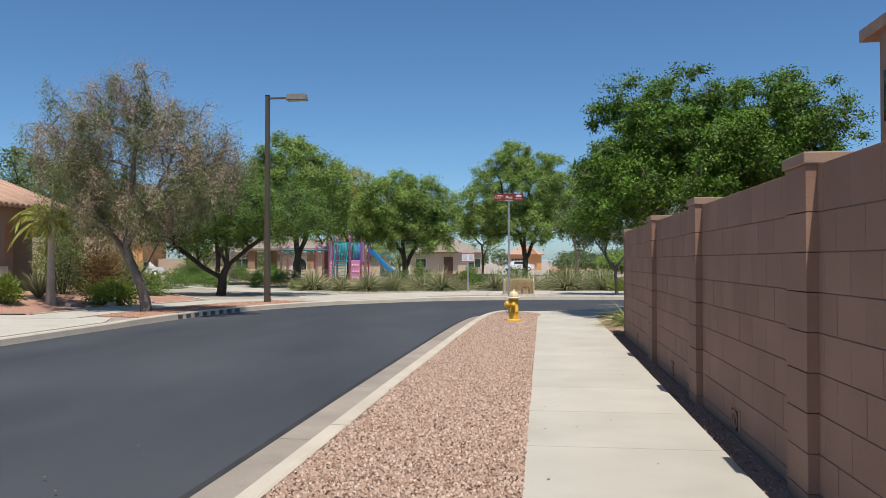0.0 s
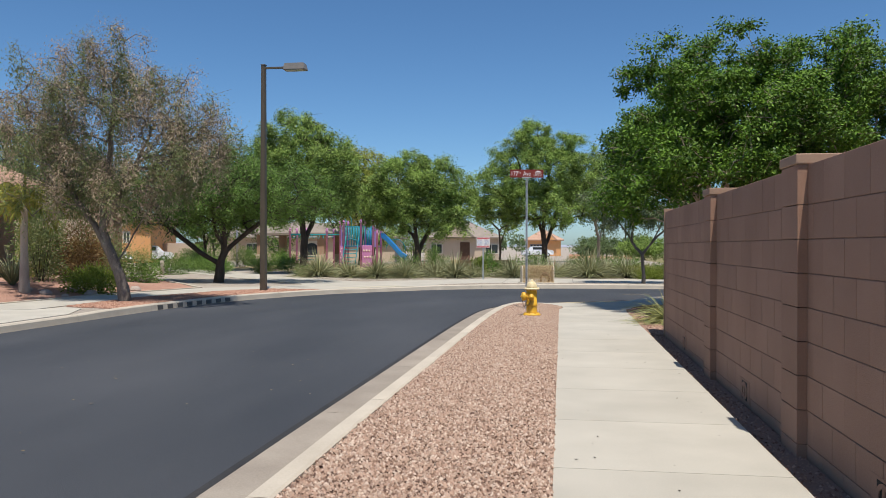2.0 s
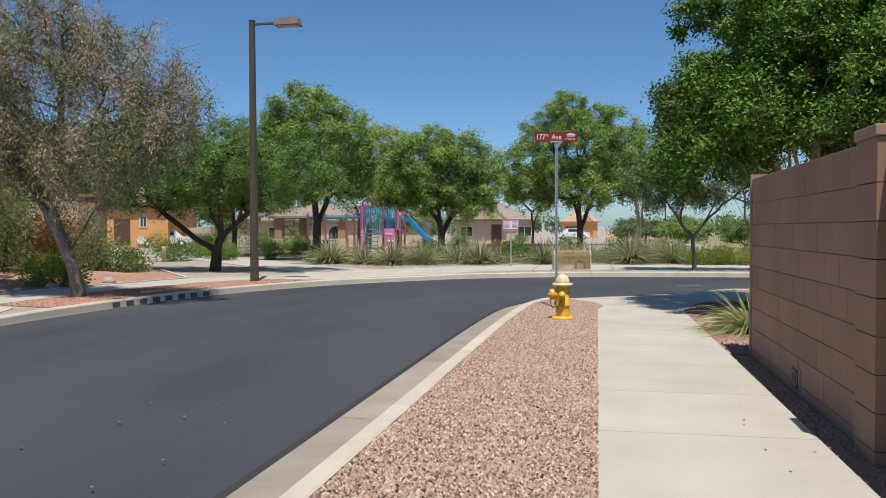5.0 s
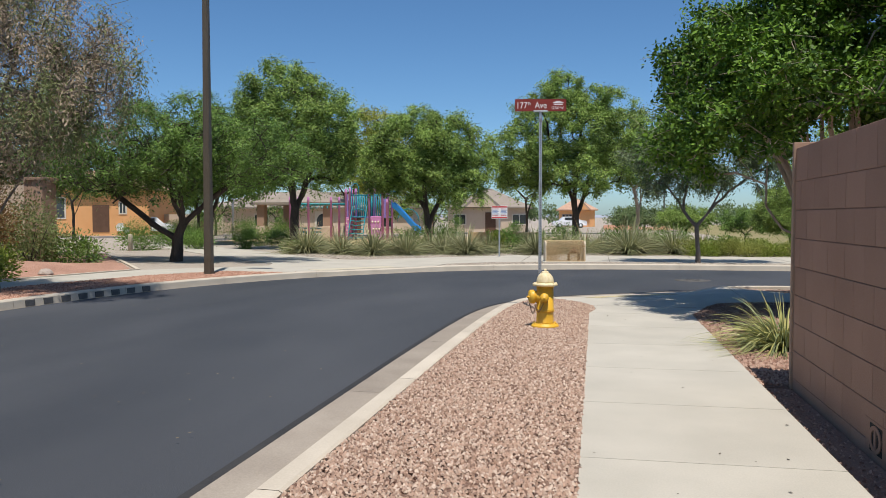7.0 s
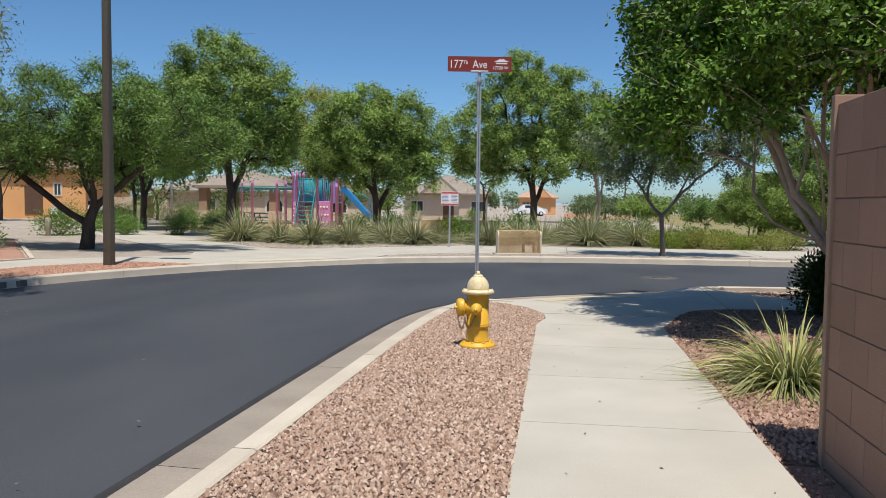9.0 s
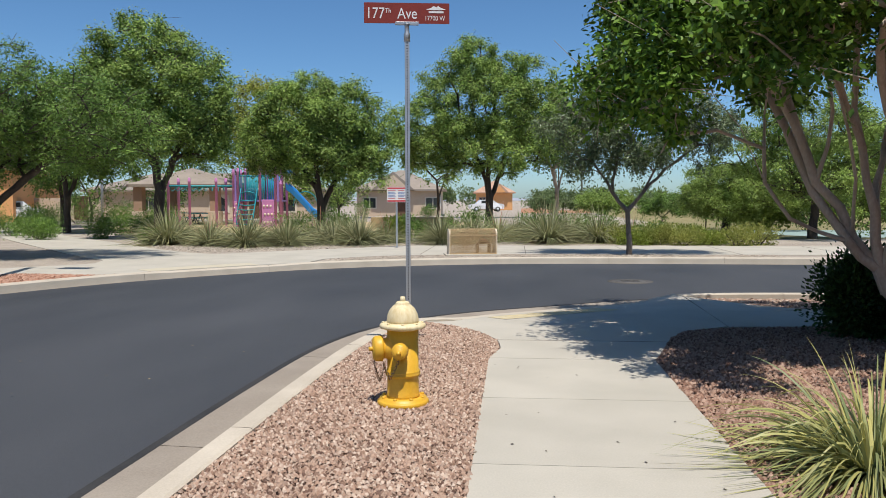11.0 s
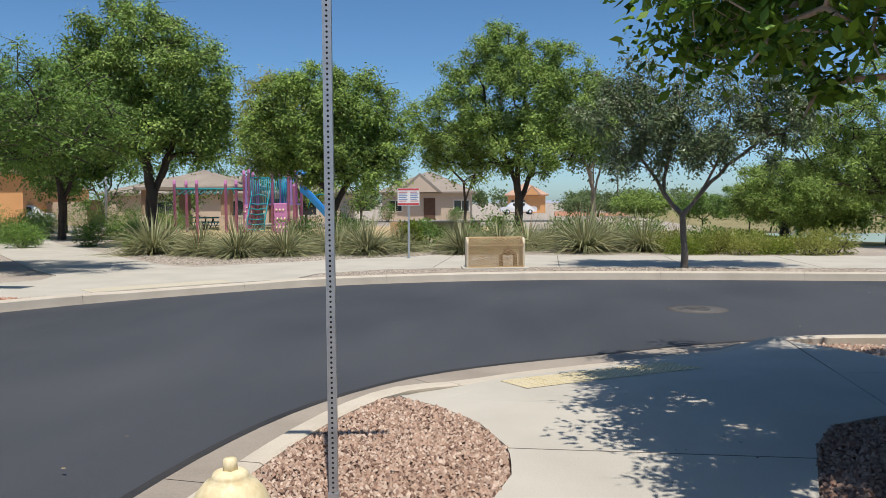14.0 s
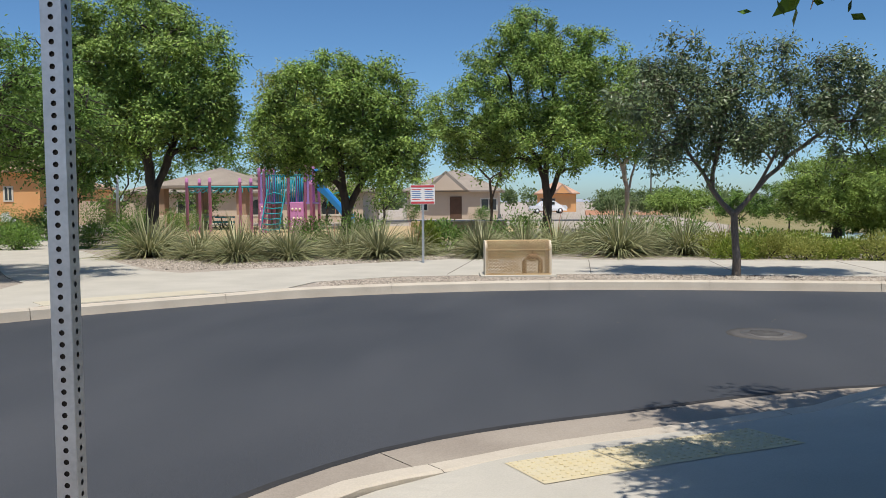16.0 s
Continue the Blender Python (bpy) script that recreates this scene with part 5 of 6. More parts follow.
for k in range(14):
    a = rng.uniform(0, 6.28)
    bm = bmesh.new()
    bmesh.ops.create_icosphere(bm, subdivisions=2, radius=rng.uniform(0.1, 0.24))
    for v in bm.verts:
        v.co *= 1 + 0.25 * noise.noise(v.co * 7 + Vector((k, 0, 0)))
        v.co.z *= 0.7
    rk = part("boulder", bm, M["rock"])
    rx_, ry_ = -15.4 + rng.uniform(-0.9, 0.8), 26.6 + rng.uniform(-2.0, 1.8)
    rk.location = (rx_, ry_, yard_z(rx_, ry_) + 0.04)
    tagged(rk, "pale rounded landscape rock on red gravel", "rock", "landscape rocks")


# ---------- street furniture ----------
def text_mesh(s, size, depth=0.0):
    cu = bpy.data.curves.new("text", "FONT")
    cu.body, cu.size, cu.extrude = s, size, depth
    tmp = bpy.data.objects.new("text", cu)
    scene.collection.objects.link(tmp)
    me = bpy.data.meshes.new_from_object(tmp.evaluated_get(bpy.context.evaluated_depsgraph_get()))
    bpy.data.objects.remove(tmp)
    bpy.data.curves.remove(cu)
    return me


# fire hydrant
hy = thing("fire_hydrant", pose(-0.71, 20.05, -0.012, 0, 0, 8) @ Matrix.Diagonal((1.05, 1.05, 1.055, 1)), "yellow cast-iron fire hydrant with a faded cream bonnet on pink gravel", "fire hydrant")
part("base_flange", lathe([(0.0, 0.0), (0.175, 0.0), (0.182, 0.012), (0.182, 0.03), (0.172, 0.04), (0.165, 0.042), (0.163, 0.055), (0.12, 0.06), (0.0, 0.06)], 36), M["yellow"], hy)
part("barrel", lathe([(0.0, 0.055), (0.122, 0.055), (0.112, 0.075), (0.110, 0.2), (0.110, 0.205), (0.122, 0.21), (0.124, 0.222), (0.119, 0.228), (0.121, 0.234), (0.118, 0.245), (0.110, 0.252), (0.110, 0.54), (0.0, 0.54)], 36), M["yellow"], hy)
part("bonnet_flange", lathe([(0.0, 0.53), (0.11, 0.53), (0.158, 0.543), (0.163, 0.553), (0.16, 0.567), (0.15, 0.573), (0.12, 0.58), (0.0, 0.58)], 36), M["cream"], hy)
part("bonnet", lathe([(0.0, 0.57), (0.112, 0.57), (0.112, 0.6), (0.106, 0.635), (0.09, 0.67), (0.066, 0.697), (0.05, 0.705), (0.05, 0.712), (0.044, 0.722), (0.03, 0.727), (0.0, 0.727)], 30), M["cream"], hy)
part("operating_nut", lathe([(0.0, 0.72), (0.021, 0.72), (0.019, 0.758), (0.0, 0.76)], 5), M["cream"], hy)
for j in range(8):
    a = 2 * math.pi * (j + 0.5) / 8
    part("bolt", lathe([(0.0, 0.05), (0.014, 0.05), (0.014, 0.069), (0.0, 0.07)], 6, m=Matrix.Translation((0.146 * math.cos(a), 0.146 * math.sin(a), 0))), M["yellow"], hy)
for j in range(8):
    a = 2 * math.pi * j / 8
    part("bolt", lathe([(0.0, 0.572), (0.010, 0.572), (0.010, 0.584), (0.0, 0.585)], 6, m=Matrix.Translation((0.138 * math.cos(a), 0.138 * math.sin(a), 0))), M["cream"], hy)


def nozzle(name, az, r, reach, z, cap_r):
    m = pose(0, 0, z, 0, 0, az) @ pose(0, 0, 0, 0, 90, 0)
    ob = part(name, lathe([(0.0, 0.05), (r * 1.25, 0.05), (r * 1.15, 0.10), (r, 0.12), (r, reach - 0.02), (0.0, reach - 0.02)], 24, m=m), M["yellow"], hy)
    part("cap", lathe([(0.0, reach - 0.022), (cap_r, reach - 0.022), (cap_r * 1.03, reach - 0.01), (cap_r, reach + 0.03), (cap_r * 0.85, reach + 0.045), (0.0, reach + 0.048)], 24, m=m), M["yellow"], ob)
    part("cap_nut", lathe([(0.0, reach + 0.04), (0.017, reach + 0.04), (0.015, reach + 0.075), (0.0, reach + 0.076)], 5, m=m), M["yellow"], ob)
    return ob


nozzle("pumper_outlet", 188, 0.072, 0.165, 0.40, 0.088)
nozzle("hose_outlet", 262, 0.047, 0.15, 0.40, 0.055)
nozzle("hose_outlet", 98, 0.047, 0.15, 0.40, 0.055)


def chain(points, n):
    """Small oval links along a sagging line."""
    bm = bmesh.new()
    line = resample(np.array([(p[0], p[1]) for p in points]), n)
    zz = np.interp(np.linspace(0, 1, n), np.linspace(0, 1, len(points)), [p[2] for p in points])
    for k in range(n):
        c = Vector((*line[k], zz[k]))
        ring = []
        for j in range(8):
            a = 2 * math.pi * j / 8
            q = Vector((0.0, 0.007 * math.cos(a), 0.012 * math.sin(a))) if k % 2 else Vector((0.007 * math.cos(a), 0.0, 0.012 * math.sin(a)))
            ring.append(c + q)
        pipe(ring, 0.0024, 4, bm, closed=True)
    return bm


part("chain", chain([(-0.195, -0.03, 0.33), (-0.20, -0.035, 0.27), (-0.19, -0.05, 0.22), (-0.17, -0.07, 0.19), (-0.145, -0.08, 0.22), (-0.125, -0.07, 0.30)], 24), M["rust_chain"], hy, "rusty chain hanging from a cap")
part("chain", chain([(-0.02, -0.175, 0.36), (-0.05, -0.16, 0.27), (-0.09, -0.13, 0.21), (-0.12, -0.09, 0.25), (-0.135, -0.06, 0.3)], 22), M["rust_chain"], hy, "rusty chain hanging from a cap")

# street name sign on a perforated square post
sp = thing("street_sign", pose(-0.9, 21.8, -0.02, 0, 0, 9), "maroon street name sign on a perforated galvanised square post", "street sign")
W = 0.0222
bm = bmesh.new()
H0, H1, PITCH, HR = -0.1, 3.03, 0.0254, 0.0062
for axis in range(4):
    m = pose(0, 0, 0, 0, 0, 90 * axis)
    n = int((H1 - H0) / PITCH)
    for k in range(n):
        zc = H0 + PITCH * (k + 0.5)
        sq = [(-W, zc - PITCH / 2), (0, zc - PITCH / 2), (W, zc - PITCH / 2), (W, zc), (W, zc + PITCH / 2), (0, zc + PITCH / 2), (-W, zc + PITCH / 2), (-W, zc)]
        ang = [225, 270, 315, 0, 45, 90, 135, 180]
        o = [bm.verts.new(m @ Vector((x, -W, z))) for x, z in sq]
        h = [bm.verts.new(m @ Vector((HR * math.cos(radians(a)), -W, zc + HR * math.sin(radians(a))))) for a in ang]
        for j in range(8):
            bm.faces.new((o[j], o[(j + 1) % 8], h[(j + 1) % 8], h[j]))
bmesh.ops.remove_doubles(bm, verts=bm.verts[:], dist=0.0004)
part("post", bm, M["galv"], sp, "perforated square steel post")
# added solid core: its near-black colour paints the shade inside the tube
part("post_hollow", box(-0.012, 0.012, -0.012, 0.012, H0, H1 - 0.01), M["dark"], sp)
part("sleeve", box(-0.027, 0.027, -0.027, 0.027, -0.1, 0.06), M["galv"], sp)
part("bracket", lathe([(0.0, 3.0), (0.03, 3.0), (0.03, 3.07), (0.022, 3.09), (0.022, 3.15), (0.03, 3.16), (0.03, 3.17), (0.0, 3.17)], 12), M["galv"], sp)
part("bracket_bar", box(-0.11, 0.11, -0.014, 0.014, 3.155, 3.185, 0.003), M["galv"], sp)
blade = part("name_plate", box(-0.40, 0.40, -0.003, 0.003, 3.17, 3.36), M["sign_red"], sp, "maroon plate lettered 177th Ave 17700 W")
for side_ in (0, 1):
    def put(s, size, x, z):
        me = text_mesh(s, size, 0.0008)
        me.materials.append(M["white"])
        ob = new("lettering", me)
        ob.parent = blade
        ob.matrix_basis = (pose(x, -0.0042, z, 90, 0, 0) if side_ == 0 else pose(-x, 0.0042, z, 90, 0, 180)) @ Matrix.Diagonal((0.82, 1, 1, 1))
    put("177", 0.145, -0.385, 3.215)
    put("Th", 0.065, -0.205, 3.265)
    put("Ave", 0.145, -0.09, 3.215)
    put("17700 W", 0.062, 0.165, 3.2)
    m = pose(0, 0, 0, 0, 0, 180 * side_)
    bm = bmesh.new()
    pts = [(0.18, 3.300), (0.23, 3.318), (0.255, 3.335), (0.275, 3.322), (0.295, 3.335), (0.32, 3.318), (0.37, 3.300), (0.32, 3.296), (0.23, 3.296)]
    vs = [bm.verts.new(m @ Vector((x, -0.0045, z))) for x, z in pts]
    bm.faces.new(vs)
    part("emblem", bm, M["white"], blade)
    part("small_line", box(0.205, 0.345, -0.0045, -0.0041, 3.268, 3.286) if side_ == 0 else box(-0.345, -0.205, 0.0041, 0.0045, 3.268, 3.286), M["white"], blade)

# street lamp
lp = thing("street_lamp", (-10.39, 29.27, OUT_Z), "tall bronze square street lamp with a shoebox head", "street lamp")
bm = bmesh.new()
lo, hi, LH = 0.105, 0.075, 7.88
va = [bm.verts.new((x * lo, y * lo, -0.1)) for x, y in ((-1, -1), (1, -1), (1, 1), (-1, 1))]
vb = [bm.verts.new((x * hi, y * hi, LH)) for x, y in ((-1, -1), (1, -1), (1, 1), (-1, 1))]
for i in range(4):
    bm.faces.new((va[i], va[(i + 1) % 4], vb[(i + 1) % 4], vb[i]))
bm.faces.new(vb)
bmesh.ops.bevel(bm, geom=[e for e in bm.edges if abs(e.verts[0].co.z - e.verts[1].co.z) > 1], offset=0.02, segments=3, affect="EDGES")
part("pole", bm, M["pole"], lp)
part("pole_cap", box(-0.085, 0.085, -0.085, 0.085, LH, LH + 0.03, 0.008), M["pole"], lp)
part("arm", box(0.07, 0.82, -0.035, 0.035, LH - 0.13, LH - 0.06, 0.008), M["pole"], lp)
bm = bmesh.new()
lo_ = [bm.verts.new(p) for p in ((0.76, -0.2, LH - 0.2), (1.55, -0.2, LH - 0.2), (1.55, 0.2, LH - 0.2), (0.76, 0.2, LH - 0.2))]
hi_ = [bm.verts.new(p) for p in ((0.80, -0.17, LH + 0.03), (1.5, -0.17, LH + 0.03), (1.5, 0.17, LH + 0.03), (0.80, 0.17, LH + 0.03))]
bm.faces.new(lo_), bm.faces.new(hi_)
for i in range(4):
    bm.faces.new((lo_[i], lo_[(i + 1) % 4], hi_[(i + 1) % 4], hi_[i]))
bmesh.ops.bevel(bm, geom=bm.edges[:], offset=0.012, segments=2, affect="EDGES")
part("lamp_head", bm, M["lamp_grey"], lp)
part("lens", box(0.84, 1.47, -0.15, 0.15, LH - 0.212, LH - 0.198), M["lens"], lp, "pale flat glass lens")
part("hand_hole", box(-0.045, 0.045, -0.108, -0.098, 0.35, 0.55, 0.004), M["pole"], lp)

# backflow preventer under an expanded-metal cage
cg = thing("backflow_cage", pose(-1.69, 36.62, OUT_Z + 0.0, 0, 0, 10), "tan expanded-metal cage over bronze backflow pipes on a concrete pad", "utility cage")
CW, CD, CH = 1.33, 0.62, 0.74
part("pad", box(-0.12, CW + 0.12, -0.12, CD + 0.12, -0.1, 0.035, 0.01), M["concrete"], cg)


def side_profile(n=8):
    pts = [(0.0, 0.03), (0.0, CH - 0.16)]
    pts += [(0.16 - 0.16 * math.cos(math.pi / 2 * k / n), CH - 0.16 + 0.16 * math.sin(math.pi / 2 * k / n)) for k in range(1, n + 1)]
    pts += [(CD - 0.16 + 0.16 * math.sin(math.pi / 2 * k / n), CH - 0.16 + 0.16 * math.cos(math.pi / 2 * k / n)) for k in range(0, n + 1)]
    return pts + [(CD, 0.03)]


for x in (0.0, CW):
    bm = bmesh.new()
    a = [bm.verts.new((x - 0.025, y, z)) for y, z in side_profile()]
    b = [bm.verts.new((x + 0.025, y, z)) for y, z in side_profile()]
    bm.faces.new(a), bm.faces.new(b)
    for i in range(len(a)):
        j = (i + 1) % len(a)
        bm.faces.new((a[i], a[j], b[j], b[i]))
    part("end_plate", bm, M["cage_rim"], cg, "cream end plate")
prof = side_profile()
segs = []
for (y0, z0), (y1, z1) in zip(prof, prof[1:]):
    n = max(1, int(math.hypot(y1 - y0, z1 - z0) / 0.03))
    segs += [(y0 + (y1 - y0) * k / n, z0 + (z1 - z0) * k / n) for k in range(n)]
segs.append(prof[-1])
edges = []
nx = 46
for i, (y, z) in enumerate(segs[:-1]):
    y2, z2 = segs[i + 1]
    for k in range(nx):
        xa, xb = CW * (k + 0.5 * (i % 2)) / nx, CW * (k + 0.5 * ((i + 1) % 2)) / nx
        edges.append((xa, y, z, 0.0042, xb, y2, z2, 0.0042))
        edges.append((min(CW, xa), y, z, 0.0042, max(0.0, min(CW, xb - (CW / nx if i % 2 == 0 else -CW / nx))), y2, z2, 0.0042))
v, f = tubes(edges, 4)
part("mesh_skin", npmesh("mesh_skin", v, f, M["cage"]), None, cg, "tan expanded-metal skin")
for z in (0.05, CH - 0.18):
    part("rail", box(0, CW, -0.006, 0.014, z - 0.015, z + 0.015), M["cage"], cg)
part("pipework", pipe([(0.82, 0.3, -0.05), (0.82, 0.3, 0.3), (0.86, 0.3, 0.36), (1.12, 0.3, 0.36), (1.16, 0.3, 0.3), (1.16, 0.3, -0.05)], 0.05, 10), M["brass"], cg, "bronze pipe loop")
part("valve_body", lathe([(0.0, -0.11), (0.06, -0.11), (0.085, -0.05), (0.085, 0.05), (0.06, 0.11), (0.0, 0.11)], 14, m=pose(0.99, 0.3, 0.38, 0, 90, 0)), M["brass"], cg)
part("valve_handle", lathe([(0.0, 0.0), (0.012, 0.0), (0.012, 0.09), (0.05, 0.095), (0.05, 0.11), (0.0, 0.11)], 12, m=pose(0.99, 0.3, 0.45)), M["brass"], cg)

# park notice
nt_ = thing("notice_sign", pose(-3.74, 40.3, OUT_Z, 0, 0, 8), "white park rules notice with red bands on a grey post", "sign")
part("post", box(-0.03, 0.03, -0.02, 0.02, -0.1, 1.62), M["galv"], nt_)
bd = part("board", box(-0.31, 0.31, -0.03, -0.022, 1.5, 2.0), M["white"], nt_)
for z0, z1, mm in ((1.93, 1.985, "notice_red"), (1.515, 1.57, "notice_red")):
    part("band", box(-0.30, 0.30, -0.034, -0.0315, z0, z1), M[mm], bd)
for r in range(6):
    for c, (a, b) in enumerate(((-0.28, -0.03), (0.03, 0.28))):
        z = 1.88 - 0.05 * r
        part("text_bar", box(a + 0.02 * ((r * 3 + c) % 3), b - 0.03 * ((r + c) % 2), -0.0338, -0.0315, z - 0.012, z + 0.008), M["notice_red" if r in (0, 5) else "notice_blue"], bd)

# manhole cover and kerb inlet
mh = thing("manhole_cover", (2.4, 30.22, -0.117), "round iron manhole cover in the asphalt with a worn concrete collar", "manhole cover")
part("collar", lathe([(0.30, -0.05), (0.45, -0.05), (0.45, 0.0), (0.30, 0.001)], 32), M["asphalt_edge"], mh)
part("cover", lathe([(0.0, -0.05), (0.295, -0.05), (0.295, 0.004), (0.0, 0.006)], 32), M["iron"], mh)
for k in range(7):
    part("rib", box(-0.2 + 0.01 * abs(k - 3) * 2, 0.2 - 0.01 * abs(k - 3) * 2, -0.011 + 0.062 * (k - 3), 0.011 + 0.062 * (k - 3), 0.004, 0.011), M["iron"], mh)
inl = thing("kerb_inlet", (0, 0, 0), "row of storm drain slots cast in the kerb", "drain", kind="structure")
ol = [q for q in offset_line(outer, -0.035) if 22.6 < q[1] < 26.7]
ol = resample(np.array(ol), 17)
# solid blocks in the dark iron colour stand in for the slots' shaded openings
for k in range(0, 16, 2):
    a, b = Vector((*ol[k], 0)), Vector((*ol[k + 1], 0))
    d = (b - a).normalized()
    nrm = Vector((-d.y, d.x, 0))
    bm = bmesh.new()
    pts = [a - nrm * 0.012, b - nrm * 0.012, b + nrm * 0.05, a + nrm * 0.05]
    slab([(p.x, p.y) for p in pts], OUT_ROAD + 0.01, OUT_Z - 0.035, bm)
    part("slot", bm, M["iron"], inl)

# ---------- playground ----------
ps = thing("play_structure", Matrix.Translation((-14.6, 60.5, OUT_Z)) @ Matrix.Diagonal((1, 1, 1.14, 1)), "pink, teal and purple playground climbing structure with a blue slide", "playground")
FRONT = [-1.7, -1.42, -0.1, 0.82, 1.12]
for k, x in enumerate(FRONT):
    for y in (-0.6, 0.7):
        top = (3.0, 3.05, 3.1, 3.1, 2.4)[k]
        part("post", lathe([(0.078, -0.1), (0.078, top - 0.22), (0.092, top - 0.2), (0.092, top - 0.16), (0.078, top - 0.14), (0.078, top - 0.03), (0.05, top), (0.0, top + 0.01)], 12, m=Matrix.Translation((x, y, 0))), M["play_pink"], ps)
part("deck", box(-1.72, 1.14, -0.65, 0.75, 1.32, 1.4), M["play_purple"], ps)
for x0, x1 in ((-1.36, -0.18), (-0.02, 0.76)):
    for y in (-0.62, 0.72):
        for x in np.arange(x0 + 0.06, x1, 0.125):
            part("bar", pipe([(x, y, 1.4), (x, y, 2.62)], 0.026, 6), M["play_teal" if y < 0 or x < -0.2 else "play_blue"], ps)
        part("top_rail", pipe([(x0, y, 2.64), (x1, y, 2.64)], 0.034, 6), M["play_teal"], ps)
    part("hoop_rail", pipe([(x0 + 0.05, -0.62, 2.6), (x0 + 0.06, -0.62, 3.1), (x0 + 0.2, -0.62, 3.32), (x0 + 0.42, -0.62, 3.32), (x0 + 0.55, -0.62, 3.1), (x0 + 0.56, -0.62, 2.6)], 0.03, 6), M["play_teal"], ps)
for x in (-1.58, 0.97):
    part("screen_slat", box(x - 0.06, x + 0.06, -0.63, -0.6, 1.4, 2.7, 0.01), M["play_purple"], ps)
part("canopy", lathe([(0.0, 3.06), (0.3, 2.9), (0.34, 2.8), (0.0, 2.82)], 12, m=Matrix.Translation((1.3, 0.3, 0))), M["play_blue"], ps)
cl2 = part("climbing_panel", box(-1.66, -1.46, -0.74, -0.66, 0.0, 1.35, 0.015), M["play_pink"], ps)
for k in range(6):
    part("hold", lathe([(0.05, 0.0), (0.035, 0.04), (0.0, 0.05)], 7, m=pose(-1.61 + 0.1 * (k % 2), -0.735, 0.2 + 0.2 * k, 90, 0, 0)), M["cage_rim"], cl2)
cl = part("climbing_wall", box(0.03, 0.76, -0.78, -0.66, 0.0, 1.42, 0.03), M["play_pink"], ps)
for k in range(9):
    x, z = 0.17 + 0.2 * (k % 3) + 0.06 * (k // 3 % 2), 0.25 + 0.42 * (k // 3)
    part("hold", lathe([(0.075, 0.0), (0.055, 0.045), (0.0, 0.055)], 7, m=pose(x, -0.775, z, 90, 0, 0)), M["cage_rim"], cl)
for x in (-1.28, -0.3):
    part("climber_rail", pipe([(x, -1.5, -0.05), (x + 0.02, -1.35, 0.6), (x + 0.03, -1.05, 1.2), (x + 0.03, -0.7, 1.75), (x + 0.02, -0.62, 2.0)], 0.036, 7), M["play_teal"], ps)
for k in range(6):
    part("rung", pipe([(-1.27, -1.46 + 0.13 * k, 0.2 + 0.24 * k), (-0.8, -1.6 + 0.13 * k, 0.16 + 0.24 * k), (-0.29, -1.46 + 0.13 * k, 0.2 + 0.24 * k)], 0.03, 6), M["play_teal"], ps)
part("climber_arch", pipe([(-1.26, -0.68, 1.4), (-1.2, -0.8, 1.75), (-0.78, -0.85, 1.85), (-0.36, -0.8, 1.75), (-0.3, -0.68, 1.4)], 0.03, 6), M["play_teal"], ps)
bm = bmesh.new()
sl = [(1.3, 0.2, 2.0), (1.7, 0.1, 1.75), (2.4, -0.1, 1.15), (2.9, -0.25, 0.7), (3.3, -0.35, 0.5)]
secs = []
for x, y, z in sl:
    secs.append([bm.verts.new((x + 0.0, y + dy, z + dz)) for dy, dz in ((-0.36, 0.28), (-0.30, 0.26), (-0.26, 0.02), (0.26, 0.02), (0.30, 0.26), (0.36, 0.28), (0.32, -0.05), (-0.32, -0.05))])
for a, b in zip(secs, secs[1:]):
    for i in range(8):
        bm.faces.new((a[i], a[(i + 1) % 8], b[(i + 1) % 8], b[i]))
bm.faces.new(secs[0]), bm.faces.new(secs[-1])
part("slide", bm, M["play_blue"], ps, "blue plastic slide")
part("slide_leg", pipe([(2.9, -0.25, 0.65), (2.9, -0.25, -0.05)], 0.04, 6), M["play_pink"], ps)
part("globe_climber", pipe([(2.2 + 0.75 * math.cos(a), 0.9, 1.1 + 0.75 * math.sin(a)) for a in np.linspace(0, math.pi, 9)], 0.03, 6), M["play_teal"], ps)
for x, y in ((-5.1, -1.9), (-3.84, -1.9), (-5.0, -0.7), (-2.6, -1.0), (-2.2, -0.5)):
    part("post", lathe([(0.078, -0.1), (0.078, 2.3), (0.092, 2.32), (0.092, 2.36), (0.078, 2.38), (0.078, 2.5), (0.05, 2.53), (0.0, 2.54)], 12, m=Matrix.Translation((x, y, 0))), M["play_pink"], ps)
part("ladder_rail", pipe([(-5.1, -1.9, 2.12), (-3.84, -1.9, 2.12), (-2.6, -1.0, 2.12), (-1.7, -0.6, 2.12)], 0.045, 6), M["play_teal"], ps)
part("ladder_rail", pipe([(-5.0, -0.7, 2.12), (-3.6, -0.7, 2.12), (-2.2, -0.5, 2.12), (-1.7, 0.2, 2.12)], 0.045, 6), M["play_teal"], ps)
for k in range(10):
    x = -5.0 + 0.3 * k
    y0, y1 = -1.9 + max(0, x + 3.84) * 0.73, -0.7
    part("ring_grip", pipe([(x, y0, 2.1), (x + 0.02, y0 + 0.12, 1.92), (x + 0.02, y0 + 0.3, 1.86), (x, y1, 2.1)], 0.022, 5), M["play_teal"], ps)

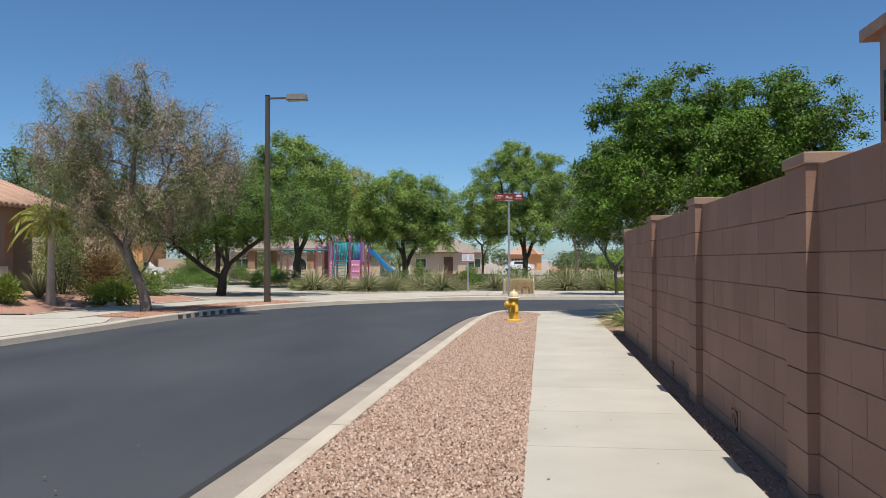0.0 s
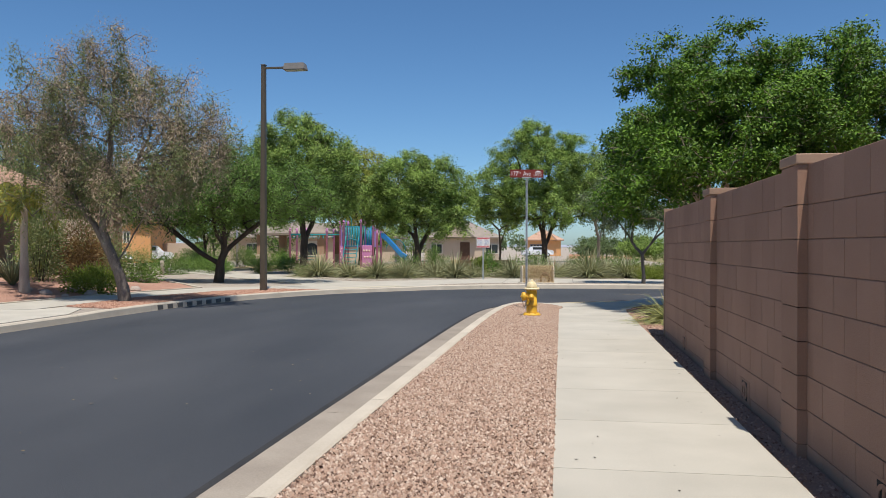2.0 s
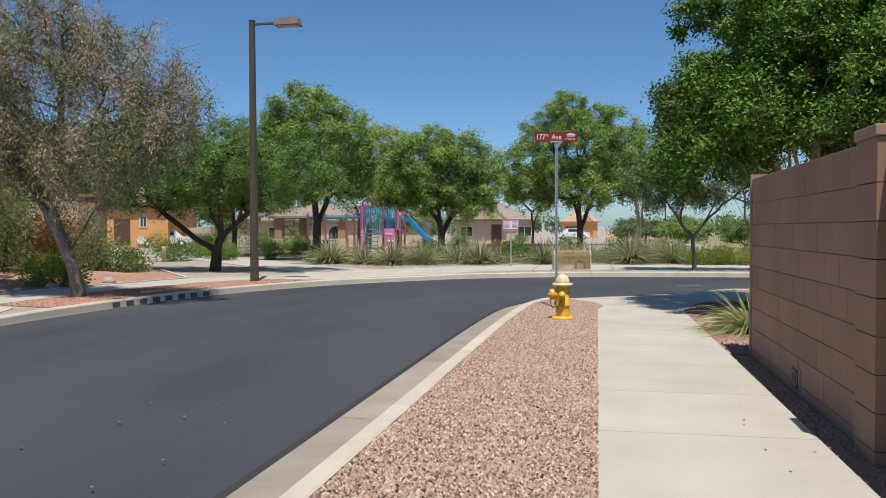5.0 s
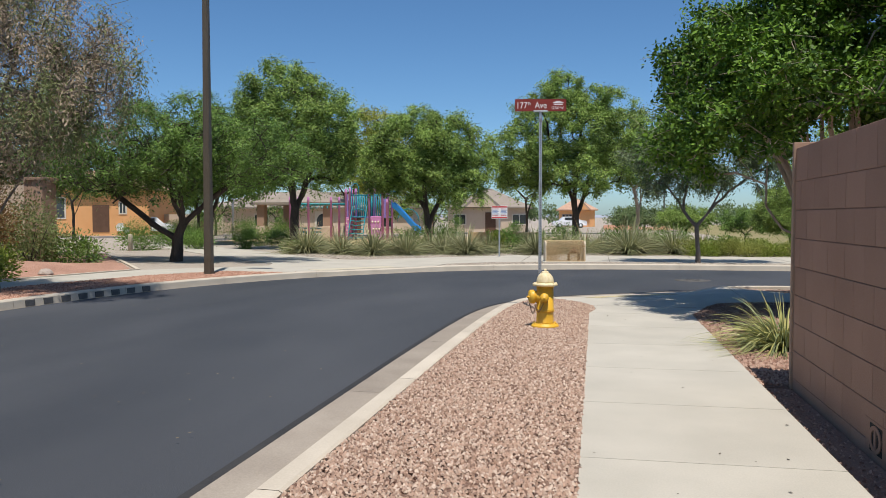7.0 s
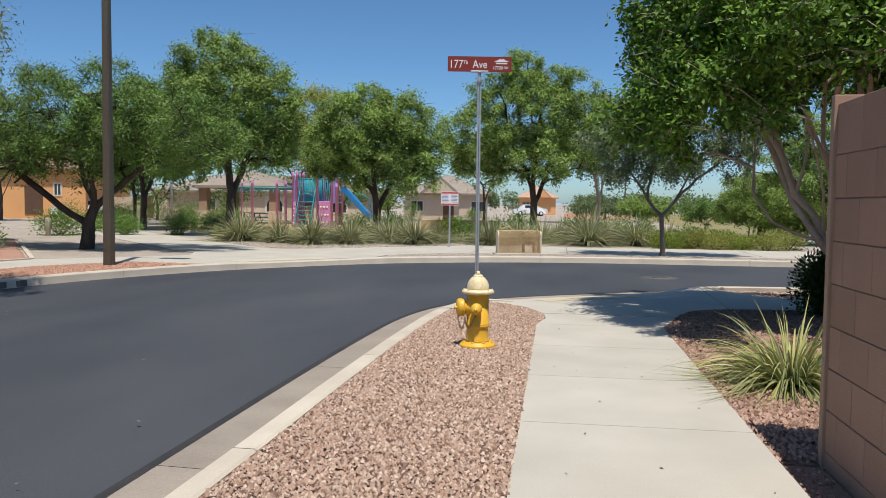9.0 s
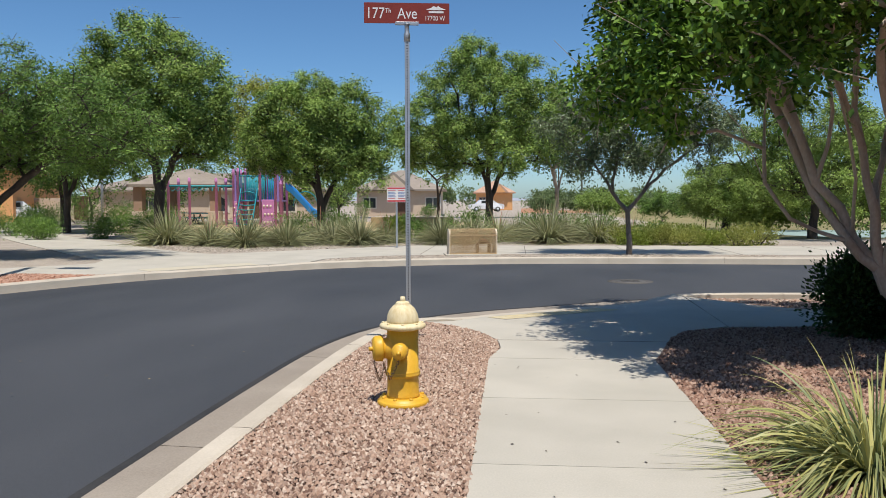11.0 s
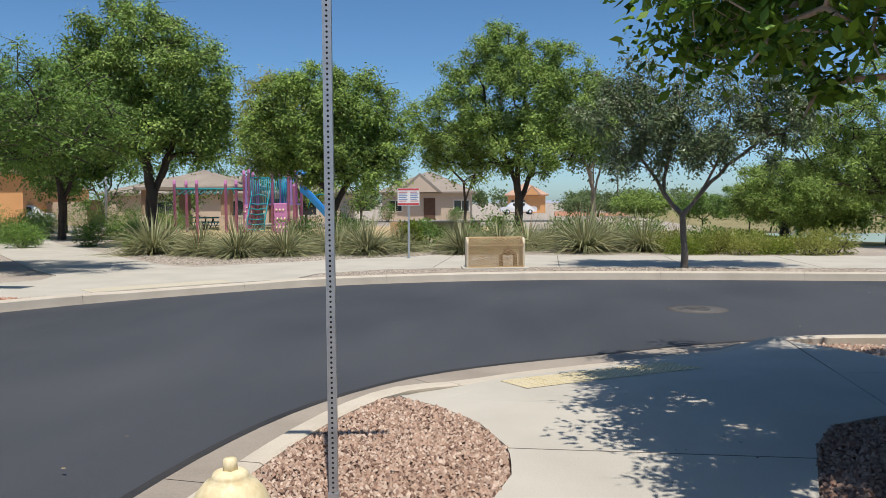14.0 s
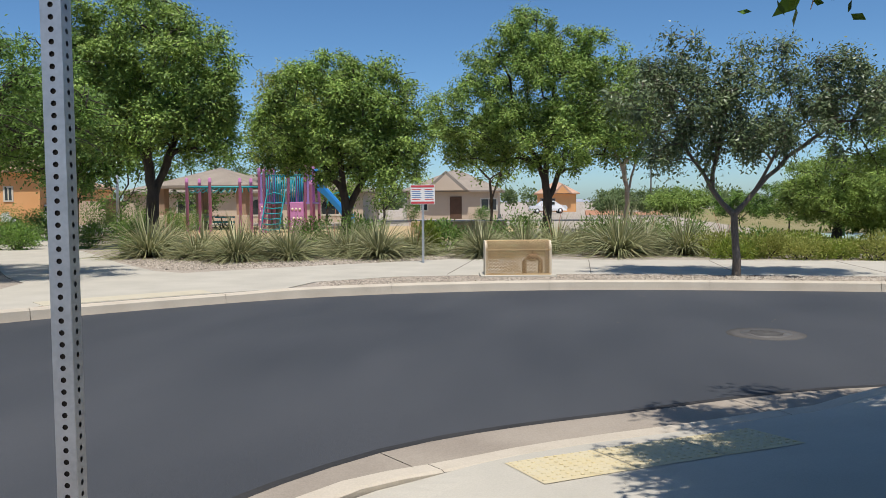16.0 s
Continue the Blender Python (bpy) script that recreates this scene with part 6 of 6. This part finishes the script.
# ramada
rm = thing("ramada", (-21.3, 66.0, OUT_Z), "picnic shelter with grey hip roof on square stone columns", "shelter")
HW = 3.1
bm = bmesh.new()
ev = [bm.verts.new((x * HW, y * HW, 2.62)) for x, y in ((-1, -1), (1, -1), (1, 1), (-1, 1))]
e2 = [bm.verts.new((x * HW, y * HW, 2.45)) for x, y in ((-1, -1), (1, -1), (1, 1), (-1, 1))]
apx = bm.verts.new((0, 0, 3.75))
for i in range(4):
    bm.faces.new((ev[i], ev[(i + 1) % 4], apx))
    bm.faces.new((e2[i], e2[(i + 1) % 4], ev[(i + 1) % 4], ev[i]))
bm.faces.new(e2)
part("roof", bm, M["roof_grey"], rm)
for x, y in ((-1, -1), (1, -1), (1, 1), (-1, 1)):
    part("column", box(x * 2.5 - 0.28, x * 2.5 + 0.28, y * 2.5 - 0.28, y * 2.5 + 0.28, 0.9, 2.46), M["stucco_brown"], rm)
    part("column_base", box(x * 2.5 - 0.36, x * 2.5 + 0.36, y * 2.5 - 0.36, y * 2.5 + 0.36, -0.05, 0.9, 0.02), M["stucco_tan"], rm)


def picnic(x, y, rz):
    th = thing("picnic_table", pose(x, y, OUT_Z, 0, 0, rz), "dark metal picnic table with attached benches", "table", "picnic tables")
    part("tabletop", box(-0.9, 0.9, -0.38, 0.38, 0.71, 0.76, 0.01), M["play_teal"], th)
    for s in (-1, 1):
        part("bench", box(-0.9, 0.9, s * 0.7 - 0.14, s * 0.7 + 0.14, 0.42, 0.46, 0.01), M["play_teal"], th)
        part("leg", pipe([(s * 0.6, -0.7, 0.42), (s * 0.6, -0.3, 0.1), (s * 0.6, 0.0, 0.7), (s * 0.6, 0.3, 0.1), (s * 0.6, 0.7, 0.42)], 0.035, 6), M["tyre"], th)
        part("foot", box(s * 0.6 - 0.04, s * 0.6 + 0.04, -0.5, 0.5, -0.02, 0.08), M["tyre"], th)


picnic(-20.2, 65.0, 10)
picnic(-21.8, 67.0, -5)
pl = thing("path_lamp", (-24.1, 59.4, OUT_Z), "slim pale steel lamp post in the park", "lamp post")
part("pole", pipe([(0, 0, -0.1), (0, 0, 4.2)], [0.085, 0.07], 10), M["galv"], pl)
part("lamp_head", lathe([(0.0, 4.15), (0.16, 4.18), (0.2, 4.3), (0.05, 4.42), (0.0, 4.42)], 12), M["pole"], pl)
bo = thing("bollard", (-21.6, 43.3, OUT_Z), "short grey concrete bollard beside the park path", "bollard")
part("body", lathe([(0.11, -0.1), (0.11, 0.7), (0.09, 0.76), (0.0, 0.77)], 14), M["kerb"], bo)

# basketball hoop
hp = thing("basketball_hoop", (27.8, 112.0, OUT_Z - 2.49), "pale bent-pole basketball hoop on the court", "basketball hoop")
part("pole", pipe([(0, 0, -0.1), (0, 0, 2.9), (0.15, 0, 3.25), (0.5, 0, 3.4), (1.6, 0, 3.4)], 0.07, 10), M["galv"], hp)
part("backboard", box(1.6, 1.66, -0.75, 0.75, 3.1, 4.1, 0.01), M["galv"], hp)
part("rim", pipe([(1.95 + 0.23 * math.cos(a), 0.23 * math.sin(a), 3.2) for a in np.linspace(0, 6.28, 16, endpoint=False)], 0.012, 5, closed=True), M["stalk"], hp)
tc_ = thing("trash_can", (29.0, 114.5, OUT_Z - 2.49), "dark green round litter bin beside the court", "trash can")
part("body", lathe([(0.0, -0.02), (0.28, -0.02), (0.3, 0.85), (0.26, 0.95), (0.0, 0.95)], 16), M["leaf_hedge"], tc_)


# ---------- houses ----------
def house(name, at, w, d, h, ridge, wall_m, roof_m, label, eave=0.5, gable=None, openings=()):
    """A single-storey house: walls with windows and doors, hip roof with eaves, and an optional front gable."""
    th = thing(name, at, label, "house")
    part("wall", box(-w / 2, w / 2, 0, d, -0.3, h), M[wall_m], th)
    bm = bmesh.new()
    x, y0, y1 = w / 2 + eave, -eave, d + eave
    b = [bm.verts.new(p) for p in ((-x, y0, h - 0.02), (x, y0, h - 0.02), (x, y1, h - 0.02), (-x, y1, h - 0.02))]
    t = [bm.verts.new((p.co.x, p.co.y, h + 0.14)) for p in b]
    run = min(x, (y1 - y0) / 2) * 0.95
    r = [bm.verts.new((-x + run, (y0 + y1) / 2, ridge)), bm.verts.new((x - run, (y0 + y1) / 2, ridge))]
    bm.faces.new(b)
    for i in range(4):
        bm.faces.new((b[i], b[(i + 1) % 4], t[(i + 1) % 4], t[i]))
    bm.faces.new((t[0], t[1], r[1], r[0])), bm.faces.new((t[2], t[3], r[0], r[1])), bm.faces.new((t[1], t[2], r[1])), bm.faces.new((t[3], t[0], r[0]))
    part("roof", bm, M[roof_m], th)
    if gable:
        gx, gw, gh = gable
        bm = bmesh.new()
        f = [bm.verts.new(p) for p in ((gx - gw / 2, -eave - 0.3, h + 0.1), (gx + gw / 2, -eave - 0.3, h + 0.1), (gx, -eave - 0.3, h + gh))]
        k = [bm.verts.new((v.co.x, d * 0.45, v.co.z)) for v in f]
        bm.faces.new((f[0], f[2], k[2], k[0])), bm.faces.new((f[1], k[1], k[2], f[2])), bm.faces.new((f[0], f[1], k[1], k[0])), bm.faces.new(k), bm.faces.new(f)
        part("gable_roof", bm, M[roof_m], th)
        bm = bmesh.new()
        bm.faces.new([bm.verts.new(p) for p in ((gx - gw / 2 + 0.45, -eave - 0.33, h + 0.11), (gx + gw / 2 - 0.45, -eave - 0.33, h + 0.11), (gx, -eave - 0.33, h + gh - 0.3))])
        part("gable_wall", bm, M[wall_m], th)
    for kind_, x0, x1, z0, z1 in openings:
        if kind_ == "window":
            wdw = part("window", box(x0, x1, -0.05, 0.02, z0, z1), M["trim_white"], th)
            part("pane", box(x0 + 0.12, (x0 + x1) / 2 - 0.04, -0.06, -0.045, z0 + 0.12, z1 - 0.12), M["glass"], wdw)
            part("pane", box((x0 + x1) / 2 + 0.04, x1 - 0.12, -0.06, -0.045, z0 + 0.12, z1 - 0.12), M["glass"], wdw)
        elif kind_ == "arch":
            wdw = part("window", box(x0, x1, -0.05, 0.02, z0, z1), M["trim_white"], th)
            bm = bmesh.new()
            cx, rr = (x0 + x1) / 2, (x1 - x0) / 2 - 0.18
            pts = [(cx - rr, z0 + 0.15), (cx + rr, z0 + 0.15)] + [(cx + rr * math.cos(a), z1 - 0.2 - rr + rr * math.sin(a)) for a in np.linspace(0, math.pi, 9)]
            bm.faces.new([bm.verts.new((px, -0.062, pz)) for px, pz in pts])
            part("pane", bm, M["glass"], wdw)
        elif kind_ == "garage":
            g = part("garage_door", box(x0, x1, -0.03, 0.02, z0, z1), M["garage"], th)
            for k in range(4):
                part("panel", box(x0 + 0.05, x1 - 0.05, -0.045, -0.03, z0 + 0.04 + (z1 - z0) * k / 4, z0 - 0.04 + (z1 - z0) * (k + 1) / 4), M["garage"], g)
            for k in range(4):
                part("pane", box(x0 + 0.2 + (x1 - x0 - 0.2) * k / 4, x0 - 0.1 + (x1 - x0 - 0.0) * (k + 1) / 4, -0.06, -0.044, z1 - 0.42, z1 - 0.12), M["glass"], g)
        else:
            part("door", box(x0, x1, -0.05, 0.02, z0, z1, 0.01), M["gate_brown"], th)
    return th


house("house", pose(-11.3, 93.0, OUT_Z, 0, 0, 4), 8.4, 9, 2.5, 4.7, "stucco_tan", "roof_grey", "tan stucco house with grey tile roof beyond the park", gable=(-0.5, 4.2, 1.9), openings=(("door", -0.2, 0.9, 0.0, 2.05), ("window", 2.6, 4.2, 0.7, 1.9), ("window", -3.6, -2.2, 0.7, 1.9)))
house("house", pose(-27.0, 82.0, OUT_Z, 0, 0, 6), 20.0, 9, 2.4, 4.1, "stucco_tan", "roof_grey", "tan stucco house with arched windows behind the picnic shelter", openings=(("arch", 0.5, 2.3, 0.5, 2.1), ("arch", 6.4, 8.2, 0.5, 2.1), ("door", 4.0, 5.0, 0.0, 2.0), ("window", -5.5, -4.0, 0.7, 1.9)))
house("house", pose(-44.0, 70.0, OUT_Z, 0, 0, 14), 13.0, 10, 3.9, 5.8, "stucco_orange", "roof_clay", "orange stucco house with white window trim beyond the park", openings=(("window", -2.6, -0.4, 1.4, 3.3), ("door", 1.8, 3.2, 0.3, 2.6), ("window", 4.0, 4.7, 1.8, 2.9)))
house("house", pose(-2.9, 138.0, OUT_Z, 0, 0, 3), 5.6, 9, 2.6, 4.6, "stucco_orange", "roof_clay", "terracotta-roofed house far across the park", gable=(0.8, 2.8, 1.5), openings=(("garage", -2.4, -0.2, 0.0, 2.0),))
house("house", pose(-58.0, 92.0, OUT_Z, 0, 0, 10), 16.0, 10, 3.2, 5.2, "stucco_orange", "roof_clay", "orange stucco house at the edge of the park", openings=(("garage", -5, -1, 0, 2.2), ("window", 2, 4, 0.9, 2.2)))

# yard wall, street-side fence
yw = tagged(part("wall_yard", box(-26.0, -18.9, 33.2, 33.45, -0.4, 2.6), M["stucco_tan"]), "tan stucco yard wall with a square end pilaster", "wall", kind="structure")
part("pilaster", box(-18.95, -18.25, 32.9, 33.6, -0.4, 2.72), M["stucco_brown"], yw)
part("pilaster_cap", box(-19.02, -18.18, 32.83, 33.67, 2.72, 2.84, 0.02), M["cap"], yw)
fw = tagged(part("wall_fence", box(-60, -33, 76.0, 76.2, -0.4, 1.75), M["stucco_tan"]), "long tan stucco garden wall beyond the park", "wall", kind="structure")
part("gate", box(-35.4, -34.2, 75.93, 75.99, 0.0, 1.9, 0.02), M["gate_brown"], fw)
low = tagged(part("wall_low", box(-7.8, -3.2, 58.0, 58.4, -0.3, 0.55, 0.02), M["sand"]), "low yellow-tan concrete play area edging", "wall", kind="structure")
bermo = bmesh.new()
rows = [[(x, 108 + 2.0 * j + 1.5 * math.sin(x * 0.2)) for x in np.linspace(1, 9.3, 30)] for j in range(5)]
strip(rows, [[OUT_Z + hgt * (0.75 + 0.25 * math.sin(x * 0.7)) for x, _ in rows[0]] for hgt in (0.0, 0.35, 0.55, 0.4, 0.0)], bermo)
tagged(part("berm", bermo, M["berm"]), "low rust-coloured planted berm at the far side of the park", "berm", kind="structure")

# porch at the left
PZ = yard_z(-19.4, 26.0)
pc = thing("porch_house", (-19.75, 26.0, PZ), "brown stucco porch with clay tile roof and stone-clad columns", "house")
EV = 3.5 - PZ
part("wall", box(-12, -1.2, 3.4, 4.6, -0.8, EV + 0.3), M["stucco_brown"], pc)
part("beam", box(-8, 0.6, -0.1, 0.4, EV - 0.5, EV), M["stucco_brown"], pc)
part("beam", box(0.1, 0.6, 0.4, 3.0, EV - 0.5, EV), M["stucco_brown"], pc)
for x in (0.05, -3.6):
    part("column", box(x, x + 0.55, -0.13, 0.43, 0.9, EV - 0.49), M["stucco_brown"], pc)
    part("column_base", box(x - 0.08, x + 0.63, -0.21, 0.51, -0.8, 0.95, 0.03), M["trim_white"], pc)
bm = bmesh.new()
for dz in (0.0, -0.09):
    bm.faces.new([bm.verts.new(p) for p in ((1.0, -0.7, EV + dz), (-9, -0.7, EV + dz), (-9, 4.0, EV + 1.75 + dz), (-3.6, 4.0, EV + 1.75 + dz))])
    bm.faces.new([bm.verts.new(p) for p in ((1.0, -0.7, EV + dz), (-3.6, 4.0, EV + 1.75 + dz), (-3.6, 4.7, EV + 1.75 + dz), (1.0, 4.7, EV + dz))])
roof_ = part("roof", bm, M["roof_clay"], pc)
for k in range(34):
    x = 0.8 - 0.28 * k
    up = min(4.7, (1.0 - x))
    part("tile_row", pipe([(x, -0.78, EV), (x, -0.7 + up, EV + 0.05 + 0.372 * up)], 0.1, 8), M["roof_clay"], roof_)
for k in range(16):
    y = -0.5 + 0.3 * k
    back = min(4.5, y + 0.7)
    part("tile_row", pipe([(1.08, y, EV), (1.0 - max(back, 0.15), y, EV + 0.05 + 0.38 * max(back, 0.15))], 0.1, 8), M["roof_clay"], roof_)

# two-storey house behind the block wall
h2 = thing("two_storey_house", (6.73, 6.0, -0.02), "brown stucco two-storey house behind the block wall", "house")
part("wall", box(-0.62, 10, 0, 9.3, -0.3, 5.75), M["stucco_brown"], h2)
part("band", box(-0.68, -0.625, 0, 9.35, 3.0, 3.25), M["stucco_brown"], h2)
w2 = part("window", box(-0.66, -0.622, 8.0, 9.1, 3.9, 5.0), M["stucco_brown"], h2)
part("pane", box(-0.68, -0.662, 8.1, 9.0, 4.0, 4.9), M["glass"], w2)
bm = bmesh.new()
b = [bm.verts.new(p) for p in ((-0.75, -0.6, 5.65), (10.6, -0.6, 5.65), (10.6, 9.9, 5.65), (-0.75, 9.9, 5.65))]
t = [bm.verts.new((v.co.x, v.co.y, 5.87)) for v in b]
r = [bm.verts.new((5, 4, 7.7)), bm.verts.new((5, 6, 7.7))]
bm.faces.new(b)
for i in range(4):
    bm.faces.new((b[i], b[(i + 1) % 4], t[(i + 1) % 4], t[i]))
bm.faces.new((t[0], t[1], r[0])), bm.faces.new((t[1], t[2], r[1], r[0])), bm.faces.new((t[2], t[3], r[1])), bm.faces.new((t[3], t[0], r[0], r[1]))
part("roof", bm, M["roof_clay"], h2)


# ---------- cars, far poles, hills ----------
def car(x, y, rz, label):
    th = thing("car", pose(x, y, OUT_Z + 0.02, 0, 0, rz), label, "car", "parked cars")
    bm = bmesh.new()
    prof = [(-2.3, 0.35), (-2.35, 0.75), (-2.1, 0.95), (-1.5, 1.0), (-0.9, 1.55), (0.7, 1.6), (1.5, 1.1), (2.2, 1.0), (2.35, 0.8), (2.3, 0.35)]
    l = [bm.verts.new((px, -0.85 if pz < 1.05 else -0.7, pz)) for px, pz in prof]
    r_ = [bm.verts.new((px, 0.85 if pz < 1.05 else 0.7, pz)) for px, pz in prof]
    bm.faces.new(l), bm.faces.new(r_)
    for i in range(len(l)):
        j = (i + 1) % len(l)
        bm.faces.new((l[i], l[j], r_[j], r_[i]))
    part("body", bm, M["car_white"], th)
    for s in (-1, 1):
        part("window", box(-0.75, 0.75, s * 0.78 - 0.03, s * 0.78 + 0.03, 1.1, 1.45), M["glass"], th)
        for wx in (-1.45, 1.45):
            wl = part("wheel", lathe([(0.0, -0.1), (0.32, -0.1), (0.34, 0), (0.32, 0.1), (0.0, 0.1)], 16, m=pose(wx, s * 0.8, 0.32, 90, 0, 0)), M["tyre"], th)
            part("rim", lathe([(0.0, -0.12), (0.2, -0.12), (0.2, 0.12), (0.0, 0.12)], 12, m=pose(wx, s * 0.8, 0.32, 90, 0, 0)), M["galv"], wl)
    part("windscreen", box(1.12, 1.16, -0.6, 0.6, 1.12, 1.34), M["glass"], th)


car(-38.6, 72.6, -150, "white parked car beyond the park trees")
car(-3.6, 122.0, 10, "white parked car far across the park")
for x, y in ((7.6, 150), (11.5, 150), (40.0, 160)):
    up = thing("utility_pole", (x, y, OUT_Z), "thin grey utility pole near the horizon", "pole", "far poles")
    part("pole", pipe([(0, 0, -0.2), (0, 0, 8.5)], [0.14, 0.1], 6), M["pole"], up)
    part("crossarm", box(-0.5, 0.5, -0.05, 0.05, 8.0, 8.15), M["pole"], up)
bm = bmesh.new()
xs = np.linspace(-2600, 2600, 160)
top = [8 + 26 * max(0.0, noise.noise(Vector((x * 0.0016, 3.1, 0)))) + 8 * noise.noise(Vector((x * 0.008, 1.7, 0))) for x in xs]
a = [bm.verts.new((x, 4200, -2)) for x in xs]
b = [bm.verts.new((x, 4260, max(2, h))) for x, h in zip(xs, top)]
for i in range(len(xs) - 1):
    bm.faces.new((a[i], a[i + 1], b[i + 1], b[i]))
tagged(part("backdrop", bm, M["hill"]), "distant hills on the horizon with haze painted in as pale blue", "hills", kind="structure")

# fallen leaves and specks
lp_ = np.concatenate([np.stack((rng.uniform(-9.5, -2.6, 140), rng.uniform(5, 24, 140)), 1), np.stack((rng.uniform(-1.0, 7, 50), rng.uniform(28.2, 35, 50)), 1)])
lz = np.array([IN_ROAD + (OUT_ROAD - IN_ROAD) * (abs(x + 2.4) / 8.5 if y < 25 else (y - 27.8) / 8.2) + 0.055 for x, y in lp_])
v, f = leaves(np.concatenate((lp_, lz[:, None]), 1), np.concatenate((rng.normal(size=(len(lp_), 2)), np.zeros((len(lp_), 1))), 1), rng.uniform(0.02, 0.05, len(lp_)), rng.uniform(0.015, 0.03, len(lp_)), np.tile((0, 0, 1.0), (len(lp_), 1)))
tagged(part("road_litter", npmesh("road_litter", v, f, M["blade_dry"]), None), "pale dry leaf scraps strewn on the asphalt", "litter", kind="stuff")
wp = np.stack((rng.uniform(-0.1, 1.4, 70), rng.uniform(5, 24.5, 70)), 1)
v, f = leaves(np.concatenate((wp, np.full((70, 1), 0.004)), 1), np.concatenate((rng.normal(size=(70, 2)), np.full((70, 1), 0.1)), 1), rng.uniform(0.012, 0.035, 70), rng.uniform(0.008, 0.02, 70), np.tile((0, 0, 1.0), (70, 1)))
tagged(part("walk_litter", npmesh("walk_litter", v, f, M["bark_dark"]), None), "small dark leaf scraps on the sidewalk", "litter", kind="stuff")
